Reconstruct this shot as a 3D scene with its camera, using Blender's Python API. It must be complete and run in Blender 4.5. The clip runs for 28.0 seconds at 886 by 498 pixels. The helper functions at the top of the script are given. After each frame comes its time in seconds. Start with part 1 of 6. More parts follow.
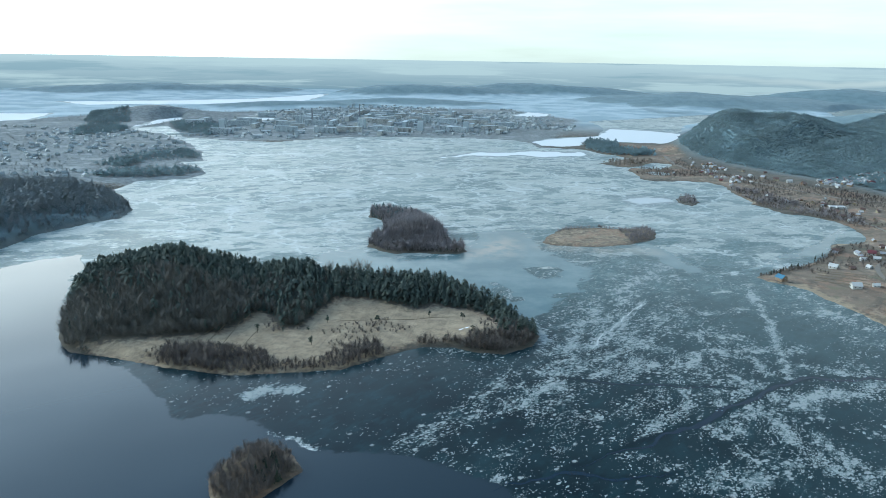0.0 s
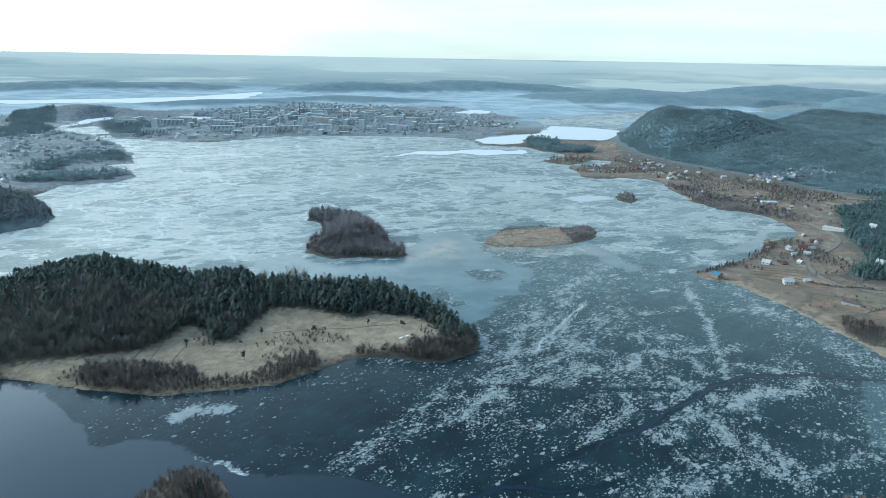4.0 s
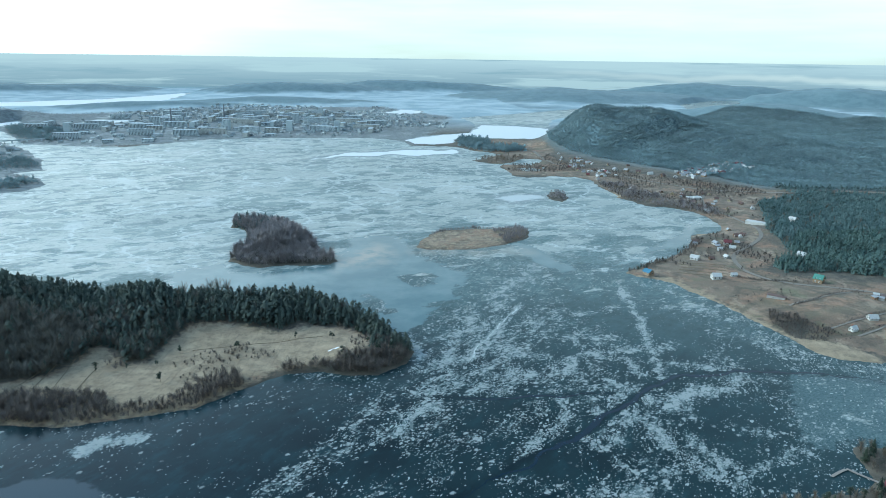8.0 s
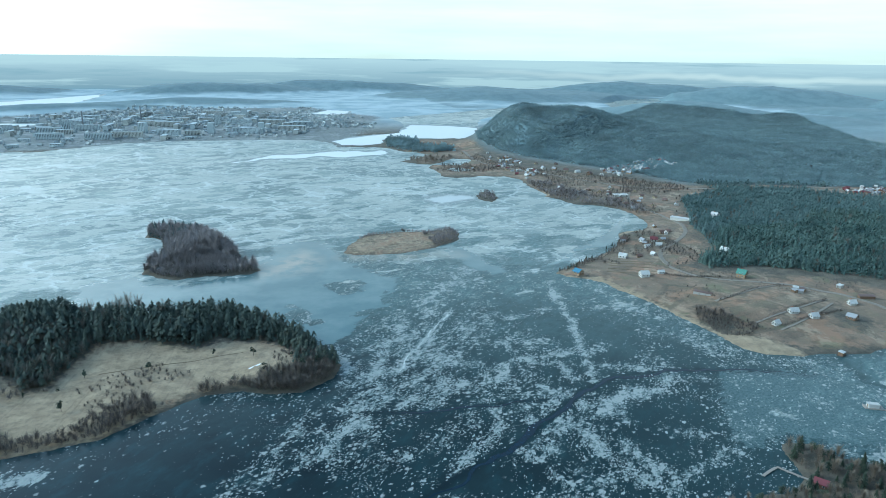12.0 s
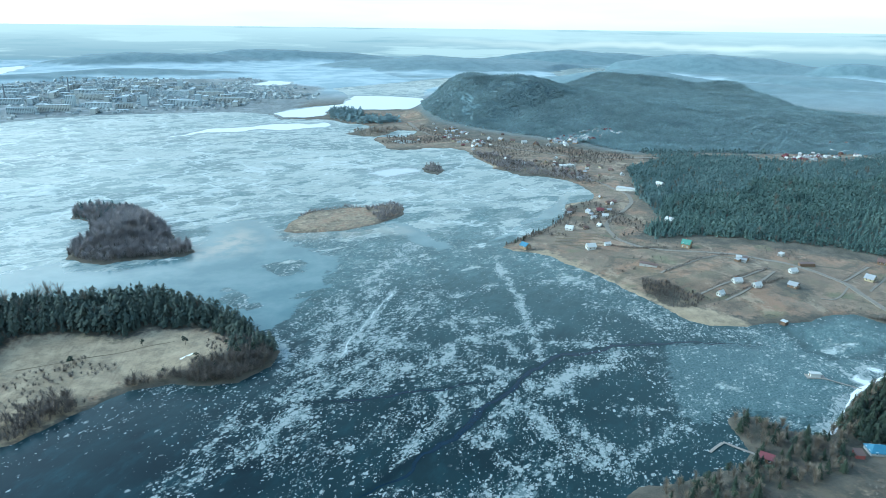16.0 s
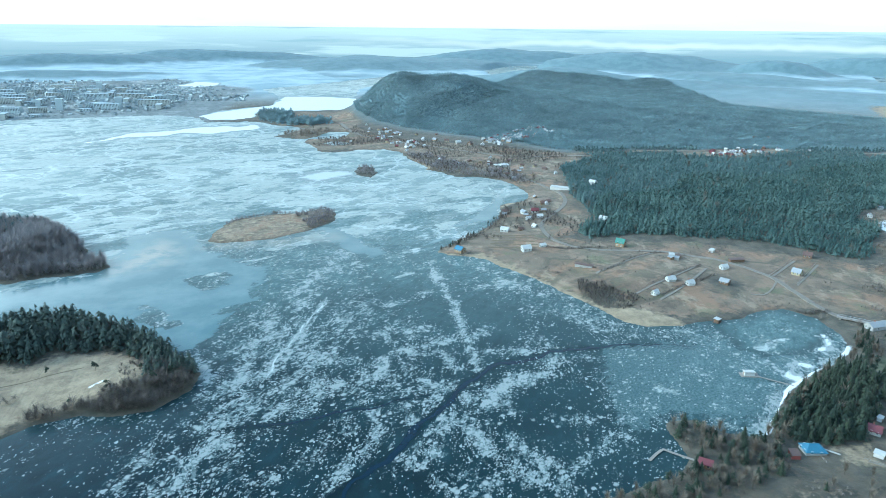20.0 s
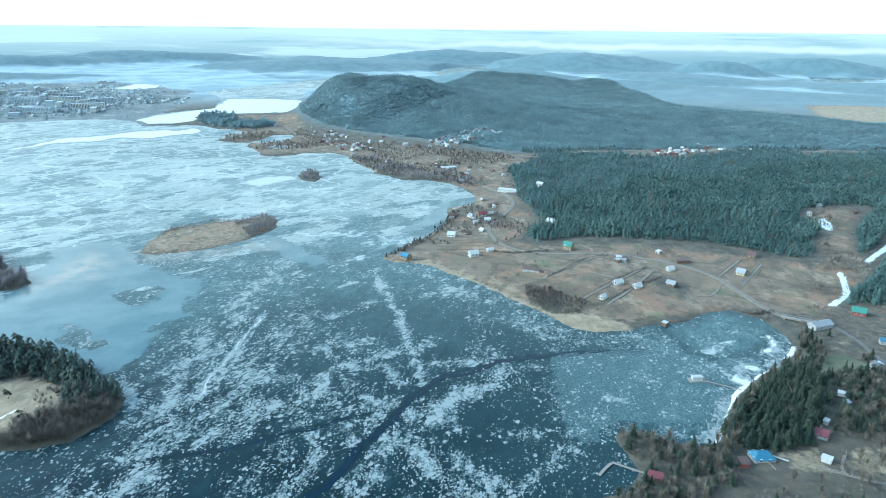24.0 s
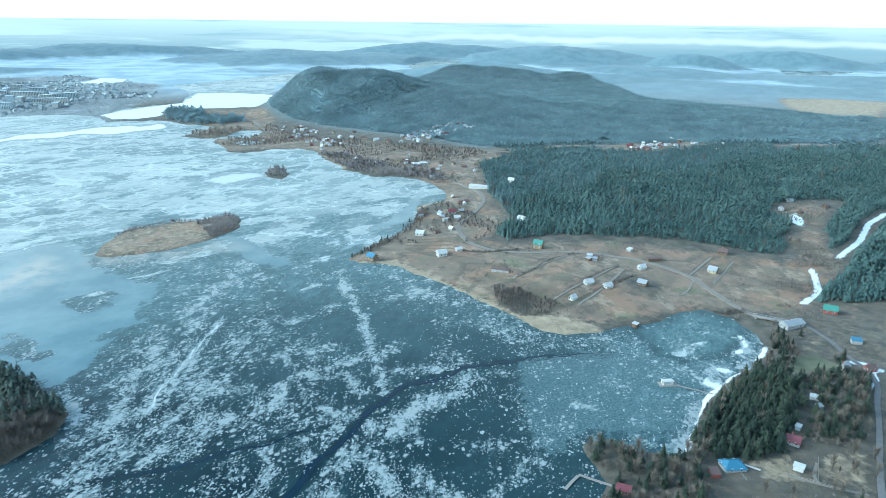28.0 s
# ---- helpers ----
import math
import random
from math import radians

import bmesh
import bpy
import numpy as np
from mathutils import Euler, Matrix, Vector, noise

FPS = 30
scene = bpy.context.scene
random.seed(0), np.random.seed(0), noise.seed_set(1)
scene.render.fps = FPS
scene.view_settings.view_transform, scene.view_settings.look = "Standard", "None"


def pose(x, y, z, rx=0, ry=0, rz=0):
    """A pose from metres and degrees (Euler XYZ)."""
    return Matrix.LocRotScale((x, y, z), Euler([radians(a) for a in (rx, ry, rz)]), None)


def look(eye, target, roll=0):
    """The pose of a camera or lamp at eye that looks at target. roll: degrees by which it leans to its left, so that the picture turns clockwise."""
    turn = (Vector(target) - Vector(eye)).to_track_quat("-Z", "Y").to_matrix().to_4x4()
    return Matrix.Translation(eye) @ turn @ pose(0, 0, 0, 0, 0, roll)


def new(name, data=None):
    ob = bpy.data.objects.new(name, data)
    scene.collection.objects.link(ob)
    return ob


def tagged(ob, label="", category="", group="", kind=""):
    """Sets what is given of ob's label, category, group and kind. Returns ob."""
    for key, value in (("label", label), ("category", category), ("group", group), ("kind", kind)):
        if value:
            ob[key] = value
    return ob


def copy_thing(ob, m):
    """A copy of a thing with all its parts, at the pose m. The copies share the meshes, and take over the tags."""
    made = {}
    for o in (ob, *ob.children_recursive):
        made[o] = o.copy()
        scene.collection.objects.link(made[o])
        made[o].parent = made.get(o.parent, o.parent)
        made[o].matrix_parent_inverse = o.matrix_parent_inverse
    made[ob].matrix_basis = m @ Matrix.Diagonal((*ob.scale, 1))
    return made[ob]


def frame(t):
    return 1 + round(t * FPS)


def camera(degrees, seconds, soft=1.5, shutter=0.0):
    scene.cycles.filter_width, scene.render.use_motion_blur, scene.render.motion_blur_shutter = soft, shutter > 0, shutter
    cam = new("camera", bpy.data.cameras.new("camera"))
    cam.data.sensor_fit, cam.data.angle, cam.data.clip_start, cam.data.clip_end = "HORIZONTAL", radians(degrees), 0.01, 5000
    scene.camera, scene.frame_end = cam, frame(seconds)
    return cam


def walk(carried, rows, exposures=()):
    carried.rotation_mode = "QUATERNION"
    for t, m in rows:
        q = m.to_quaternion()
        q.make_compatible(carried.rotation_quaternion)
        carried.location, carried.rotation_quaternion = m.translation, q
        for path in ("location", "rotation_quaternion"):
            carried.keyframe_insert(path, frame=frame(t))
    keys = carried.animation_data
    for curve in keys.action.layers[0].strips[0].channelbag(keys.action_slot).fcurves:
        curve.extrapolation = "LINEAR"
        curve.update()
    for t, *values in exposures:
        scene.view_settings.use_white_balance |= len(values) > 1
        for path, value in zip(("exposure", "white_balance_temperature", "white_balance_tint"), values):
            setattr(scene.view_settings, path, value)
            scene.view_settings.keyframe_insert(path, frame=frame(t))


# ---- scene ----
# ---------------------------------------------------------------- camera
# seconds, x, y, z, turn to the left, tilt up, lean (degrees)
ROWS = [
    (0.0, -19.4, -43.7, 196.9, -1.05, -15.30, 0.94),
    (0.5, -18.5, -42.0, 197.4, -1.60, -15.32, 0.92),
    (1.0, -17.6, -40.4, 197.9, -2.20, -15.34, 0.92),
    (1.5, -16.8, -38.7, 198.4, -2.80, -15.37, 0.96),
    (2.0, -15.9, -37.2, 198.9, -3.39, -15.40, 0.96),
    (2.5, -15.0, -35.6, 199.4, -3.94, -15.44, 0.96),
    (3.0, -14.1, -33.9, 199.8, -4.50, -15.46, 0.99),
    (3.5, -13.3, -32.1, 200.1, -5.08, -15.49, 0.99),
    (5.5, -10.6, -23.5, 200.6, -7.54, -15.52, 0.89),
    (6.0, -10.0, -21.3, 200.6, -8.31, -15.51, 0.84),
    (6.5, -9.2, -19.1, 200.4, -9.06, -15.50, 0.84),
    (7.0, -8.3, -16.9, 200.2, -9.78, -15.48, 0.82),
    (7.5, -7.3, -14.7, 200.1, -10.51, -15.46, 0.81),
    (8.0, -6.3, -12.5, 200.0, -11.22, -15.46, 0.80),
    (8.5, -5.3, -10.3, 200.1, -11.92, -15.46, 0.81),
    (9.0, -4.2, -8.2, 200.2, -12.62, -15.47, 0.77),
    (9.5, -3.2, -6.1, 200.3, -13.32, -15.47, 0.75),
    (10.0, -2.1, -4.1, 200.2, -14.02, -15.47, 0.75),
    (10.5, -1.1, -2.1, 200.1, -14.76, -15.47, 0.76),
    (11.0, 0.0, 0.0, 200.0, -15.50, -15.46, 0.78),
    (11.5, 1.1, 2.1, 200.0, -16.24, -15.45, 0.73),
    (12.0, 2.4, 4.1, 200.0, -16.95, -15.43, 0.72),
    (12.5, 3.7, 6.1, 199.9, -17.58, -15.44, 0.77),
    (14.5, 9.1, 13.9, 199.8, -19.24, -17.11, 0.73),
    (15.0, 10.7, 15.9, 199.7, -19.77, -17.59, 0.73),
    (15.5, 12.2, 17.9, 199.7, -20.42, -17.79, 0.74),
    (16.0, 13.8, 20.0, 199.6, -21.25, -17.79, 0.68),
    (16.5, 15.4, 21.9, 199.5, -22.18, -17.79, 0.66),
    (17.0, 16.9, 23.8, 199.5, -23.07, -17.79, 0.65),
    (17.5, 18.5, 25.7, 199.5, -23.94, -17.81, 0.64),
    (18.0, 20.0, 27.6, 199.6, -24.77, -17.83, 0.63),
    (18.5, 21.6, 29.5, 199.8, -25.50, -17.82, 0.56),
    (19.0, 23.3, 31.3, 199.9, -25.81, -17.83, 0.53),
    (19.5, 25.0, 33.0, 200.0, -26.03, -17.84, 0.54),
    (20.0, 26.6, 34.6, 200.0, -26.47, -17.83, 0.55),
    (20.5, 28.1, 36.1, 199.9, -26.91, -17.83, 0.64),
    (21.0, 29.6, 37.6, 199.8, -27.36, -17.81, 0.65),
    (21.5, 31.3, 39.1, 199.8, -27.78, -17.78, 0.66),
    (23.5, 38.8, 45.1, 199.9, -30.02, -17.74, 0.65),
    (24.0, 40.8, 46.6, 199.9, -30.55, -17.73, 0.62),
    (24.5, 42.9, 48.0, 200.1, -30.93, -17.73, 0.61),
    (25.0, 45.1, 49.3, 200.2, -31.15, -17.73, 0.60),
    (25.5, 47.1, 50.6, 200.2, -31.36, -17.72, 0.64),
    (26.0, 49.2, 51.9, 200.1, -31.62, -17.70, 0.64),
    (26.5, 51.3, 53.1, 200.0, -31.84, -17.74, 0.70),
    (27.0, 53.4, 54.3, 199.9, -32.05, -17.85, 0.71),
    (27.5, 55.5, 55.5, 199.9, -32.26, -18.03, 0.73),
    (28.0, 57.7, 56.7, 200.0, -32.47, -18.24, 0.69),
]


def flown(x, y, z, turn, tilt, lean):
    a, b = radians(turn), radians(tilt)
    way = Vector((-math.sin(a) * math.cos(b), math.cos(a) * math.cos(b), math.sin(b)))
    return look((x, y, z), Vector((x, y, z)) + way * 100, lean)


cam = camera(65.5, 28.0, soft=0.8)
walk(cam, [(t, flown(*p)) for t, *p in ROWS], exposures=[(0.0, 0.02, 6500, 0), (8.0, 0.06, 6220, -5), (12.0, 0.1, 6100, -7), (16.0, 0.44, 6020, -8), (28.0, 0.62, 5990, -8)])

# ---------------------------------------------------------------- sky and sun
SUN_BEARING, SUN_HEIGHT = -66.0, 30.0
world = bpy.data.worlds.new("sky")
scene.world = world
world.use_nodes = True
wt = world.node_tree
wt.nodes.clear()


def wnode(kind, **kw):
    n = wt.nodes.new(kind)
    for k, v in kw.items():
        n.inputs[k].default_value = v
    return n


sky = wt.nodes.new("ShaderNodeTexSky")
sky.sky_type, sky.sun_disc = "NISHITA", False
sky.sun_elevation, sky.sun_rotation = radians(SUN_HEIGHT), radians(SUN_BEARING % 360)
sky.air_density, sky.dust_density, sky.ozone_density = 1.0, 0.3, 3.0
wco = wt.nodes.new("ShaderNodeTexCoord")
wsep = wt.nodes.new("ShaderNodeSeparateXYZ")
wt.links.new(wco.outputs["Generated"], wsep.inputs[0])
# thin overcast: pale blue at the skyline, white above it, blue-grey overhead
wramp = wt.nodes.new("ShaderNodeValToRGB")
els = wramp.color_ramp.elements
els[0].position, els[0].color = 0.0, (0.50, 0.66, 0.75, 1)
els[1].position, els[1].color = 0.035, (0.62, 0.76, 0.83, 1)
for pos, col in ((0.085, (0.79, 0.855, 0.89, 1)), (0.22, (0.80, 0.86, 0.905, 1)), (0.42, (0.40, 0.52, 0.67, 1)), (0.62, (0.14, 0.235, 0.38, 1)), (1.0, (0.11, 0.19, 0.33, 1))):
    e = els.new(pos)
    e.color = col
wt.links.new(wsep.outputs["Z"], wramp.inputs[0])
wmap = wnode("ShaderNodeMapping", Scale=(1.5, 1.5, 16.0))
wt.links.new(wco.outputs["Generated"], wmap.inputs[0])
wnoise = wnode("ShaderNodeTexNoise", Scale=2.2, Detail=5.0, Roughness=0.55)
wt.links.new(wmap.outputs[0], wnoise.inputs["Vector"])
wcl = wt.nodes.new("ShaderNodeMapRange")
wcl.inputs[1].default_value, wcl.inputs[2].default_value = 0.35, 0.7
wcl.inputs[3].default_value, wcl.inputs[4].default_value = 0.86, 1.10
wt.links.new(wnoise.outputs["Fac"], wcl.inputs[0])
wmul = wt.nodes.new("ShaderNodeVectorMath")
wmul.operation = "SCALE"
wt.links.new(wramp.outputs[0], wmul.inputs[0])
wt.links.new(wcl.outputs[0], wmul.inputs["Scale"])
wdot = wt.nodes.new("ShaderNodeVectorMath")
wdot.operation = "DOT_PRODUCT"
wt.links.new(wco.outputs["Generated"], wdot.inputs[0])
wdot.inputs[1].default_value = (math.sin(radians(SUN_BEARING)) * math.cos(radians(SUN_HEIGHT)), math.cos(radians(SUN_BEARING)) * math.cos(radians(SUN_HEIGHT)), math.sin(radians(SUN_HEIGHT)))
wglow = wt.nodes.new("ShaderNodeMapRange")
wglow.interpolation_type = "SMOOTHSTEP"
for k, v in enumerate((0.35, 1.0, 1.0, 5.0)):
    wglow.inputs[k + 1].default_value = v
wt.links.new(wdot.outputs["Value"], wglow.inputs[0])
wmul2 = wt.nodes.new("ShaderNodeVectorMath")
wmul2.operation = "SCALE"
wt.links.new(wmul.outputs[0], wmul2.inputs[0])
wt.links.new(wglow.outputs[0], wmul2.inputs["Scale"])
wb1 = wnode("ShaderNodeBackground", Strength=0.05)
wb2 = wnode("ShaderNodeBackground", Strength=1.05)
wadd = wt.nodes.new("ShaderNodeAddShader")
wout = wt.nodes.new("ShaderNodeOutputWorld")
wt.links.new(sky.outputs[0], wb1.inputs["Color"])
wt.links.new(wmul2.outputs[0], wb2.inputs["Color"])
wt.links.new(wb1.outputs[0], wadd.inputs[0])
wt.links.new(wb2.outputs[0], wadd.inputs[1])
wt.links.new(wadd.outputs[0], wout.inputs[0])

sun_data = bpy.data.lights.new("sun", "SUN")
sun_data.energy, sun_data.angle, sun_data.color = 1.4, radians(14), (1.0, 0.93, 0.84)
sun = new("sun", sun_data)
sb, sh = radians(SUN_BEARING), radians(SUN_HEIGHT)
sun.matrix_world = look(Vector((math.sin(sb) * math.cos(sh), math.cos(sb) * math.cos(sh), math.sin(sh))) * 900, (0, 0, 0))

# ---------------------------------------------------------------- materials
class Mat:
    """A node material under construction."""

    def __init__(self, name, rough=0.8, spec=0.3, metallic=0.0):
        self.m = bpy.data.materials.new(name)
        self.m.use_nodes = True
        self.t = self.m.node_tree
        self.b = self.t.nodes["Principled BSDF"]
        self.b.inputs["Roughness"].default_value = rough
        self.b.inputs["Specular IOR Level"].default_value = spec
        self.b.inputs["Metallic"].default_value = metallic
        self.geo = self.t.nodes.new("ShaderNodeNewGeometry")

    def put(self, value, socket):
        if hasattr(value, "links"):
            self.t.links.new(value, socket)
        elif isinstance(value, (tuple, list)) and len(value) == 3 and socket.type == "RGBA":
            socket.default_value = (*value, 1)
        else:
            socket.default_value = value

    def noise(self, scale, detail=4.0, rough=0.6, stretch=None, turn=0.0):
        n = self.t.nodes.new("ShaderNodeTexNoise")
        n.inputs["Scale"].default_value, n.inputs["Detail"].default_value, n.inputs["Roughness"].default_value = scale, detail, rough
        v = self.geo.outputs["Position"]
        if stretch:
            mp = self.t.nodes.new("ShaderNodeMapping")
            mp.vector_type = "TEXTURE"
            mp.inputs["Scale"].default_value = stretch
            mp.inputs["Rotation"].default_value = (0, 0, radians(turn))
            self.t.links.new(v, mp.inputs[0])
            v = mp.outputs[0]
        self.t.links.new(v, n.inputs["Vector"])
        return n.outputs["Fac"]

    def cells(self, scale, feature="F1", out="Color", stretch=None, turn=0.0, warp=0.0):
        n = self.t.nodes.new("ShaderNodeTexVoronoi")
        n.feature = feature
        n.inputs["Scale"].default_value = scale
        v = self.geo.outputs["Position"]
        if warp:
            k = self.t.nodes.new("ShaderNodeTexNoise")
            k.inputs["Scale"].default_value, k.inputs["Detail"].default_value, k.inputs["Roughness"].default_value = scale * 1.3, 6.0, 0.65
            self.t.links.new(v, k.inputs["Vector"])
            a = self.t.nodes.new("ShaderNodeVectorMath")
            a.operation = "MULTIPLY_ADD"
            self.t.links.new(k.outputs["Color"], a.inputs[0])
            a.inputs[1].default_value = (warp, warp, 0)
            self.t.links.new(v, a.inputs[2])
            v = a.outputs[0]
        if stretch:
            mp = self.t.nodes.new("ShaderNodeMapping")
            mp.vector_type = "TEXTURE"
            mp.inputs["Scale"].default_value = stretch
            mp.inputs["Rotation"].default_value = (0, 0, radians(turn))
            self.t.links.new(v, mp.inputs[0])
            v = mp.outputs[0]
        self.t.links.new(v, n.inputs["Vector"])
        return n.outputs[out]

    def attr(self, name):
        n = self.t.nodes.new("ShaderNodeAttribute")
        n.attribute_name = name
        return n.outputs["Fac"]

    def math(self, op, a, b=0.0):
        n = self.t.nodes.new("ShaderNodeMath")
        n.operation = op
        self.put(a, n.inputs[0])
        self.put(b, n.inputs[1])
        return n.outputs[0]

    def span(self, v, lo, hi, a=0.0, b=1.0):
        n = self.t.nodes.new("ShaderNodeMapRange")
        self.put(v, n.inputs[0])
        for i, k in enumerate((lo, hi, a, b)):
            self.put(k, n.inputs[i + 1])
        return n.outputs[0]

    def mix(self, f, a, b):
        n = self.t.nodes.new("ShaderNodeMix")
        n.data_type = "RGBA"
        self.put(f, n.inputs[0])
        self.put(a, n.inputs[6])
        self.put(b, n.inputs[7])
        return n.outputs[2]

    def red(self, c):
        n = self.t.nodes.new("ShaderNodeSeparateColor")
        self.t.links.new(c, n.inputs[0])
        return n.outputs[0]

    def random(self):
        return self.t.nodes.new("ShaderNodeObjectInfo").outputs["Random"]

    def island(self):
        return self.geo.outputs["Random Per Island"]

    def colour(self, c):
        self.put(c, self.b.inputs["Base Color"])
        return self

    def rough(self, r):
        self.put(r, self.b.inputs["Roughness"])
        return self

    def bump(self, h, strength=0.5, dist=0.5):
        n = self.t.nodes.new("ShaderNodeBump")
        n.inputs["Strength"].default_value, n.inputs["Distance"].default_value = strength, dist
        self.t.links.new(h, n.inputs["Height"])
        self.t.links.new(n.outputs[0], self.b.inputs["Normal"])
        return self


def plain(name, col, rough=0.7, spread=0.25, scale=1.2, spec=0.3, metallic=0.0):
    """A surface with blotches at two scales about one colour."""
    m = Mat(name, rough, spec, metallic)
    lo, hi = tuple(c * (1 - spread) for c in col), tuple(min(1.0, c * (1 + spread)) for c in col)
    n = m.math("ADD", m.math("MULTIPLY", m.noise(scale), 0.6), m.math("MULTIPLY", m.noise(scale * 9), 0.4))
    m.colour(m.mix(m.span(n, 0.3, 0.7), lo, hi))
    return m.m


def ground_material():
    m = Mat("ground_cover", 0.95, 0.1)
    big, mid, fine = m.noise(0.012, 5), m.noise(0.09, 5), m.noise(0.9, 4)
    floor = m.mix(m.span(mid, 0.35, 0.65), (0.045, 0.045, 0.034), (0.12, 0.10, 0.075))
    field = m.mix(m.span(big, 0.35, 0.65), (0.135, 0.088, 0.060), (0.275, 0.190, 0.128))
    field = m.mix(m.math("MULTIPLY", m.span(mid, 0.45, 0.58), 0.8), field, (0.10, 0.080, 0.056))
    field = m.mix(m.math("MULTIPLY", m.span(m.noise(0.035, 6, 0.7), 0.5, 0.57), 0.7), field, (0.14, 0.118, 0.075))
    field = m.mix(m.math("MULTIPLY", m.span(m.noise(0.3, 6, 0.7, (3, 1, 1), 25), 0.52, 0.66), 0.5), field, (0.13, 0.098, 0.066))
    field = m.mix(m.math("MULTIPLY", m.span(m.noise(0.55, 3, 0.6, (26, 1, 1), 62), 0.56, 0.66), 0.35), field, (0.11, 0.085, 0.06))
    field = m.mix(m.math("MULTIPLY", m.span(fine, 0.55, 0.75), 0.4), field, (0.09, 0.075, 0.055))
    plot = m.cells(0.021, "F1", "Color", (1, 2.3, 1), 28, 8.0)
    field = m.mix(m.math("MULTIPLY", m.span(plot, 0.4, 0.75), 0.28), field, (0.31, 0.225, 0.162))
    ditch = m.math("MULTIPLY", m.span(m.cells(0.021, "DISTANCE_TO_EDGE", "Distance", (1, 2.3, 1), 28, 8.0), 0.035, 0.02), m.span(m.noise(0.02, 4), 0.42, 0.55))
    field = m.mix(m.math("MULTIPLY", ditch, 0.7), field, (0.085, 0.075, 0.052))
    field = m.mix(m.math("MULTIPLY", m.span(m.noise(0.017, 6, 0.68), 0.53, 0.60), 0.6), field, (0.30, 0.165, 0.10))
    field = m.mix(m.math("MULTIPLY", m.span(m.noise(0.06, 8, 0.75), 0.52, 0.60), 0.65), field, (0.075, 0.062, 0.044))
    field = m.mix(m.math("MULTIPLY", m.span(m.noise(0.045, 8, 0.7, (1.5, 1, 1), 70), 0.55, 0.62), 0.6), field, (0.36, 0.275, 0.19))
    green = m.span(m.noise(0.028, 4, 0.6), 0.60, 0.68)
    field = m.mix(m.math("MULTIPLY", green, 0.5), field, (0.125, 0.14, 0.07))
    reed = m.mix(m.span(mid, 0.35, 0.65), (0.27, 0.205, 0.135), (0.41, 0.318, 0.210))
    reed = m.mix(m.math("MULTIPLY", m.span(m.noise(0.14, 7, 0.72), 0.47, 0.62), 0.6), reed, (0.165, 0.132, 0.088))
    reed = m.mix(m.math("MULTIPLY", m.span(m.noise(0.5, 3, 0.6, (20, 1, 1), 78), 0.55, 0.68), 0.35), reed, (0.15, 0.115, 0.08))
    # Town ground leans grey-blue, haze being put into its colour.
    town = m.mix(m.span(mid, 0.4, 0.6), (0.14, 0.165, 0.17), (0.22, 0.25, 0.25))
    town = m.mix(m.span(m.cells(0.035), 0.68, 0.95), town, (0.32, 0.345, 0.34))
    snow = m.mix(fine, (0.70, 0.74, 0.78), (0.84, 0.86, 0.88))
    edge = m.math("MULTIPLY", m.math("SUBTRACT", m.noise(0.22, 5), 0.5), 1.2)

    def where(name):
        return m.span(m.math("ADD", m.attr(name), edge), 0.35, 0.65)

    lawn = m.mix(m.span(mid, 0.35, 0.65), (0.085, 0.095, 0.05), (0.15, 0.15, 0.085))
    # Aerial haze is put into these two colours: far woods and flats turn pale blue.
    hazed_wood = m.mix(m.span(m.noise(0.02, 5), 0.4, 0.6), (0.118, 0.190, 0.212), (0.150, 0.230, 0.250))
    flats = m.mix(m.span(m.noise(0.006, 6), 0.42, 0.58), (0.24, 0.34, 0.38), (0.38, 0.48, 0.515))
    c = m.mix(m.attr("haze_ramp"), floor, flats)
    c = m.mix(m.attr("wooded"), c, hazed_wood)
    c = m.mix(where("field"), c, field)
    c = m.mix(where("lawn"), c, lawn)
    c = m.mix(where("town"), c, town)
    c = m.mix(where("reed"), c, reed)
    c = m.mix(where("snow"), c, snow)
    m.colour(c).bump(fine, 0.6, 0.6)
    m.b.inputs["Sheen Weight"].default_value, m.b.inputs["Sheen Roughness"].default_value = 0.10, 0.6
    return m.m


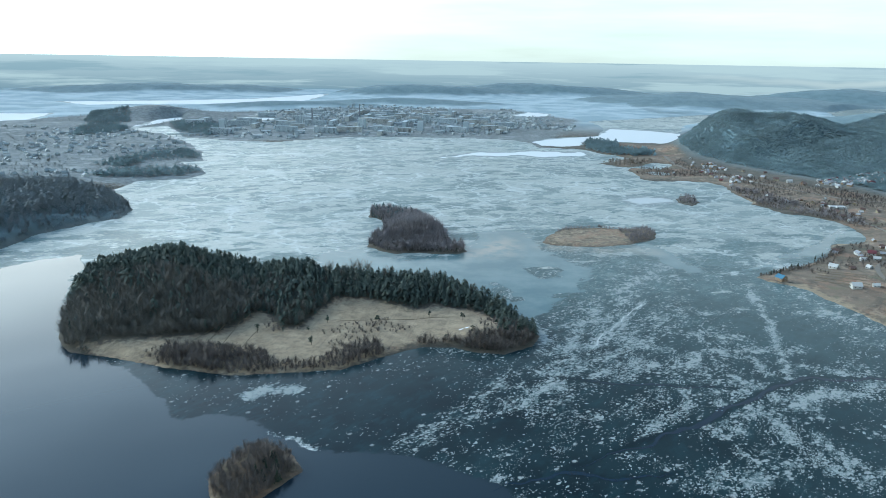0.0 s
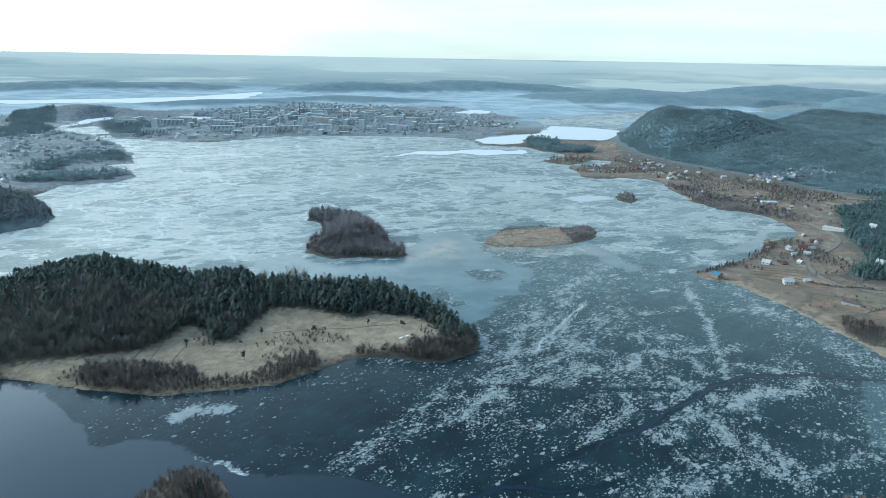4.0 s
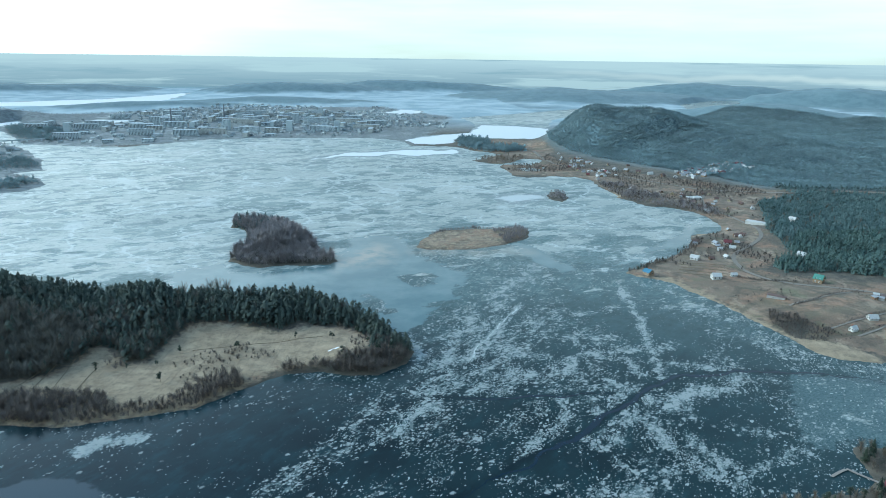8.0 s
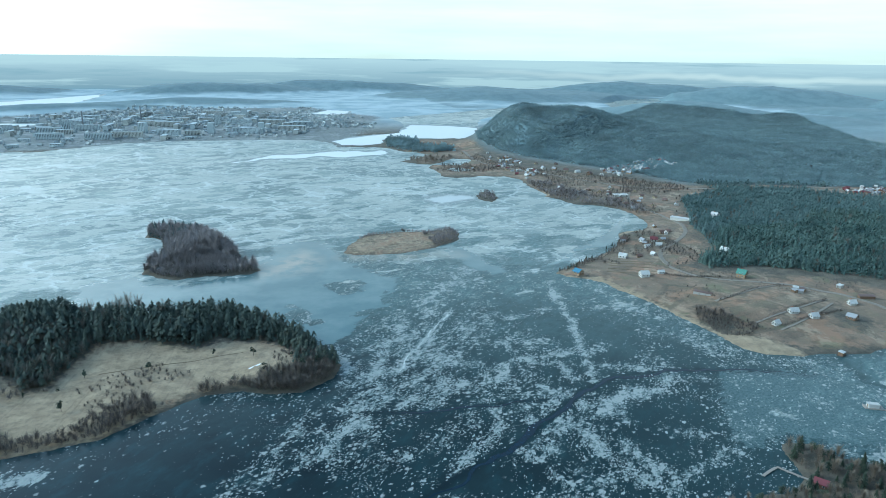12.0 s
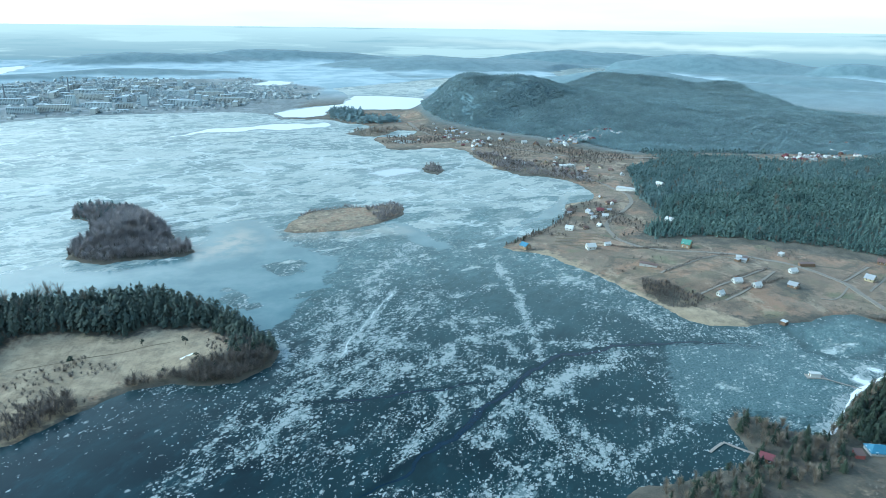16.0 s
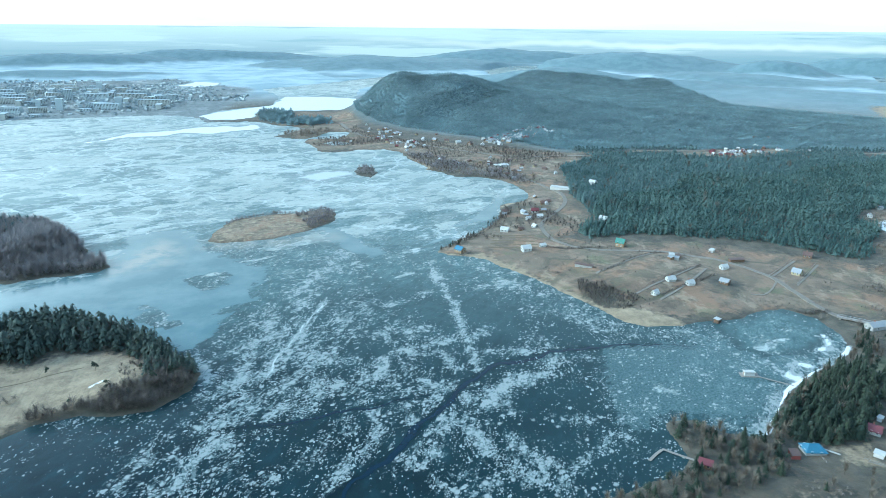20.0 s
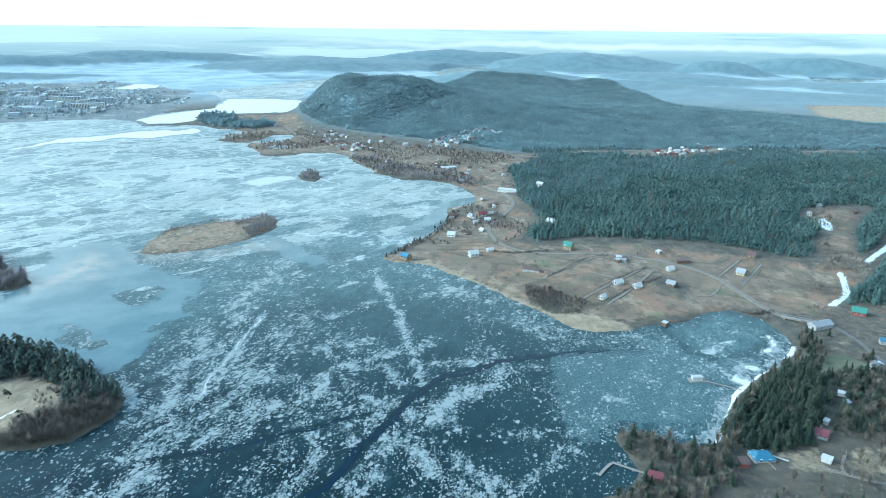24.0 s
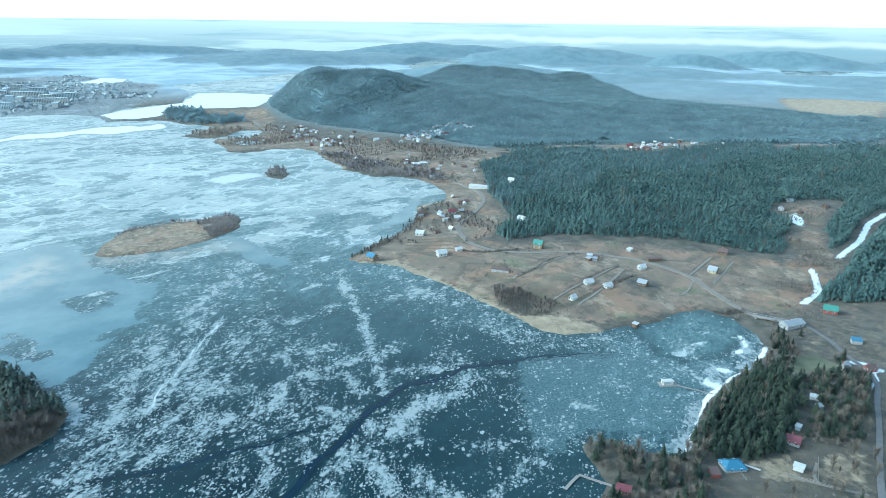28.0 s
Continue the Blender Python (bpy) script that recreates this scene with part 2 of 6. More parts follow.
def ice_material():
    m = Mat("lake_ice", 0.2, 0.4)
    m.b.inputs["IOR"].default_value = 1.33
    snow, pale, slush = m.attr("snow"), m.attr("pale"), m.attr("slush")
    fray = m.math("MULTIPLY", m.math("SUBTRACT", m.noise(0.07, 9, 0.7, (1.5, 1, 1), 20), 0.5), 1.5)
    fray_fine = m.math("MULTIPLY", m.math("SUBTRACT", m.noise(0.16, 8, 0.7), 0.5), 1.0)
    water = m.span(m.math("ADD", m.attr("open"), fray_fine), 0.44, 0.56)
    thin = m.span(m.math("ADD", m.attr("thin"), fray), 0.47, 0.53)
    wet = m.math("MAXIMUM", water, thin)
    cover = m.math("MULTIPLY", snow, m.span(m.noise(0.085, 8, 0.72, (1.7, 1, 1), 50), 0.38, 0.62, 0.05, 1.75))
    cover = m.math("MULTIPLY", m.math("MAXIMUM", cover, m.span(snow, 0.85, 1.1)), m.math("SUBTRACT", 1.0, wet))
    # broken flakes of three sizes: a cell is white when its lot falls under the cover
    white = None
    for size, warp, share in ((0.33, 3.0, 0.5), (0.7, 1.5, 0.6), (1.6, 0.7, 0.32)):
        lot = m.red(m.cells(size, "F1", "Color", (1.35, 1, 1), 35, warp))
        near = m.math("ADD", m.cells(size, "F1", "Distance", (1.35, 1, 1), 35, warp), m.math("MULTIPLY", m.math("SUBTRACT", m.noise(size * 2.6, 4, 0.7), 0.5), 0.5))
        reach = m.span(cover, 0.1, 0.9, 0.34, 0.72)
        w = m.math("MULTIPLY", m.span(m.math("SUBTRACT", m.math("MULTIPLY", cover, share), lot), -0.01, 0.01), m.span(m.math("SUBTRACT", near, reach), 0.12, -0.12))
        white = w if white is None else m.math("MAXIMUM", white, w)
    # torn lace of refrozen slush between the flakes
    lace = m.span(m.math("ADD", m.noise(0.42, 8, 0.74, (1.6, 1, 1), 48), m.math("MULTIPLY", cover, 0.30)), 0.60, 0.68)
    lace = m.math("MULTIPLY", lace, m.span(cover, 0.08, 0.3, 0.0, 0.8))
    dark = m.mix(m.span(m.noise(0.03, 4), 0.35, 0.65), (0.006, 0.014, 0.019), (0.011, 0.027, 0.033))
    dark = m.mix(m.math("MULTIPLY", m.span(m.noise(0.11, 6, 0.7, (2.2, 1, 1), 52), 0.5, 0.68), 0.3), dark, (0.025, 0.075, 0.090))
    rind = m.span(m.math("ADD", m.noise(0.24, 7, 0.72, (1.5, 1, 1), 20), m.math("MULTIPLY", m.math("SUBTRACT", slush, 0.5), 0.7)), 0.46, 0.54)
    mush = m.mix(m.span(m.noise(0.7, 5, 0.72), 0.42, 0.58), (0.030, 0.062, 0.070), (0.125, 0.165, 0.168))
    dark = m.mix(m.math("MULTIPLY", rind, m.span(slush, 0.08, 0.3)), dark, mush)
    # Veil lightens dark ice farther out, putting haze into its colour.
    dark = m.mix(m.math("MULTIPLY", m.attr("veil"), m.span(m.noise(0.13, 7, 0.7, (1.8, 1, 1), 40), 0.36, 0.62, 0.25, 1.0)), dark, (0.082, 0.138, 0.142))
    # old ice farther out: plates of differing grey with white refrozen seams
    plate = m.span(m.cells(0.013, "F1", "Color", (1.5, 1, 1), 15, 110.0), 0.35, 0.65)
    old = m.mix(m.span(m.noise(0.006, 4), 0.35, 0.65), (0.475, 0.50, 0.462), (0.345, 0.385, 0.362))
    old_wet = m.mix(plate, (0.228, 0.285, 0.275), (0.150, 0.205, 0.205))
    hole = m.span(m.math("ADD", m.noise(0.032, 8, 0.66, (1.5, 1, 1), 18), m.math("MULTIPLY", m.math("SUBTRACT", m.noise(0.007, 3), 0.5), 0.5)), 0.50, 0.525)
    speck = m.span(m.noise(0.12, 6, 0.7, (1.6, 1, 1), -15), 0.54, 0.57)
    far = m.mix(hole, m.mix(m.math("MULTIPLY", speck, 0.5), old, old_wet), m.mix(m.math("MULTIPLY", speck, 0.45), old_wet, old))
    seam = m.span(m.cells(0.016, "DISTANCE_TO_EDGE", "Distance", (1.4, 1, 1), -25, 70.0), 0.04, 0.018)
    seam2 = m.span(m.cells(0.05, "DISTANCE_TO_EDGE", "Distance", (1.8, 1, 1), 30, 26.0), 0.05, 0.035)
    lines = m.math("MAXIMUM", m.math("MULTIPLY", seam, m.span(m.noise(0.008, 4), 0.42, 0.55)), m.math("MULTIPLY", seam2, m.span(m.noise(0.012, 5), 0.48, 0.58)))
    far = m.mix(m.math("MULTIPLY", lines, 0.75), far, (0.58, 0.62, 0.60))
    drift = m.math("MULTIPLY", m.math("SUBTRACT", m.noise(0.03, 8, 0.68, (1.9, 1, 1), 12), 0.5), 1.7)
    sheet_ice = m.span(m.math("ADD", pale, drift), 0.46, 0.53)
    raft = m.math("MULTIPLY", m.span(m.cells(0.6, "F1", "Color", (2.4, 1, 1), 35, 3.0), 0.38, 0.46), m.span(m.cells(0.6, "DISTANCE_TO_EDGE", "Distance", (2.4, 1, 1), 35, 3.0), 0.02, 0.14))
    raft = m.math("MULTIPLY", m.math("MULTIPLY", raft, m.span(pale, 0.2, 0.38)), m.span(m.noise(0.05, 5), 0.4, 0.55))
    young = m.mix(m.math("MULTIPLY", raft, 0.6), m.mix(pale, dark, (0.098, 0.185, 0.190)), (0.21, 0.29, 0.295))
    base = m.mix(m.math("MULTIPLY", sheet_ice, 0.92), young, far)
    c = m.mix(lace, base, (0.182, 0.232, 0.232))
    c = m.mix(white, c, m.mix(m.noise(1.7), (0.225, 0.26, 0.255), (0.45, 0.475, 0.46)))
    c = m.mix(m.span(snow, 0.9, 1.1), c, (0.74, 0.76, 0.75))
    c = m.mix(water, c, (0.016, 0.030, 0.041))
    c = m.mix(thin, c, m.mix(m.span(m.noise(0.02, 5), 0.4, 0.62), (0.09, 0.168, 0.185), (0.15, 0.23, 0.24)))
    c = m.mix(m.math("MULTIPLY", m.attr("silt"), m.span(m.noise(0.05, 5), 0.38, 0.56, 0.15, 0.9)), c, (0.36, 0.33, 0.28))
    m.colour(c)
    r = m.mix(white, m.mix(pale, (0.16, 0.16, 0.16), (0.45, 0.45, 0.45)), (0.8, 0.8, 0.8))
    r = m.mix(wet, r, (0.06, 0.06, 0.06))
    m.rough(r)
    m.put(m.span(wet, 0, 1, 0.16, 0.4), m.b.inputs["Specular IOR Level"])
    return m.m


def leaf_material(name, a, b, island=True, soft=0.0, vary=0.6, deep=0.5, patch=0.012, tuft=0.8):
    m = Mat(name, 0.9, 0.1)
    if soft:
        # normals leaned upwards shade the crown partly as one soft mass, as haze would
        part_n, lift, unit = [m.t.nodes.new("ShaderNodeVectorMath") for _ in range(3)]
        part_n.operation, lift.operation, unit.operation = "SCALE", "ADD", "NORMALIZE"
        m.t.links.new(m.geo.outputs["Normal"], part_n.inputs[0])
        part_n.inputs["Scale"].default_value = 1 - soft
        m.t.links.new(part_n.outputs[0], lift.inputs[0])
        lift.inputs[1].default_value = (0, 0, soft)
        m.t.links.new(lift.outputs[0], unit.inputs[0])
        m.t.links.new(unit.outputs[0], m.b.inputs["Normal"])
    v = m.island() if island else m.random()
    m.b.inputs["Sheen Weight"].default_value, m.b.inputs["Sheen Roughness"].default_value = 0.15, 0.5
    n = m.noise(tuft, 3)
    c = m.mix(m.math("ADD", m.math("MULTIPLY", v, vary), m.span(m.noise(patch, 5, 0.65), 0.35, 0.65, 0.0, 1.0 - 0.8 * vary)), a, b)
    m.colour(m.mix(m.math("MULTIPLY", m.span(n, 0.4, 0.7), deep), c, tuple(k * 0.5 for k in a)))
    return m.m


M_GROUND, M_ICE = ground_material(), ice_material()
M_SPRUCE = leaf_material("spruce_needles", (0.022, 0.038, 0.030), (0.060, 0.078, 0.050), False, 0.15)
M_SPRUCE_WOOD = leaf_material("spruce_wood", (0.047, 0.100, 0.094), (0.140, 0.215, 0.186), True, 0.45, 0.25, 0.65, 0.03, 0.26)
# Haze is put into the next two foliage colours: bluer and paler than needles.
M_HAZED_HILL_WOOD = leaf_material("hazed_hill_wood", (0.082, 0.172, 0.186), (0.205, 0.335, 0.352), True, 0.85, 0.12, 0.4, 0.02, 0.1)
M_HAZED_MID_WOOD = leaf_material("hazed_mid_wood", (0.058, 0.124, 0.124), (0.165, 0.250, 0.236), True, 0.55, 0.22, 0.55, 0.03, 0.22)
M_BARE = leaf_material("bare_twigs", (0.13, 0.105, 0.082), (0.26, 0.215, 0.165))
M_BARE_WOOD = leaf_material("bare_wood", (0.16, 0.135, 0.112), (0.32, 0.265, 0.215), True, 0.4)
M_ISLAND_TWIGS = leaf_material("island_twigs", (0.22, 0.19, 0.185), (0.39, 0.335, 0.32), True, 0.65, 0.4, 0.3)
# Town and headland trees: grey-blue haze mixed into the foliage colour itself.
M_HAZED_TOWN_TWIGS = leaf_material("hazed_town_twigs", (0.17, 0.20, 0.205), (0.235, 0.265, 0.265), True, 0.8, 0.3, 0.1)
M_HAZED_HEADLAND = leaf_material("hazed_headland_wood", (0.165, 0.200, 0.205), (0.225, 0.258, 0.258), True, 0.85, 0.15, 0.0)
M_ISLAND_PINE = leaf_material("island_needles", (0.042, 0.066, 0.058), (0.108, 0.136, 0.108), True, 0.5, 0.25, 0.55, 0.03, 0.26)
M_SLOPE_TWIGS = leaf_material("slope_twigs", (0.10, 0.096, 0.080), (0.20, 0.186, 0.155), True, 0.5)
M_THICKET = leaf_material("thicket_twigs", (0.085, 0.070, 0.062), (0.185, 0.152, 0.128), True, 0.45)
M_BARK = plain("bark", (0.10, 0.08, 0.065), 0.9)
M_FLAKE = plain("ice_flake", (0.34, 0.385, 0.38), 0.8, 0.25, 0.6)
M_ROAD = plain("gravel_road", (0.235, 0.205, 0.17), 0.9, 0.2, 0.4)
M_FURROW = plain("furrow_soil", (0.17, 0.135, 0.09), 0.95, 0.3, 0.3)
M_TRIM_PATH = plain("pale_plank", (0.55, 0.53, 0.49), 0.8)
M_ASPHALT = plain("asphalt", (0.17, 0.16, 0.15), 0.85, 0.2, 0.4)


# ---------------------------------------------------------------- plan
def vnoise(x, y, size, seed=0):
    """Smooth noise between -1 and 1 with lumps of that size."""
    g = np.random.RandomState(1000 + seed).rand(64, 64) * 2 - 1
    u, v = np.asarray(x, float) / size, np.asarray(y, float) / size
    i, j = np.floor(u).astype(int), np.floor(v).astype(int)
    a, b = u - i, v - j
    a, b = a * a * (3 - 2 * a), b * b * (3 - 2 * b)
    p = lambda di, dj: g[(i + di) % 64, (j + dj) % 64]
    return (p(0, 0) * (1 - a) + p(1, 0) * a) * (1 - b) + (p(0, 1) * (1 - a) + p(1, 1) * a) * b


def rough_noise(x, y, size, seed=0):
    return vnoise(x, y, size, seed) * 0.55 + vnoise(x, y, size / 2.3, seed + 1) * 0.3 + vnoise(x, y, size / 5.1, seed + 2) * 0.15


def inside(poly, x, y):
    """Signed distance to an outline, positive inside it."""
    x, y = np.asarray(x, float), np.asarray(y, float)
    d2, odd = np.full(x.shape, 1e18), np.zeros(x.shape, bool)
    for (ax, ay), (bx, by) in zip(poly, poly[1:] + poly[:1]):
        ex, ey = bx - ax, by - ay
        t = np.clip(((x - ax) * ex + (y - ay) * ey) / (ex * ex + ey * ey + 1e-9), 0, 1)
        d2 = np.minimum(d2, (x - ax - t * ex) ** 2 + (y - ay - t * ey) ** 2)
        if ay != by:
            odd ^= ((ay > y) != (by > y)) & (x < (bx - ax) * (y - ay) / (by - ay) + ax)
    return np.where(odd, 1, -1) * np.sqrt(d2)


def along(line, x, y):
    """Distance to an open line."""
    d2 = np.full(np.shape(x), 1e18)
    for (ax, ay), (bx, by) in zip(line, line[1:]):
        ex, ey = bx - ax, by - ay
        t = np.clip(((x - ax) * ex + (y - ay) * ey) / (ex * ex + ey * ey + 1e-9), 0, 1)
        d2 = np.minimum(d2, (x - ax - t * ex) ** 2 + (y - ay - t * ey) ** 2)
    return np.sqrt(d2)


MAIN_ISLAND = [(-288, 420), (-268, 398), (-233, 388), (-194, 374), (-143, 363), (-114, 366), (-79, 372), (-61, 384), (-43, 398), (-26, 411), (-3, 413), (16, 402), (34, 400), (55, 413), (61, 431), (54, 453), (45, 484), (24, 521), (0, 548), (-26, 560), (-77, 557), (-126, 573), (-176, 585), (-240, 600), (-300, 610), (-335, 595), (-334, 548), (-312, 483)]
ISLET = [(-126, 251), (-122, 266), (-114, 279), (-103, 282), (-89, 271), (-82, 255), (-88, 245), (-95, 236), (-106, 229), (-118, 233)]
WOOD_ISLAND = [(-89, 685), (-75, 664), (-56, 655), (-30, 662), (4, 657), (22, 666), (15, 685), (0, 703), (-2, 749), (-11, 781), (-32, 823), (-39, 852), (-73, 873), (-103, 865), (-103, 839), (-82, 803), (-79, 739)]
GRASS_ISLAND = [(105, 705), (113, 696), (138, 692), (162, 691), (187, 695), (215, 710), (241, 735), (254, 761), (247, 786), (224, 778), (186, 783), (152, 779), (129, 760), (113, 729)]
BUSH_ISLET = [(343, 956), (358, 927), (380, 952), (387, 996), (365, 1004)]
WEST_SHORE = [(-4900, -600), (-1500, 250), (-700, 420), (-477, 513), (-470, 658), (-466, 713), (-446, 761), (-408, 806), (-417, 860), (-462, 935), (-503, 985), (-498, 1066), (-430, 1105), (-411, 1166), (-457, 1229), (-507, 1282), (-459, 1302), (-528, 1470), (-611, 1634), (-681, 1713), (-736, 1803), (-808, 1853)]
TOWN_SHORE = [(-859, 1909), (-795, 2010), (-636, 1706), (-523, 1657), (-408, 1635), (-311, 1710), (-260, 1756), (-147, 1790), (-27, 1790), (122, 1779), (190, 1750), (225, 1690), (236, 1606), (300, 1590), (337, 1568), (366, 1497), (412, 1438), (353, 1377), (321, 1349), (350, 1306), (423, 1281), (475, 1344), (440, 1370)]
RIGHT_SHORE = [(395, 1325), (359, 1273), (351, 1201), (349, 1155), (369, 1138), (416, 1141), (462, 1135), (470, 1083), (462, 1008), (451, 943), (465, 909), (474, 875), (500, 860), (516, 834), (515, 789), (503, 750), (479, 722), (444, 712), (416, 676), (387, 643), (354, 618), (332, 611), (304, 598), (292, 582), (309, 565), (323, 549), (334, 510), (339, 485), (342, 449), (345, 413)]
COVE_SHORE = [(346, 388), (355, 370), (377, 360), (409, 359), (428, 353), (453, 357), (471, 351), (479, 332), (473, 308), (463, 293), (446, 283), (423, 275), (401, 275), (380, 270), (353, 258), (333, 248), (317, 239), (307, 242), (300, 247), (297, 255), (294, 265), (284, 269), (278, 269), (272, 256), (265, 240), (249, 231), (220, 233), (196, 237), (183, 230), (175, 190), (300, 40), (700, -200), (2500, -900), (4900, -1200), (4900, 4900), (-4900, 4900)]
MAINLAND = WEST_SHORE + TOWN_SHORE + RIGHT_SHORE + COVE_SHORE
LAKES = [
    [(234, 1732), (298, 1815), (389, 1861), (446, 1889), (525, 2143), (526, 2385), (734, 2520), (1000, 2720), (1384, 2990), (814, 2258), (693, 1959), (643, 1794), (600, 1719), (465, 1745), (400, 1760), (372, 1730), (348, 1654), (297, 1627), (250, 1650)],
    [(260, 2622), (370, 2793), (449, 2717), (414, 2569), (323, 2525)],
    [(-1410, 1960), (-1317, 2070), (-1256, 2142), (-1329, 2414), (-1502, 2379), (-1596, 2235)],
    [(-856, 1877), (-857, 2014), (-835, 2133), (-813, 2222), (-868, 2327), (-898, 2207), (-888, 2009)],
    [(-686, 2222), (-651, 2368), (-506, 2323), (-589, 2196)],
    [(1757, 3078), (1506, 2501), (1789, 2546), (2274, 3398), (2104, 3397)],
    [(-1642, 3014), (-1278, 3201), (-928, 3446), (-616, 4090), (-609, 3538), (-679, 3055), (-809, 2983), (-1145, 2979), (-1433, 2831)],
    [(3263, 2090), (2915, 1839), (3017, 1727), (3478, 1832), (3317, 1981)],
]
HILL_WOOD = [(598, 1695), (562, 1560), (560, 1440), (600, 1310), (655, 1195), (730, 985), (860, 930), (1336, 672), (1700, 760), (1640, 1000), (1560, 1400), (1800, 1900), (1500, 2300), (1000, 2150), (720, 1950)]
# x, y, height, half length, half width, turn of the long axis from +x (degrees)
HILLS = [
    (742, 1622, 82, 225, 300, 60), (900, 1440, 46, 320, 230, -40), (1180, 1230, 25, 330, 200, -45), (1330, 960, 8, 260, 150, -50),
    (1640, 2250, 56, 300, 170, -50), (1830, 1830, 32, 300, 150, -60), (1900, 1450, 22, 350, 180, -40),
    (-950, 2330, 40, 160, 110, 10), (-600, 2800, 26, 380, 80, 5), (-150, 3150, 22, 420, 90, 0), (-620, 760, 34, 200, 130, 60), (-700, 1000, 12, 160, 140, 0),
    (-240, 510, 22, 75, 75, 0), (-120, 525, 12, 100, 38, 0), (25, 430, 5, 30, 22, 0), (-40, 735, 5, 60, 30, 80), (-105, 257, 5, 16, 14, 0),
    (700, 600, 12, 260, 160, 30), (440, 460, 6, 80, 90, 0), (400, 235, 6, 60, 40, 0), (380, 1480, 3, 60, 50, 0),
]
# long flat-topped ridges in the distance
RIDGES = [
    (1450, 3450, 44, 680, 300, -8), (2560, 2880, 72, 520, 230, -42), (2400, 3800, 62, 560, 200, -30), (2900, 2320, 50, 210, 120, -48), (3480, 2180, 66, 360, 170, -58),
    (2350, 2050, 26, 340, 180, -70), (-60, 4050, 46, 520, 200, 4), (-1500, 4000, 40, 700, 200, 20), (700, 4300, 50, 600, 200, -5), (3900, 1500, 60, 420, 200, -70), (2700, 1300, 26, 420, 200, -60),
]


def hills(x, y):
    z = np.zeros(np.shape(x))
    steep = np.clip((inside(HILL_WOOD, x, y) + 55) / 175, 0, 1)
    steep = steep * steep * (3 - 2 * steep)
    for k, (hx, hy, h, a, b, turn) in enumerate(HILLS + RIDGES):
        c, s = math.cos(radians(turn)), math.sin(radians(turn))
        u, v = (x - hx) * c + (y - hy) * s, -(x - hx) * s + (y - hy) * c
        r = (u / a) ** 2 + (v / b) ** 2
        lift = h * np.exp(-r ** (1.9 if k >= len(HILLS) else 1.25 if k == 0 else 1.0))
        z = np.maximum(z, lift * steep * (1 + 0.22 * rough_noise(x, y, 190, 19) + 0.13 * rough_noise(x, y, 75, 22)) if k < 4 else lift)
    return z * (1 + np.clip((np.hypot(x, y) - 1500) / 1500, 0, 1) * 0.38 * rough_noise(x, y, 330, 15))


def wavy(x, y):
    n = np.clip(np.hypot(x, y) / 400, 0.6, 3)
    return x + 3.5 * n * rough_noise(x, y, 26, 3), y + 3.5 * n * rough_noise(x, y, 26, 7)


def land_depth(x, y, islands=True):
    """How far inland a place lies; below 0 on the lakes."""
    wx, wy = wavy(np.asarray(x, float), np.asarray(y, float))
    d = inside(MAINLAND, wx, wy)
    for lake in LAKES:
        d = np.minimum(d, -inside(lake, wx, wy))
    if islands:
        for isle in (MAIN_ISLAND, ISLET, WOOD_ISLAND, GRASS_ISLAND, BUSH_ISLET):
            d = np.maximum(d, inside(isle, wx, wy))
    return d


def height(x, y, d):
    """The lie of the land at a place that lies d inland."""
    base = np.where(d < 0, np.maximum(d * 0.25, -5), np.minimum(0.25 + d * 0.10, 1.2 + d * 0.012))
    base = np.minimum(base, 7.0)
    rise = np.clip(d / 45, 0, 1)
    small = np.clip(d / 14, 0, 1)
    return base + hills(x, y) * np.maximum(rise, small * (np.hypot(x, y) < 900) * (x < 90)) + small * 0.5 * vnoise(x, y, 17, 11) + rise * 3.0 * rough_noise(x, y, 140, 12)


def ground_z(x, y):
    return height(x, y, land_depth(x, y))


def fast_mesh(name, verts, faces, material, smooth=False, attributes=None):
    """A mesh from arrays: verts (n, 3), faces (m, 3 or 4)."""
    me = bpy.data.meshes.new(name)
    verts, faces = np.ascontiguousarray(verts, np.float32), np.ascontiguousarray(faces, np.int32)
    k = faces.shape[1]
    me.vertices.add(len(verts))
    me.vertices.foreach_set("co", verts.ravel())
    me.loops.add(faces.size)
    me.loops.foreach_set("vertex_index", faces.ravel())
    me.polygons.add(len(faces))
    me.polygons.foreach_set("loop_start", np.arange(0, faces.size, k, dtype=np.int32))
    me.polygons.foreach_set("use_smooth", np.full(len(faces), smooth))
    me.update(calc_edges=True)
    for key, values in (attributes or {}).items():
        a = me.attributes.new(key, "FLOAT", "POINT")
        a.data.foreach_set("value", np.ascontiguousarray(values, np.float32))
    me.materials.append(material)
    return me


def part(name, bm, material, parent=None, label=""):
    """Links a bmesh as one mesh object under a thing or a part."""
    me = bpy.data.meshes.new(name)
    bm.to_mesh(me)
    bm.free()
    me.materials.append(material)
    ob = new(name, me)
    ob.parent = parent
    return tagged(ob, label)


# angles to the right of +y: close together where the flight looks, wide apart behind it
BEARINGS = np.r_[np.arange(-180, -60, 4.0), np.arange(-60, -40, 1.0), np.arange(-40, 74, 0.19), np.arange(74, 90, 1.0), np.arange(90, 180, 4.0)]
RINGS = np.r_[0.5, 60, 120, 170, 195, 210 * 1.0118 ** np.arange(0, 264)]


def sheet(bearings, rings):
    b, r = np.meshgrid(np.radians(bearings), rings)
    x, y = r * np.sin(b), r * np.cos(b)
    nr, nb = b.shape
    i = np.arange(nr * nb).reshape(nr, nb)
    j = np.roll(i, -1, axis=1)
    quads = np.stack([i[:-1], i[1:], j[1:], j[:-1]], -1).reshape(-1, 4)
    return x.ravel(), y.ravel(), quads


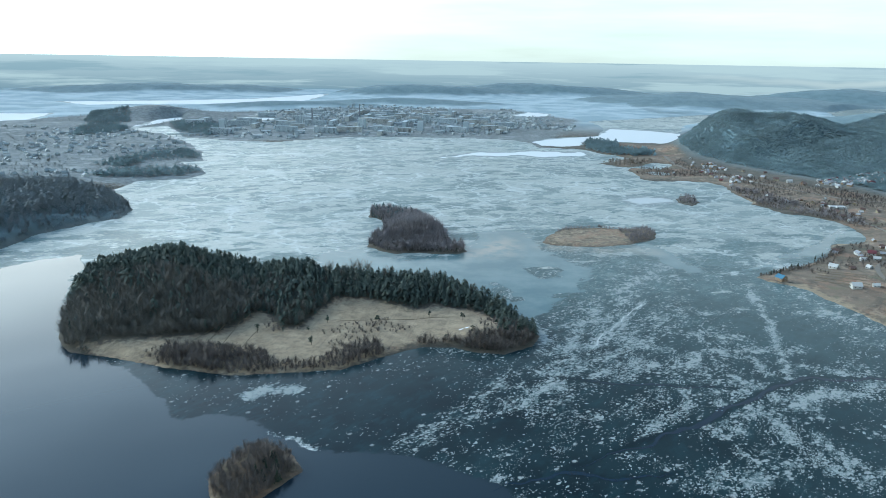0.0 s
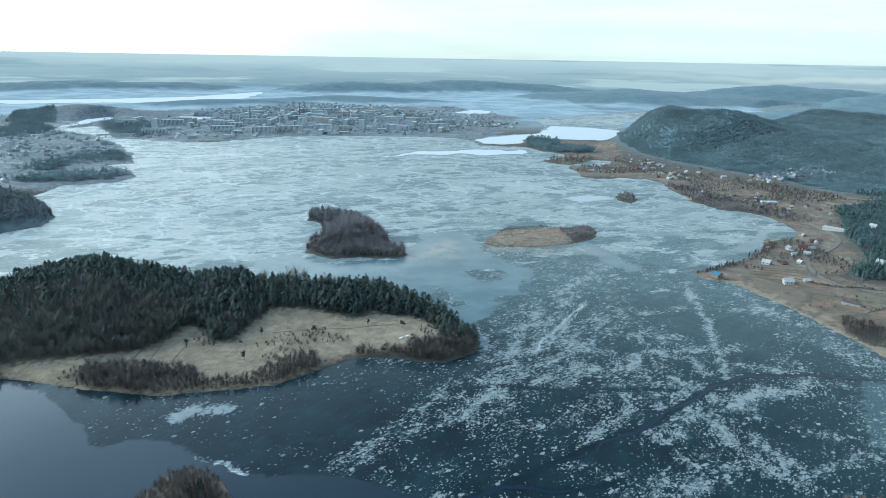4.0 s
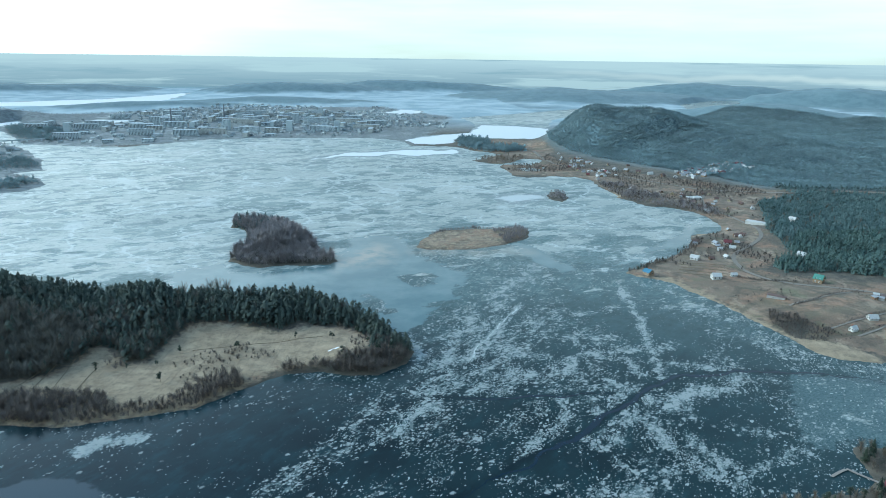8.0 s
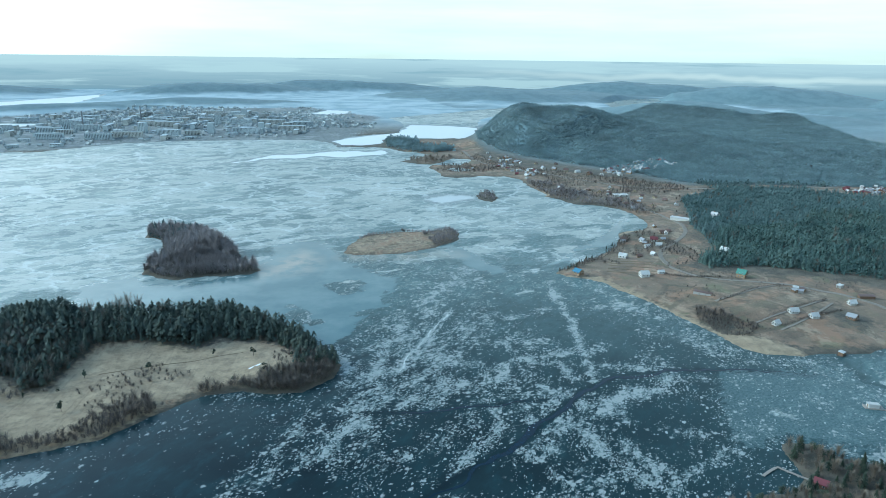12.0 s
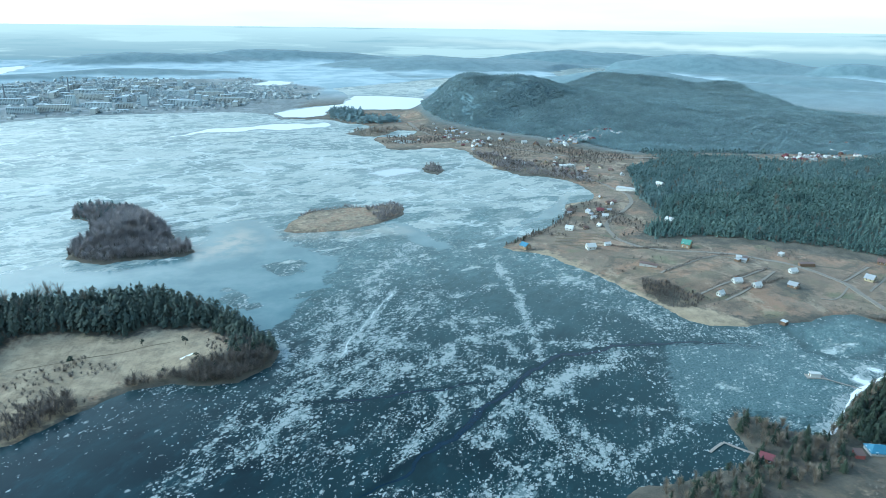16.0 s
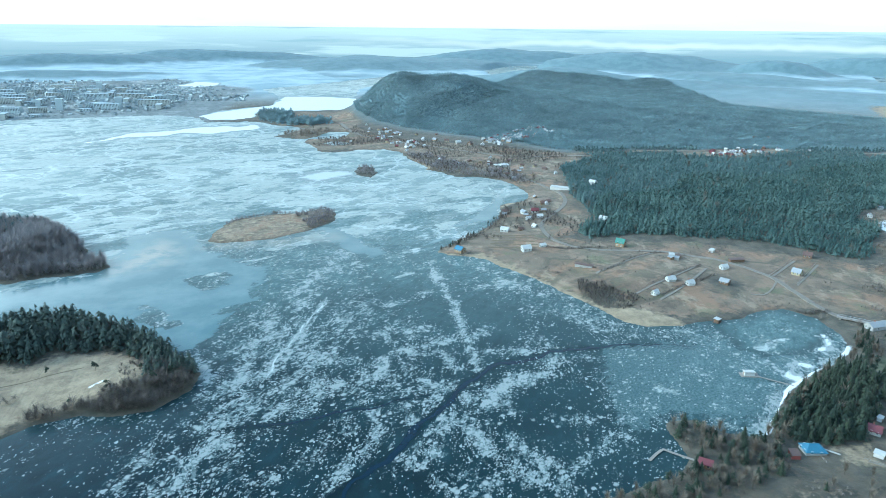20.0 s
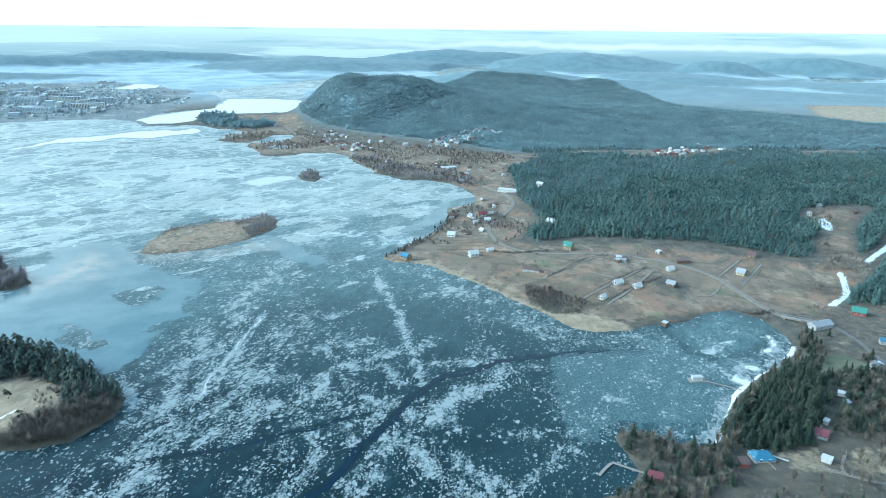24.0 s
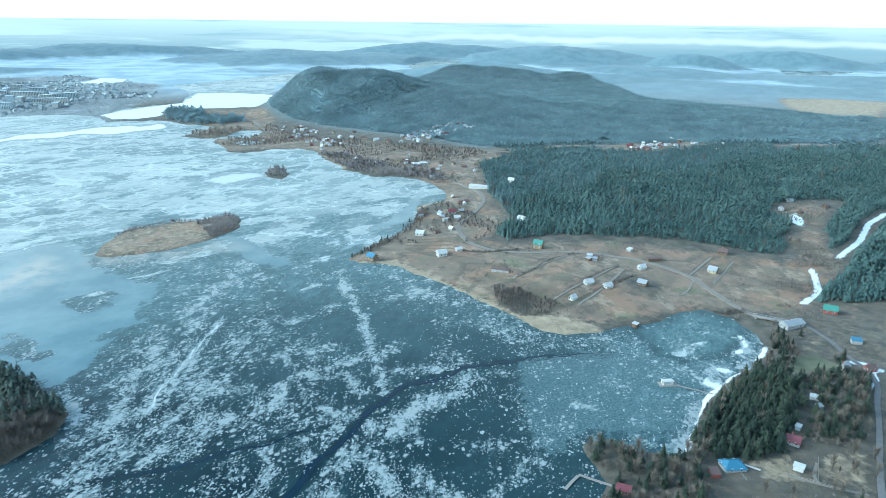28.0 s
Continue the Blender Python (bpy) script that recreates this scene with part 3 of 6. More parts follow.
def soft_in(poly, x, y, width):
    return np.clip(inside(poly, x, y) / width * 0.5 + 0.5, 0, 1)


STREAM_MEADOW = [(602, 372), (632, 372), (661, 406), (693, 412), (726, 428), (735, 466), (779, 481), (820, 472), (810, 450), (760, 428), (715, 403), (672, 372), (650, 345), (600, 326), (560, 318), (520, 330)]
FIELDS = [(327, 567), (335, 513), (343, 451), (359, 404), (388, 370), (430, 362), (479, 351), (502, 325), (533, 301), (602, 372), (600, 385), (523, 485), (432, 538), (411, 575), (457, 666), (355, 608), (300, 595), (295, 575)]
NEAR_GRASS = [(281, 268), (265, 235), (200, 235), (180, 200), (250, 50), (700, 50), (800, 250), (560, 320), (500, 330), (470, 300), (420, 275), (330, 245)]
POINT_FIELD = [(504, 1396), (540, 1470), (560, 1640), (470, 1720), (380, 1600), (350, 1300), (430, 1280)]
SHORE_VILLAGE = [(332, 611), (416, 676), (479, 722), (515, 789), (500, 860), (451, 943), (462, 1008), (470, 1083), (416, 1141), (349, 1155), (359, 1273), (504, 1396), (503, 1329), (549, 1171), (621, 1099), (711, 957), (728, 919), (623, 851), (524, 684), (486, 598), (432, 563), (400, 560)]
TOWN_AREA = [(-1500, 1000), (-640, 985), (-400, 1070), (-370, 1200), (-430, 1320), (-570, 1640), (-500, 1640), (-100, 1760), (220, 1700), (240, 1600), (500, 2400), (300, 2900), (-500, 2700), (-1500, 2000)]
ISLAND_FIELD = [(-262, 402), (-240, 388), (-194, 372), (-143, 362), (-79, 370), (-30, 415), (30, 425), (34, 452), (20, 478), (-15, 490), (-32, 478), (-45, 486), (-70, 496), (-95, 492), (-108, 470), (-118, 445), (-130, 440), (-140, 455), (-152, 466), (-160, 448), (-172, 428), (-205, 414)]
YELLOW_FIELDS = [[(1863, 1195), (2004, 1111), (2100, 1000), (1655, 831), (1544, 928), (1700, 1052)], [(1500, 2450), (1750, 2420), (1900, 2600), (1600, 2700)]]
REED_BEDS = [[(345, 413), (363, 402), (375, 386), (384, 366), (377, 358), (351, 372), (341, 391)], [(456, 1016), (470, 954), (440, 936), (463, 1065)], [(440, 705), (470, 715), (500, 748), (480, 740), (430, 700)], [(292, 592), (292, 575), (330, 560), (345, 450), (352, 400), (338, 440), (322, 545)]]
SNOW_LINES = [([(547, 317), (575, 322), (601, 341), (611, 350)], 2.8), ([(659, 355), (690, 362), (726, 371), (792, 397), (855, 410)], 3.0), ([(749, 451), (725, 431)], 6), ([(318, 240), (346, 257), (372, 268), (399, 275), (430, 279), (452, 286)], 3.0), ([(490, 240), (470, 225), (455, 222)], 1.5), ([(2, 434), (12, 438), (22, 438)], 0.9), ([(484, 246), (490, 238), (484, 230)], 2.5)]
HEADLAND = [(-477, 513), (-470, 658), (-466, 713), (-446, 761), (-408, 806), (-417, 860), (-462, 935), (-520, 970), (-800, 950), (-1200, 800), (-800, 500)]
ROAD_VILLAGE = [(835, 838), (921, 885), (1052, 869), (1100, 835), (1061, 800), (960, 765), (887, 790)]
HIGHWAY = [(640, 1010), (711, 957), (843, 912), (1000, 830), (1336, 655), (1700, 520)]


BARE_SPOTS = [((466, 402), 16), ((310, 222), 12), ((275, 245), 18), ((395, 240), 45), ((360, 425), 14), ((400, 250), 40), ((450, 225), 18)]


LAWN = [(451, 268), (471, 265), (471, 247), (463, 239), (443, 242), (433, 257)]
DRY_PLOTS = [[(365, 200), (387, 187), (364, 175), (348, 190)], [(334, 216), (354, 207), (342, 189), (322, 203)]]


def covers(x, y, d):
    field = np.maximum(soft_in(FIELDS, x, y, 12), 0.38 * soft_in(NEAR_GRASS, x, y, 12))
    field = np.maximum(field, soft_in(SHORE_VILLAGE, x, y, 14) * np.clip(0.8 + 0.5 * rough_noise(x, y, 40, 57), 0.4, 1))
    field = np.maximum(field, np.maximum(soft_in(STREAM_MEADOW, x, y, 12), soft_in(POINT_FIELD, x, y, 20)))
    field = np.maximum(field, 0.8 * soft_in(ROAD_VILLAGE, x, y, 14))
    for f in YELLOW_FIELDS:
        field = np.maximum(field, soft_in(f, x, y, 30))
    field = np.maximum(field, soft_in(ISLAND_FIELD, x, y, 8))
    field = np.maximum(field, soft_in(GRASS_ISLAND, x, y, 6))
    field = np.maximum(field, np.clip(1.3 - along(HIGHWAY, x, y) / 9, 0, 1))
    field = np.where(inside(ISLET, x, y) > -4, 0.75, field)
    town = soft_in(TOWN_AREA, x, y, 60)
    reed = np.zeros(x.shape)
    for f in REED_BEDS:
        reed = np.maximum(reed, soft_in(f, x, y, 6))
    for f in DRY_PLOTS:
        reed = np.maximum(reed, 0.6 * soft_in(f, x, y, 5))
    for f in YELLOW_FIELDS:
        reed = np.maximum(reed, 0.8 * soft_in(f, x, y, 30))
    reed = np.maximum(reed, 0.8 * soft_in(ISLAND_FIELD, x, y, 8))
    reed = np.maximum(reed, np.where(inside(GRASS_ISLAND, x, y) > 3, 0.45, 0))
    snow = np.zeros(x.shape)
    for line, w in SNOW_LINES:
        snow = np.maximum(snow, np.clip(1.4 - along(line, x, y) / w, 0, 1))
    snow = np.maximum(snow, 0.17 * soft_in(TOWN_AREA, x, y, 60))
    for p, r in BARE_SPOTS:
        field = np.minimum(field, np.clip(np.hypot(x - p[0], y - p[1]) / r - 0.4, 0, 1))
    # Distance ramp for the haze-tinted colours; hill and headland floor take the tint too.
    haze_ramp = np.clip((np.hypot(x, y) - 1900) / 500, 0, 1)
    wooded = haze_ramp * np.clip((hills(x, y) + 11 * rough_noise(x, y, 300, 120) - 6 + 7 * (x > 900)) / 4, 0, 1)
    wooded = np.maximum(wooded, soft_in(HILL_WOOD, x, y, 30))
    wooded = np.maximum(wooded, 0.7 * soft_in(HEADLAND, x, y, 12))
    return {"field": field, "town": town, "reed": reed, "snow": snow, "lawn": soft_in(LAWN, x, y, 6), "haze_ramp": haze_ramp, "wooded": wooded}


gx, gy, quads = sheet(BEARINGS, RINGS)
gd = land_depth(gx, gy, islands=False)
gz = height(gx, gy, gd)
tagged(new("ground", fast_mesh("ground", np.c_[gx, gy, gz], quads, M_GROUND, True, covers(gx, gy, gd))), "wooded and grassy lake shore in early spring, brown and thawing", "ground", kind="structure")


def island(name, poly, label, step):
    xs, ys = [p[0] for p in poly], [p[1] for p in poly]
    u, v = np.arange(min(xs) - 14, max(xs) + 15, step), np.arange(min(ys) - 14, max(ys) + 15, step)
    x, y = [a.ravel() for a in np.meshgrid(u, v)]
    wx, wy = wavy(x, y)
    d = inside(poly, wx, wy)
    z = height(x, y, d)
    i = np.arange(len(x)).reshape(len(v), len(u))
    q = np.stack([i[:-1, :-1], i[:-1, 1:], i[1:, 1:], i[1:, :-1]], -1).reshape(-1, 4)
    q = q[(d[q] > -10).any(1)]
    tagged(new(name, fast_mesh(name, np.c_[x, y, z], q, M_GROUND, True, covers(x, y, d))), label, "island", kind="structure")


island("island", MAIN_ISLAND, "long lake island with a spruce wood and a tan meadow", 2.5)
island("island", ISLET, "small rocky islet with bare trees in open water", 1.2)
island("island", WOOD_ISLAND, "low island covered in brown leafless trees", 3)
island("island", GRASS_ISLAND, "flat island of dry tan reed grass", 3)
island("island", BUSH_ISLET, "tiny islet of bare bushes", 3)

# ---------------------------------------------------------------- lake ice
OPEN_WEST = [(-523, 511), (-428, 588), (-411, 614), (-372, 636), (-316, 483), (-280, 420), (-261, 395), (-210, 370), (-182, 335), (-159, 308), (-135, 312), (-110, 301), (-85, 274), (-54, 270), (-31, 268), (-8, 260), (6, 245), (17, 228), (0, 100), (-300, 0), (-900, 0), (-700, 400)]
OPEN_MID = [(-141, 661), (-94, 674), (-83, 648), (-44, 637), (3, 652), (39, 752), (92, 766), (103, 678), (140, 610), (115, 532), (90, 519), (76, 480), (55, 472), (37, 500), (0, 552), (-53, 593), (-113, 591), (-138, 629)]
OPEN_SMALL = [[(217, 712), (242, 689), (249, 608), (229, 592), (216, 647)], [(274, 587), (355, 649), (410, 673), (516, 811), (391, 684), (314, 626)]]
ISLET_ICE = [(242, 973), (306, 1006), (357, 991), (358, 948), (314, 932), (282, 921)]
FLOES = [[(74, 611), (89, 615), (107, 615), (101, 582), (90, 574), (80, 584)], [(33, 566), (51, 536), (59, 512), (50, 509), (33, 537)]]
# dark quiet stretches: middle and half sizes
QUIET = [(238, 471, 22, 40), (272, 436, 22, 35), (193, 376, 18, 14), (159, 444, 18, 22), (126, 365, 14, 12), (251, 318, 22, 18), (171, 296, 14, 16), (-59, 323, 60, 35), (25, 298, 25, 22), (104, 299, 22, 18), (129, 282, 16, 12), (217, 313, 16, 14), (259, 400, 18, 16), (168, 444, 12, 11), (191, 386, 11, 13), (232, 450, 12, 30), (162, 302, 12, 12), (258, 432, 12, 22), (222, 322, 12, 12), (123, 359, 14, 7), (88, 323, 18, 16), (114, 282, 12, 12)]
# patches where the flakes lie thick: middle, half sizes, cover
THICK = [(121, 426, 14, 30, 0.35), (94, 422, 10, 25, 0.35), (167, 346, 12, 9, 0.42), (233, 338, 14, 9, 0.48), (149, 410, 14, 14, 0.33), (200, 560, 20, 30, 0.3), (338, 467, 15, 20, 0.38), (184, 290, 14, 18, 0.38), (24, 354, 12, 12, 0.3), (7, 310, 10, 12, 0.35), (-19, 286, 10, 8, 0.4), (109, 463, 14, 20, 0.35), (152, 300, 12, 14, 0.35), (176, 262, 16, 12, 0.42), (140, 247, 16, 8, 0.4)]
# line, width, how thick the white lies
STREAKS = [
    ([(167, 519), (137, 471), (115, 438), (96, 401)], 2.6, 0.5), ([(150, 520), (118, 466), (98, 430), (84, 402)], 4.0, 0.5), ([(212, 617), (170, 560)], 14, 0.35),
    ([(120, 470), (92, 405), (69, 354), (50, 320)], 13, 0.30), ([(271, 550), (252, 468), (234, 417), (217, 365)], 5, 0.5), ([(190, 520), (150, 440), (120, 380)], 15, 0.33),
    ([(157, 394), (170, 405), (204, 417), (230, 415), (256, 418)], 5, 0.42), ([(157, 394), (170, 369), (181, 350), (185, 332), (188, 300), (198, 268)], 8, 0.42),
    ([(230, 384), (252, 375), (277, 370)], 3.0, 0.6), ([(204, 336), (222, 338), (247, 343), (272, 359)], 6, 0.5), ([(229, 354), (206, 322), (211, 316)], 6, 0.45),
    ([(374, 352), (352, 362), (336, 385), (327, 419), (320, 460), (305, 515)], 7, 0.4), ([(376, 474), (316, 481), (286, 491)], 8, 0.42),
    ([(193, 362), (182, 383), (173, 395)], 8, 0.35), ([(-34, 275), (-13, 304), (16, 346), (65, 388), (106, 429)], 8, 0.35), ([(-7, 292), (8, 331), (32, 362)], 6, 0.35),
    ([(75, 311), (120, 340), (163, 390), (199, 420)], 8, 0.38), ([(151, 348), (167, 313), (179, 272), (191, 238)], 8, 0.4), ([(194, 327), (219, 342), (260, 350)], 6, 0.42),
    ([(-128, 336), (-117, 343), (-103, 344)], 6, 0.75), ([(-108, 293), (-94, 285), (-85, 274)], 3, 0.9), ([(114, 242), (140, 251), (164, 261)], 9, 0.4), ([(60, 339), (65, 388), (91, 439), (126, 476)], 12, 0.35),
    ([(318, 236), (346, 254), (372, 264), (399, 271), (430, 276), (452, 283), (474, 305)], 6.5, 1.0), ([(362, 296), (352, 300), (338, 280), (322, 262)], 3, 0.5),
    ([(-350, 1440), (-250, 1330), (-180, 1250)], 5, 1.0), ([(88, 640), (70, 620)], 3, 0.5),
    ([(64, 420), (68, 440), (62, 456)], 4, 0.75), ([(230, 300), (262, 285), (285, 270)], 8, 0.35), ([(52, 520), (46, 545), (36, 560)], 1.5, 0.55), ([(90, 580), (98, 600)], 2.5, 0.6),
]
FINE_STREAKS = [
    ([(217, 619), (141, 526), (99, 454), (66, 370)], 24, 0.36), ([(136, 448), (113, 404), (98, 380), (86, 365)], 15, 0.42), ([(190, 500), (160, 450)], 16, 0.34),
    ([(217, 619), (181, 582), (141, 526), (115, 488), (99, 454), (84, 416), (74, 384), (58, 356), (37, 325)], 6, 0.5), ([(163, 510), (139, 478), (122, 454), (106, 428), (97, 411)], 2.2, 1.0), ([(154, 495), (135, 464), (118, 437), (107, 415)], 1.3, 0.7),
    ([(278, 566), (264, 531), (262, 501), (249, 454), (235, 420), (226, 395), (215, 368)], 3.2, 0.8), ([(160, 388), (174, 370), (186, 357), (192, 345)], 3, 0.6), ([(162, 391), (178, 408), (196, 410), (225, 409), (247, 408)], 4, 0.55), ([(182, 418), (183, 438), (199, 452)], 4, 0.45),
    ([(160, 469), (190, 480), (222, 491), (244, 495)], 7, 0.4), ([(221, 394), (248, 380), (275, 367)], 1.8, 0.7), ([(188, 402), (206, 397), (206, 372), (215, 375)], 6, 0.5), ([(267, 359), (256, 342), (230, 345), (214, 337), (201, 328)], 6, 0.62), ([(183, 343), (204, 334), (211, 324)], 4, 0.55),
    ([(119, 387), (145, 382), (156, 385)], 8, 0.5), ([(159, 354), (175, 326), (181, 305), (184, 281), (186, 260), (191, 248)], 6, 0.6), ([(197, 286), (199, 274), (195, 261), (192, 248)], 1.6, 0.9), ([(191, 265), (191, 252)], 1.2, 0.9), ([(193, 251), (220, 260), (237, 268), (258, 271)], 6, 0.5),
    ([(142, 354), (139, 329), (123, 313), (108, 304), (96, 292)], 6, 0.5), ([(137, 302), (144, 283), (148, 267)], 5, 0.45), ([(19, 315), (27, 325), (44, 318)], 4, 0.45), ([(27, 330), (46, 336), (62, 346), (78, 356)], 6, 0.4),
    ([(296, 434), (316, 419), (318, 401), (325, 377), (342, 357), (386, 348)], 6, 0.55), ([(305, 530), (315, 517), (329, 503)], 5, 0.5), ([(277, 488), (297, 487), (319, 470)], 6, 0.5), ([(148, 433), (131, 404), (114, 373), (98, 360)], 9, 0.4), ([(175, 441), (201, 441), (203, 409)], 6, 0.45),
]
SLUSH = [[(304, 354), (286, 329), (268, 299), (253, 277), (268, 273), (293, 278), (306, 263), (330, 246), (362, 265), (364, 295), (373, 326), (344, 348)]]
SILT = [[(105, 690), (112, 712), (150, 690), (205, 690), (225, 670), (180, 672), (130, 676)], [(20, 640), (60, 655), (80, 690), (60, 720), (30, 690)]]
CRACKS = [([(55, 262), (74, 274), (108, 293), (137, 307), (172, 332), (202, 354), (233, 367), (270, 367), (306, 357), (334, 346), (361, 333)], 2.6), ([(66, 363), (88, 358), (110, 354), (135, 353), (157, 353), (175, 350)], 1.4), ([(8, 240), (31, 250), (49, 257), (65, 253), (84, 253), (105, 257)], 2.0)]
WHITE_CHANNEL = [(-60, 1380), (32, 1438), (85, 1502), (199, 1530), (270, 1528), (325, 1536), (318, 1452), (236, 1425), (163, 1450), (82, 1435), (0, 1385)]
BRIGHT_BAY = [(234, 1732), (298, 1815), (389, 1861), (446, 1889), (525, 2143), (660, 2080), (720, 1990), (660, 1794), (610, 1710), (465, 1735), (400, 1750), (372, 1720), (348, 1645), (297, 1617), (240, 1640)]
FAR_ICE = [(-4000, 640), (-380, 650), (-150, 600), (-60, 640), (110, 790), (260, 820), (500, 900), (800, 1000), (800, 4800), (-4000, 4800)]
SHORE_SNOW = [[(313, 240), (335, 250), (359, 265), (380, 270), (376, 276), (380, 284), (395, 289), (413, 284), (417, 276), (401, 271), (385, 267), (364, 258), (341, 246), (321, 237)], [(457, 313), (470, 316), (451, 294), (440, 289), (427, 290), (426, 294), (443, 299)]]
COVE_THIN = [(401, 352), (450, 354), (482, 335), (480, 315), (452, 306), (427, 296), (391, 300), (396, 327)]
COVE_ICE = [(300, 270), (330, 330), (350, 350), (480, 360), (500, 300), (300, 235)]


def ice_cover(x, y):
    wx, wy = x + 9 * rough_noise(x, y, 40, 20), y + 9 * rough_noise(x, y, 40, 24)
    far = soft_in(FAR_ICE, wx, wy, 240)
    clump = np.clip(rough_noise(wx * 0.8, wy, 42, 30) * 1.3 + 0.45, 0, 1)
    seams = np.exp(-((vnoise(wx, wy, 85, 35) / 0.10) ** 2)) * np.clip(vnoise(x, y, 60, 37) + 0.6, 0, 1)
    flaky = np.clip(1.0 - 0.8 * np.clip((30 - x) / 60, 0, 1) * np.clip((420 - y) / 60, 0, 1), 0.15, 1)
    snow = (0.07 + 0.24 * clump ** 2 + 0.26 * seams) * flaky
    snow = snow * (1 - far) + far * (0.16 + 0.25 * rough_noise(x, y * 0.6, 110, 33))
    for hx, hy, a, b in QUIET:
        snow = snow * (1 - 0.8 * np.exp(-(((wx - hx) / a) ** 2 + ((wy - hy) / b) ** 2) ** 2))
    for hx, hy, a, b, k in THICK:
        snow = np.maximum(snow, k * np.exp(-((wx - hx) / a) ** 2 - ((wy - hy) / b) ** 2))
    for line, w, k in STREAKS:
        snow = np.maximum(snow, snow * 0.4 + (1.2 if k > 0.6 else 0.85) * k * np.exp(-((along(line, wx, wy) / w) ** 2)))
    nx, ny = x + 3 * rough_noise(x, y, 16, 21), y + 3 * rough_noise(x, y, 16, 25)
    for line, w, k in FINE_STREAKS:
        snow = np.maximum(snow, snow * 0.3 + 0.95 * k * np.exp(-((along(line, nx, ny) / w) ** 2)))
    slush = np.zeros(x.shape)
    for f in SLUSH:
        slush = np.maximum(slush, soft_in(f, wx, wy, 12))
    snow = snow * (1 - 0.45 * slush)
    cove = soft_in(COVE_ICE, wx, wy, 40)
    snow = np.maximum(snow * (1 - 0.7 * cove), cove * (0.24 + 0.30 * rough_noise(x, y, 14, 44)))
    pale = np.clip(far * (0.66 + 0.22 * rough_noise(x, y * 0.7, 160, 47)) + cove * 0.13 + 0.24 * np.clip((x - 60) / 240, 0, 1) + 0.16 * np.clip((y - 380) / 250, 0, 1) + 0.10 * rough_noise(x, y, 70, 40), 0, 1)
    white = soft_in(WHITE_CHANNEL, x + 30 * rough_noise(x, y, 60, 58), y + 30 * rough_noise(x, y, 60, 59), 12)
    white = np.maximum(white, 0.78 * soft_in(ISLET_ICE, wx, wy, 14))
    for lake in [BRIGHT_BAY] + LAKES[1:5] + LAKES[6:7]:
        white = np.maximum(white, soft_in(lake, x + 25 * rough_noise(x, y, 90, 58), y + 25 * rough_noise(x, y, 90, 59), 20))
    for f in SHORE_SNOW:
        snow = np.maximum(snow, np.clip(soft_in(f, wx * 0.4 + x * 0.6, wy * 0.4 + y * 0.6, 4) * (1.0 + 0.9 * rough_noise(x, y, 7, 49)), 0, 1.3))
    snow = np.maximum(snow, white * 1.3)
    for line, w in CRACKS:
        gap = np.exp(-((along(line, x, y) / (w * 1.1)) ** 4))
        snow, pale = snow * (1 - gap), pale * (1 - gap)
    water = soft_in(OPEN_WEST, wx, wy, 8)
    wx, wy = wx + 4 * rough_noise(x, y, 11, 60), wy + 4 * rough_noise(x, y, 11, 64)
    thin = soft_in(OPEN_MID, wx, wy, 22)
    for f in OPEN_SMALL:
        thin = np.maximum(thin, soft_in(f, wx, wy, 16))
    for f in FLOES:
        thin = np.minimum(thin, 1 - soft_in(f, wx, wy, 9))
    silt = np.zeros(x.shape)
    for f in SILT:
        silt = np.maximum(silt, soft_in(f, wx, wy, 16))
    still = soft_in(COVE_THIN, wx, wy, 9)
    snow = snow * (1 - 0.85 * still * (snow < 0.7))
    pale = np.maximum(pale * (1 - still), 0.34 * still)
    # Veil grows with y in place of haze; the still cove is paled too.
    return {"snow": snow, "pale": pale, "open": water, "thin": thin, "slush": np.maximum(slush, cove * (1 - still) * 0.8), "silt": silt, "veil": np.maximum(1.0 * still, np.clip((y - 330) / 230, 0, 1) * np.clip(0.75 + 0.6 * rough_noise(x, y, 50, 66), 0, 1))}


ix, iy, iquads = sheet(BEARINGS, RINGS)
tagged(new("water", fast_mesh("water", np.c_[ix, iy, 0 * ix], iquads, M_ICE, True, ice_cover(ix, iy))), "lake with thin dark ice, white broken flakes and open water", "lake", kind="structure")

M_LEAD = plain("lead_water", (0.004, 0.018, 0.034), 0.12, 0.3, 0.3, 0.25)
for line, w in CRACKS:
    p = np.array(line, float)
    for _ in range(3):
        mid = (p[:-1] + p[1:]) / 2
        d = np.diff(p, axis=0)
        mid += np.c_[-d[:, 1], d[:, 0]] * np.random.RandomState(len(p)).uniform(-0.13, 0.13, (len(mid), 1))
        q = np.empty((len(p) + len(mid), 2))
        q[0::2], q[1::2] = p, mid
        p = q
    d = np.gradient(p, axis=0)
    side = np.c_[-d[:, 1], d[:, 0]] / np.hypot(d[:, 0], d[:, 1])[:, None]
    n = len(p)
    taper = np.minimum(1, np.minimum(np.arange(n), np.arange(n)[::-1]) / (n * 0.3))[:, None]
    rr = np.random.RandomState(n)
    l, r = p + side * w * taper * rr.uniform(0.3, 1.0, (n, 1)) * 1.0, p - side * w * taper * rr.uniform(0.3, 1.0, (n, 1)) * 1.0
    i = np.arange(n - 1)
    tagged(new("water", fast_mesh("water", np.concatenate([np.c_[l, np.full(n, 0.05)], np.c_[r, np.full(n, 0.05)]]), np.stack([i, i + n, i + n + 1, i + 1], -1), M_LEAD)), "narrow dark lead of open water through the ice", "lead", kind="structure")

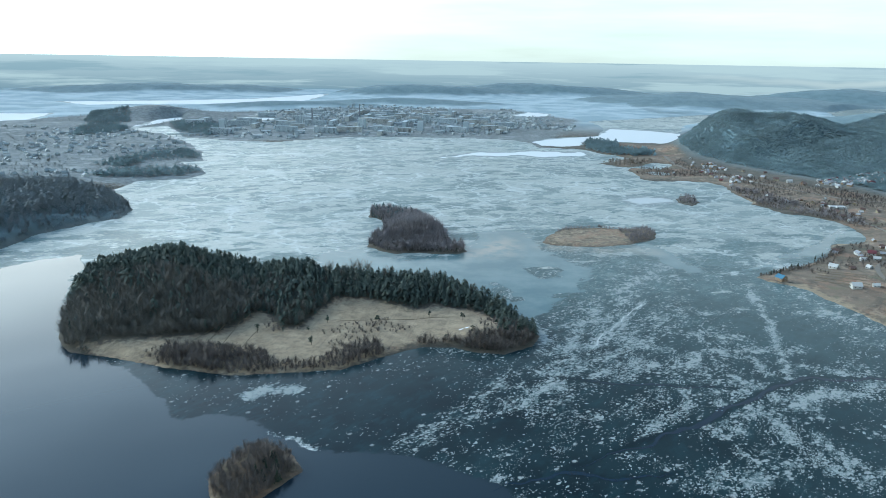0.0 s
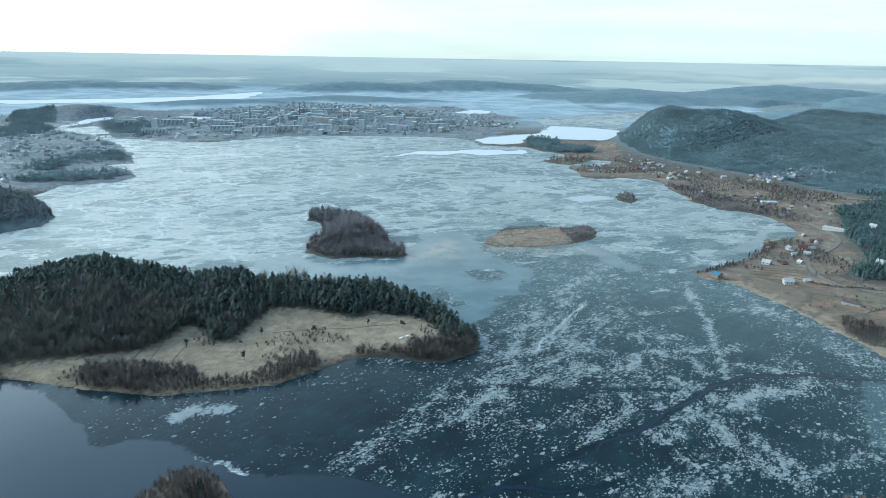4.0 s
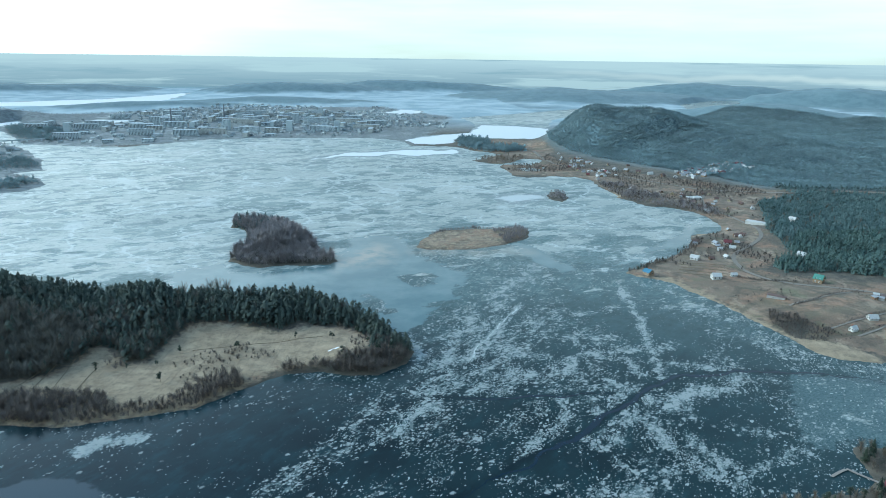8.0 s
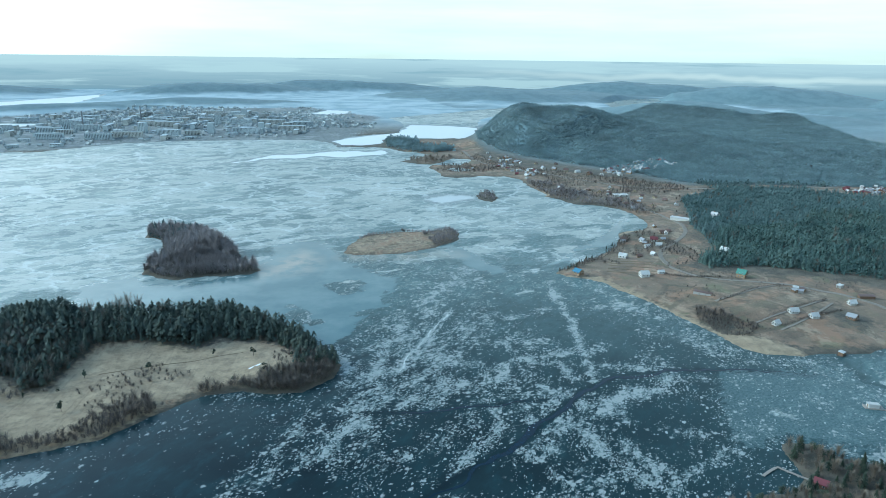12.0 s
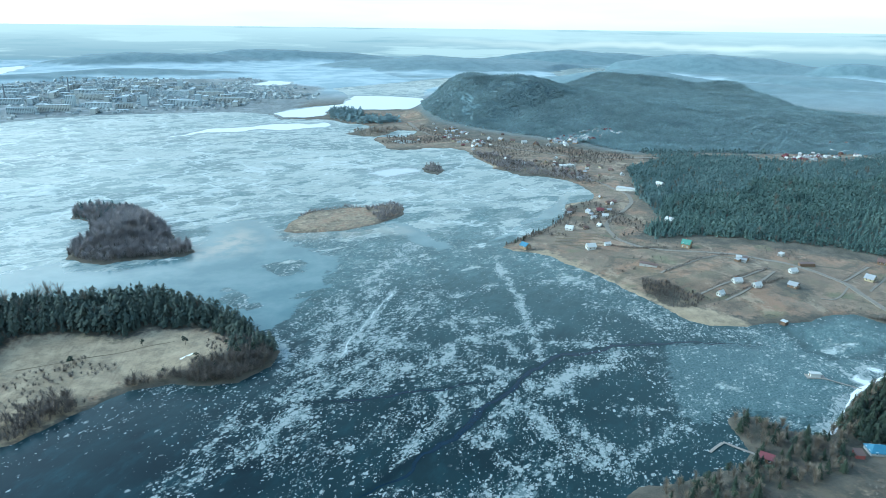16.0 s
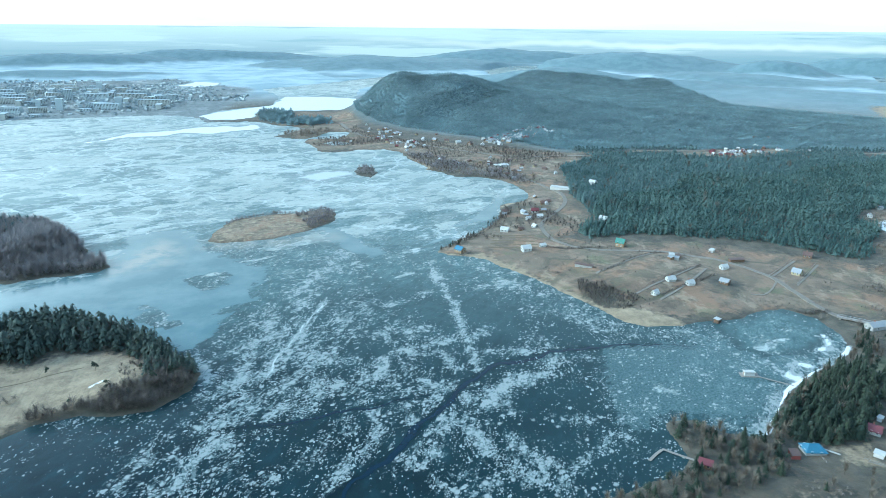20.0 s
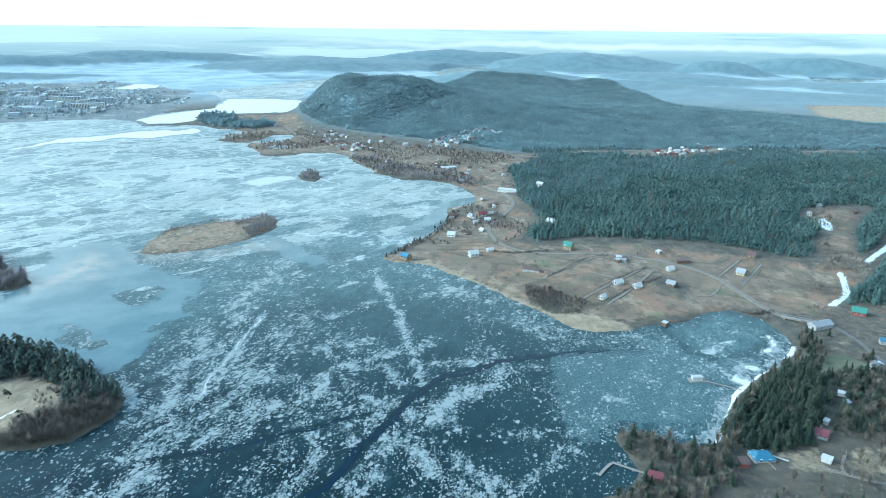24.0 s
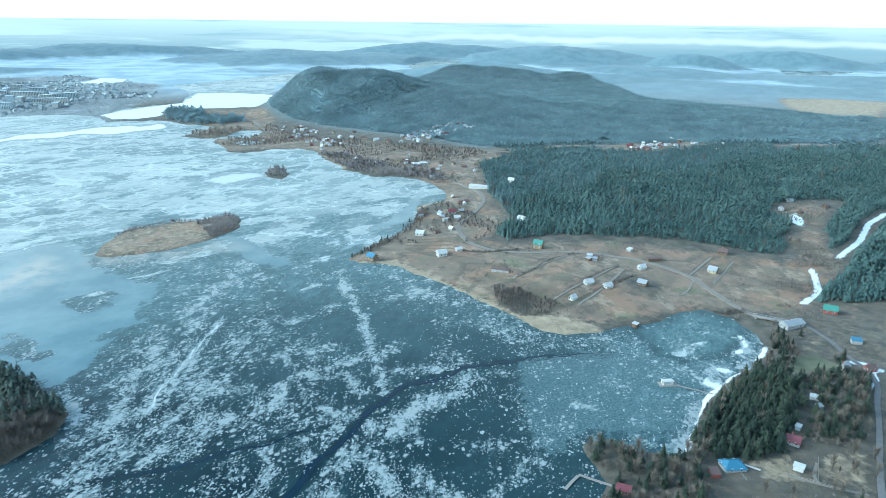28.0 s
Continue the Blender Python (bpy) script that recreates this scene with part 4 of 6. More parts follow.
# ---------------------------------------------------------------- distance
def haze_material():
    """The blue skyline, haze painted as a glow: lighter towards its top, with long pale belts of mist."""
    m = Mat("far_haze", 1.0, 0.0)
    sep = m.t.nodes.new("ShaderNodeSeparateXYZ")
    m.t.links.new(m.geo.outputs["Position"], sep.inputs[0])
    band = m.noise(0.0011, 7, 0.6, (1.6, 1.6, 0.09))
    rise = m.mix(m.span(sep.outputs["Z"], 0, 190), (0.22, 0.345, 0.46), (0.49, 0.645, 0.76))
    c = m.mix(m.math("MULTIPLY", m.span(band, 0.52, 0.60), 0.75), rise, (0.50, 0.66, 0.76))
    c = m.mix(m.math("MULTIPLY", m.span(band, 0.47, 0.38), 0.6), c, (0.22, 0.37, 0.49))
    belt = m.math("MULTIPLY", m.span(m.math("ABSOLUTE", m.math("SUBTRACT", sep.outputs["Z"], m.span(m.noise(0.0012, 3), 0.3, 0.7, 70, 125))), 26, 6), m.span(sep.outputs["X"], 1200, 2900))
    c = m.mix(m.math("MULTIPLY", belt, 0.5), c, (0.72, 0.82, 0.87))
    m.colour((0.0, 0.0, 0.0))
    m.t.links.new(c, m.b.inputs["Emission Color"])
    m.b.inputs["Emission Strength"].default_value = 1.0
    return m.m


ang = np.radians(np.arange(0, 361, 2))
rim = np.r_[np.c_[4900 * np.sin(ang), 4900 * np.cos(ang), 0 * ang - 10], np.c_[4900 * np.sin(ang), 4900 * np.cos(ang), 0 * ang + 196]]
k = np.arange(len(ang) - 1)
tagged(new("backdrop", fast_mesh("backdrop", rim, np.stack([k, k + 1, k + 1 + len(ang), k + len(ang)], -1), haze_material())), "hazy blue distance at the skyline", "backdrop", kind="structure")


# ---------------------------------------------------------------- trees
# kept free of trees: houses and the lane
CLEAR = [(408, 228, 5), (401, 221, 4), (424, 213, 4), (266, 231, 5.5), (322, 216, 8), (362, 211, 6), (346, 198, 5), (310, 217, 4), (374, 216, 3), (467, 243, 6), (479, 234, 6), (588, 730, 9), (491, 588, 9), (450, 512, 7), (547, 297, 7), (499, 297, 9), (264, 240, 4)]
LANE = [(500, 312), (509, 300), (504, 278), (490, 253), (478, 234), (460, 219), (443, 212), (422, 200), (406, 192), (375, 176), (356, 165), (320, 145), (280, 115)]


def scatter(poly, spacing, seed, keep=None, margin=0.0):
    """Places inside an outline, about that far apart."""
    rng = np.random.RandomState(seed)
    xs, ys = [p[0] for p in poly], [p[1] for p in poly]
    u, v = np.meshgrid(np.arange(min(xs), max(xs), spacing), np.arange(min(ys), max(ys), spacing))
    x, y = (u + rng.uniform(-0.5, 0.5, u.shape) * spacing).ravel(), (v + rng.uniform(-0.5, 0.5, u.shape) * spacing).ravel()
    ok = inside(poly, x + 5 * rough_noise(x, y, 22, seed % 50), y) > margin
    if keep is not None:
        ok &= keep(x, y)
    x, y = x[ok], y[ok]
    d = land_depth(x, y)
    ok = d > 1.0
    for cx, cy, r in CLEAR:
        ok &= (x - cx) ** 2 + (y - cy) ** 2 > r * r
    ok &= (along(LANE, x, y) > 3.6) & (inside(LAWN, x, y) < 2)
    x, y, d = x[ok], y[ok], d[ok]
    return x, y, height(x, y, d)


def tiers(levels, points, rng, droop=0.25, width=0.2):
    """Unit spruce: jagged skirts of branches, height 1. Returns vertices and triangles."""
    v, f = [], []
    for i in range(levels):
        z0, z1 = 0.10 + 0.78 * i / levels, 0.10 + 0.78 * i / levels + 0.9 / levels + 0.10
        r = width * (1 - i / (levels + 0.3)) * rng.uniform(0.85, 1.15)
        top = len(v)
        v.append((rng.uniform(-0.01, 0.01), rng.uniform(-0.01, 0.01), min(z1, 1.0)))
        ring = []
        turn = rng.uniform(0, 6)
        for k in range(points * 2):
            a = turn + math.pi * k / points
            rr = r * (rng.uniform(0.85, 1.2) if k % 2 == 0 else rng.uniform(0.45, 0.6))
            ring.append(len(v))
            v.append((rr * math.cos(a), rr * math.sin(a), z0 - droop * r * (0.4 if k % 2 == 0 else 0) + rng.uniform(-0.015, 0.015)))
        for k in range(points * 2):
            f.append((top, ring[k], ring[(k + 1) % (points * 2)]))
    return np.array(v), np.array(f)


def crown(sprays, rng, width=0.2, blunt=0.0, size=0.15):
    """Unit evergreen of many small drooping sprays, height 1: slim, or round-headed when blunt."""
    v, f = [], []
    for i in range(sprays):
        t = (i + rng.uniform(0, 1)) / sprays
        t = 1 - (1 - t) ** 0.62 if not blunt else t ** 0.8
        r = width * ((1 - t) * (1 - blunt) + blunt * math.sin(math.pi * (0.16 + 0.8 * t)) * 1.05) * rng.uniform(0.35, 1.15)
        a = rng.uniform(0, 6.283)
        c, out, side = np.array((r * math.cos(a), r * math.sin(a), 0.08 + 0.86 * t)), np.array((math.cos(a), math.sin(a), 0)), np.array((-math.sin(a), math.cos(a), 0))
        k = size * rng.uniform(0.7, 1.3) * (1.15 - 0.5 * t * (1 - blunt))
        n = len(v)
        v += [c - out * k * 0.45 + (0, 0, k * rng.uniform(0.35, 0.75)), c + out * k * 0.5 + side * k * 0.55 - (0, 0, k * rng.uniform(0.1, 0.5)), c + out * k * 0.5 - side * k * 0.55 - (0, 0, k * rng.uniform(0.1, 0.5))]
        f.append((n, n + 2, n + 1))
    n = len(v)
    v += [(0, 0, 1.0), (0.028, 0.01, 0.8), (-0.018, 0.026, 0.8), (-0.012, -0.028, 0.8)]
    f += [(n, n + 1, n + 2), (n, n + 2, n + 3), (n, n + 3, n + 1)]
    return np.array(v), np.array(f)


def twigs(count, rng, spread=0.3, low=0.25, thick=0.012):
    """Unit leafless crown: many thin rising twigs, height 1."""
    v, f = [], []
    for _ in range(count):
        a, s = rng.uniform(0, 6.283), rng.uniform(low, 0.85)
        r0, r1 = rng.uniform(0, 0.08), spread * rng.uniform(0.35, 1.0) * (1.15 - 0.5 * abs(s - 0.5))
        z1 = min(1.0, s + rng.uniform(0.08, 0.28))
        p, q = np.array((r0 * math.cos(a), r0 * math.sin(a), s * 0.8)), np.array((r1 * math.cos(a + rng.uniform(-0.5, 0.5)), r1 * math.sin(a), z1))
        w = np.array((-math.sin(a), math.cos(a), rng.uniform(-0.5, 0.5))) * thick * rng.uniform(0.7, 1.6)
        i = len(v)
        v += [p - w, p + w, q + w * 0.5, q - w * 0.5]
        f += [(i, i + 1, i + 2), (i, i + 2, i + 3)]
    return np.array(v), np.array(f)


def wood(name, places, kinds, tall, material, label, seed, broad=1.0):
    """One mesh of many trees at the places, of several kinds, with heights about tall."""
    rng = np.random.RandomState(seed)
    x, y, z = places
    n = len(x)
    pick = rng.randint(0, len(kinds), n)
    h = tall * rng.uniform(0.5, 1.3, n) * (1 + 0.3 * vnoise(x, y, 45, seed % 40) + 0.15 * vnoise(x, y, 17, seed % 37))
    a = rng.uniform(0, 6.283, n)
    vs, fs, base = [], [], 0
    for k, (v, f) in enumerate(kinds):
        w = pick == k
        m = int(w.sum())
        if not m:
            continue
        c, s, hh = np.cos(a[w])[:, None], np.sin(a[w])[:, None], h[w][:, None]
        b = broad * rng.uniform(0.85, 1.25, (m, 1))
        px = (v[:, 0] * c - v[:, 1] * s) * hh * b + x[w][:, None]
        py = (v[:, 0] * s + v[:, 1] * c) * hh * b + y[w][:, None]
        pz = v[:, 2] * hh + z[w][:, None] - 0.3
        vs.append(np.stack([px, py, pz], -1).reshape(-1, 3))
        fs.append((f[None] + (base + np.arange(m) * len(v))[:, None, None]).reshape(-1, 3))
        base += m * len(v)
    if vs:
        tagged(new(name, fast_mesh(name, np.concatenate(vs), np.concatenate(fs), material)), label, "wood", kind="stuff")
    return n


R = np.random.RandomState(5)
SPRUCE_MID = [crown(44, R, 0.2, 0.0, 0.13) for _ in range(6)] + [crown(40, R, 0.22, 0.55, 0.14) for _ in range(2)]
SPRUCE_FAR = [crown(20, R, 0.24, 0.15, 0.2) for _ in range(5)]
SPRUCE_HILL = [crown(9, R, 0.27, 0.3, 0.33) for _ in range(6)]
PINE_MID = [crown(46, R, 0.25, 0.75, 0.13) for _ in range(4)]
BARE_MID = [twigs(84, R, 0.32, 0.2, 0.0065) for _ in range(5)]
TOWN_BUSH = [twigs(12, R, 0.42, 0.1, 0.06) for _ in range(4)]
BARE_FAR = [twigs(22, R, 0.36, 0.2, 0.03) for _ in range(4)]
FOREST = [(623, 851), (524, 684), (495, 605), (440, 565), (440, 545), (495, 530), (523, 500), (553, 478), (585, 440), (615, 388), (640, 388), (662, 412), (690, 420), (718, 436), (728, 470), (769, 488), (892, 506), (1153, 557), (1306, 632), (950, 770), (825, 880), (728, 905)]
EAST_WOOD = [(560, 312), (585, 290), (640, 270), (800, 250), (1000, 380), (870, 400), (792, 385), (726, 360), (655, 340)]
ISLAND_WOOD = lambda x, y: inside(ISLAND_FIELD, x, y) < -1.5
NE_WOOD = [(770, 490), (850, 480), (870, 425), (1000, 405), (1250, 500), (1150, 556), (892, 508)]
EAST_STRIP = [(672, 372), (700, 385), (735, 408), (790, 430), (850, 450), (900, 430), (870, 412), (792, 402), (726, 378), (690, 368)]
SNOWY_STREAM = [(601, 341), (659, 355), (690, 362), (726, 371), (792, 397), (855, 410)]
dense_part = lambda x, y: (y < 640 + 60 * vnoise(x, y, 70, 75))
out_of_village = lambda x, y: inside(ROAD_VILLAGE, x, y) < 0
wood("spruce_forest", scatter(NE_WOOD, 4.4, 55), SPRUCE_MID, 9.5, M_SPRUCE_WOOD, "dark spruce forest beyond the stream meadow", 56, 0.95)
wood("spruce_forest", scatter(EAST_STRIP, 3.8, 59, lambda x, y: along(SNOWY_STREAM, x, y) > 9), SPRUCE_MID, 9.5, M_SPRUCE_WOOD, "dark spruces between the meadow and the snowy stream", 60, 0.95)
wood("spruce_forest", scatter(FOREST, 3.7, 21, dense_part), SPRUCE_MID, 9.5, M_SPRUCE_WOOD, "dense dark green spruce forest", 31, 0.92)
wood("spruce_forest", scatter(FOREST, 4.2, 61, lambda x, y: ~dense_part(x, y) & out_of_village(x, y)), SPRUCE_MID, 9, M_HAZED_MID_WOOD, "dense spruce forest farther from the lake, hazed blue-green", 62, 1.0)
wood("roadside_trees", scatter([(728, 905), (825, 880), (950, 770), (1306, 632), (1345, 672), (1000, 850), (860, 930), (740, 975)], 5, 63, lambda x, y: (along(HIGHWAY, x, y) > 7) & (vnoise(x, y, 55, 76) > -0.25) & out_of_village(x, y)), SPRUCE_FAR, 7.5, M_HAZED_MID_WOOD, "mixed trees along the main road", 64, 1.3)
wood("forest_birches", scatter(FOREST, 26, 51, out_of_village), BARE_MID, 9, M_SLOPE_TWIGS, "grey leafless birches among the spruces", 52, 1.2)
wood("hill_forest", scatter(HILL_WOOD, 5.4, 22), SPRUCE_HILL, 5.6, M_HAZED_HILL_WOOD, "spruce forest on a long hill, hazed blue-green", 32, 2.0)
wood("spruce_forest", scatter(EAST_WOOD, 4.2, 23), SPRUCE_MID, 12.5, M_SPRUCE_WOOD, "dark spruce forest beside a snowy stream", 33, 0.9)
wood("headland_forest", scatter(HEADLAND, 6, 24, lambda x, y: inside(HEADLAND, x, y) > 22 + 30 * vnoise(x, y, 60, 69)), SPRUCE_FAR, 12, M_HAZED_HEADLAND, "spruce forest on a headland, greyed by haze", 34, 1.1)
wood("headland_trees", scatter(HEADLAND, 6.5, 29, lambda x, y: inside(HEADLAND, x, y) <= 26 + 30 * vnoise(x, y, 60, 69)), BARE_FAR, 7, M_HAZED_TOWN_TWIGS, "grey leafless trees on the headland's lower slope", 40, 1.3)
west = lambda x, y: x <= -110
wood("island_forest", scatter(MAIN_ISLAND, 4.0, 25, lambda x, y: ISLAND_WOOD(x, y) & (~west(x, y) & ((y > 446) | (x > 18) & (y > 428)) | west(x, y) & ((y > 500 + 26 * vnoise(x, y, 42, 71)) | (x > -165) & (y > 440)) | (np.sin(x * 12.9 + y * 7.3) > 0.86) & west(x, y)) & ((vnoise(x, y, 22, 78) > -0.6) | (x > 0)), 1.0), PINE_MID + SPRUCE_MID, 11.5, M_ISLAND_PINE, "dark spruce and pine wood on the island", 35, 0.95)
wood("island_bushes", scatter(ISLAND_FIELD, 4.2, 53, lambda x, y: vnoise(x, y, 26, 73) + 0.4 * vnoise(x, y, 9, 74) > 0.40), BARE_MID, 3.2, M_THICKET, "low brown bushes on the island meadow", 54, 1.8)
wood("island_birches", scatter(MAIN_ISLAND, 12, 65, lambda x, y: (inside(ISLAND_FIELD, x, y) < -1) & (vnoise(x, y, 40, 77) > -0.3)), BARE_MID, 10.5, M_SLOPE_TWIGS, "grey leafless birches among the island spruces", 66, 1.2)
wood("island_thicket", scatter(MAIN_ISLAND, 3.8, 41, lambda x, y: (inside(ISLAND_FIELD, x, y) < -1) & west(x, y) & (y < 508 + 30 * vnoise(x, y, 50, 70))), BARE_MID, 8.5, M_SLOPE_TWIGS, "grey-brown leafless trees on the island's west slope", 42, 1.4)
wood("island_thicket", scatter(MAIN_ISLAND, 2.9, 26, lambda x, y: (inside(MAIN_ISLAND, x, y) < 12 + 30 * vnoise(x, y, 36, 72) + 14 * (x > 8)) & (y < 448) & (x > -200)), BARE_MID, 7, M_THICKET, "brown leafless thicket along the island's shore", 36, 1.5)
wood("island_trees", scatter(WOOD_ISLAND, 3.8, 27), BARE_MID, 10, M_ISLAND_TWIGS, "brown leafless trees covering the island", 37, 1.3)
wood("island_spruces", scatter(WOOD_ISLAND, 7, 57, lambda x, y: y > 815), SPRUCE_MID, 9, M_HAZED_MID_WOOD, "dark spruces at the island's far end", 58, 1.2)
wood("islet_trees", scatter(ISLET, 2.6, 28), BARE_MID, 6, M_THICKET, "bare trees and brush on the islet", 38, 1.2)


# ---------------------------------------------------------------- roads and paths
def bend(line, step):
    """The line with places at even steps, rounded at its corners."""
    p = np.array(line, float)
    for _ in range(2):
        a, b = p[:-1] * 0.75 + p[1:] * 0.25, p[:-1] * 0.25 + p[1:] * 0.75
        p = np.concatenate([p[:1], np.stack([a, b], 1).reshape(-1, 2), p[-1:]])
    s = np.r_[0, np.cumsum(np.hypot(*np.diff(p, axis=0).T))]
    t = np.arange(0, s[-1], step)
    return np.c_[np.interp(t, s, p[:, 0]), np.interp(t, s, p[:, 1])]


def ribbon(name, line, width, material, label, category="road", over=0.35, level=None):
    p = bend(line, 3.0)
    d = np.gradient(p, axis=0)
    side = np.c_[-d[:, 1], d[:, 0]] / (np.hypot(d[:, 0], d[:, 1])[:, None] + 1e-9)
    w = width / 2 * (1 + 0.12 * vnoise(p[:, 0], p[:, 1], 9, 60))[:, None]
    l, r = p + side * w, p - side * w
    z = np.maximum(np.maximum(ground_z(l[:, 0], l[:, 1]), ground_z(r[:, 0], r[:, 1])), ground_z(p[:, 0], p[:, 1])) + over if level is None else np.full(len(p), level)
    n = len(p)
    v = np.concatenate([np.c_[l, z], np.c_[r, z], np.c_[l, z - 1.2], np.c_[r, z - 1.2]])
    i = np.arange(n - 1)
    f = np.concatenate([np.stack([i, i + n, i + n + 1, i + 1], -1), np.stack([i, i + 1, i + 2 * n + 1, i + 2 * n], -1), np.stack([i + n, i + 3 * n, i + 3 * n + 1, i + n + 1], -1)])
    return tagged(new(name, fast_mesh(name, v, f, material)), label, category, kind="structure")


ribbon("road", [(607, 961), (551, 880), (543, 817), (539, 750), (520, 693), (493, 661), (433, 619), (415, 589), (404, 549), (418, 512), (474, 481), (496, 456), (512, 415), (510, 388), (503, 362), (493, 333), (494, 313)], 4.5, M_ROAD, "grey gravel road winding through the shore village")
ribbon("road", [(491, 1465), (474, 1370), (474, 1285), (502, 1205), (532, 1142), (556, 1078), (582, 1030), (625, 975), (697, 931), (843, 912), (1000, 830), (1336, 655), (1700, 520)], 7, M_ROAD, "pale main road below the wooded hill")
ribbon("road", LANE, 2.9, M_ASPHALT, "grey asphalt road past the cottages")
for line, w in (([(383, 415), (428, 426), (481, 441)], 2.2), ([(393, 398), (427, 408), (478, 433)], 2.2), ([(383, 463), (421, 472), (461, 480)], 2.5), ([(514, 396), (563, 413)], 2.2), ([(516, 374), (574, 398)], 1.8), ([(510, 388), (480, 372), (468, 380)], 1.6)):
    ribbon("path", line, w, M_ROAD, "worn dirt track across the dry field", "path", 0.25)
ribbon("path", [(328, 216), (331, 207)], 1.0, M_TRIM_PATH, "pale plank walk beside the blue-roofed house", "path", 0.3)
for line in ([(338, 198), (344, 186), (359, 169)], [(344, 186), (346, 191), (360, 197)]):
    ribbon("path", line, 1.4, M_ROAD, "narrow trodden path on dry grass", "path", 0.25)

# ---------------------------------------------------------------- buildings
WALLS = {k: plain(k + "_wall", c, 0.8, 0.12, 0.5) for k, c in {"white": (0.50, 0.50, 0.48), "grey": (0.33, 0.33, 0.32), "brown": (0.17, 0.11, 0.075), "yellow": (0.40, 0.34, 0.22), "red": (0.27, 0.08, 0.07), "log": (0.28, 0.20, 0.13)}.items()}
ROOFS = {k: plain(k + "_roof", c, 0.45, 0.15, 0.4, 0.5) for k, c in {"white": (0.50, 0.50, 0.48), "grey": (0.30, 0.31, 0.32), "blue": (0.045, 0.165, 0.25), "red": (0.17, 0.045, 0.05), "green": (0.07, 0.22, 0.17), "brown": (0.14, 0.085, 0.07), "pink": (0.55, 0.30, 0.28)}.items()}
M_PANE = plain("window_pane", (0.03, 0.04, 0.05), 0.15, 0.1, 1.0, 0.6)
M_TRIM = plain("white_trim", (0.75, 0.75, 0.73), 0.7, 0.08)
M_PLANK = plain("weathered_plank", (0.30, 0.27, 0.24), 0.85, 0.3, 2.0)
M_BRICK = plain("chimney_brick", (0.30, 0.14, 0.10), 0.85, 0.25, 3.0)
M_METAL = plain("galvanised_metal", (0.45, 0.46, 0.47), 0.4, 0.15, 2.0, 0.5, 0.6)


def box(bm, x0, y0, z0, x1, y1, z1):
    v = [bm.verts.new(c) for c in ((x0, y0, z0), (x1, y0, z0), (x1, y1, z0), (x0, y1, z0), (x0, y0, z1), (x1, y0, z1), (x1, y1, z1), (x0, y1, z1))]
    for f in ((0, 3, 2, 1), (4, 5, 6, 7), (0, 1, 5, 4), (1, 2, 6, 5), (2, 3, 7, 6), (3, 0, 4, 7)):
        bm.faces.new([v[i] for i in f])


def slab(bm, a, b, c, d, thick):
    """A plate through four corners, that far upwards."""
    lo = [bm.verts.new(p) for p in (a, b, c, d)]
    hi = [bm.verts.new((p[0], p[1], p[2] + thick)) for p in (a, b, c, d)]
    bm.faces.new(lo[::-1])
    bm.faces.new(hi)
    for i in range(4):
        j = (i + 1) % 4
        bm.faces.new((lo[i], lo[j], hi[j], hi[i]))


def empty(name):
    ob = new(name)
    ob.empty_display_size = 1
    return ob


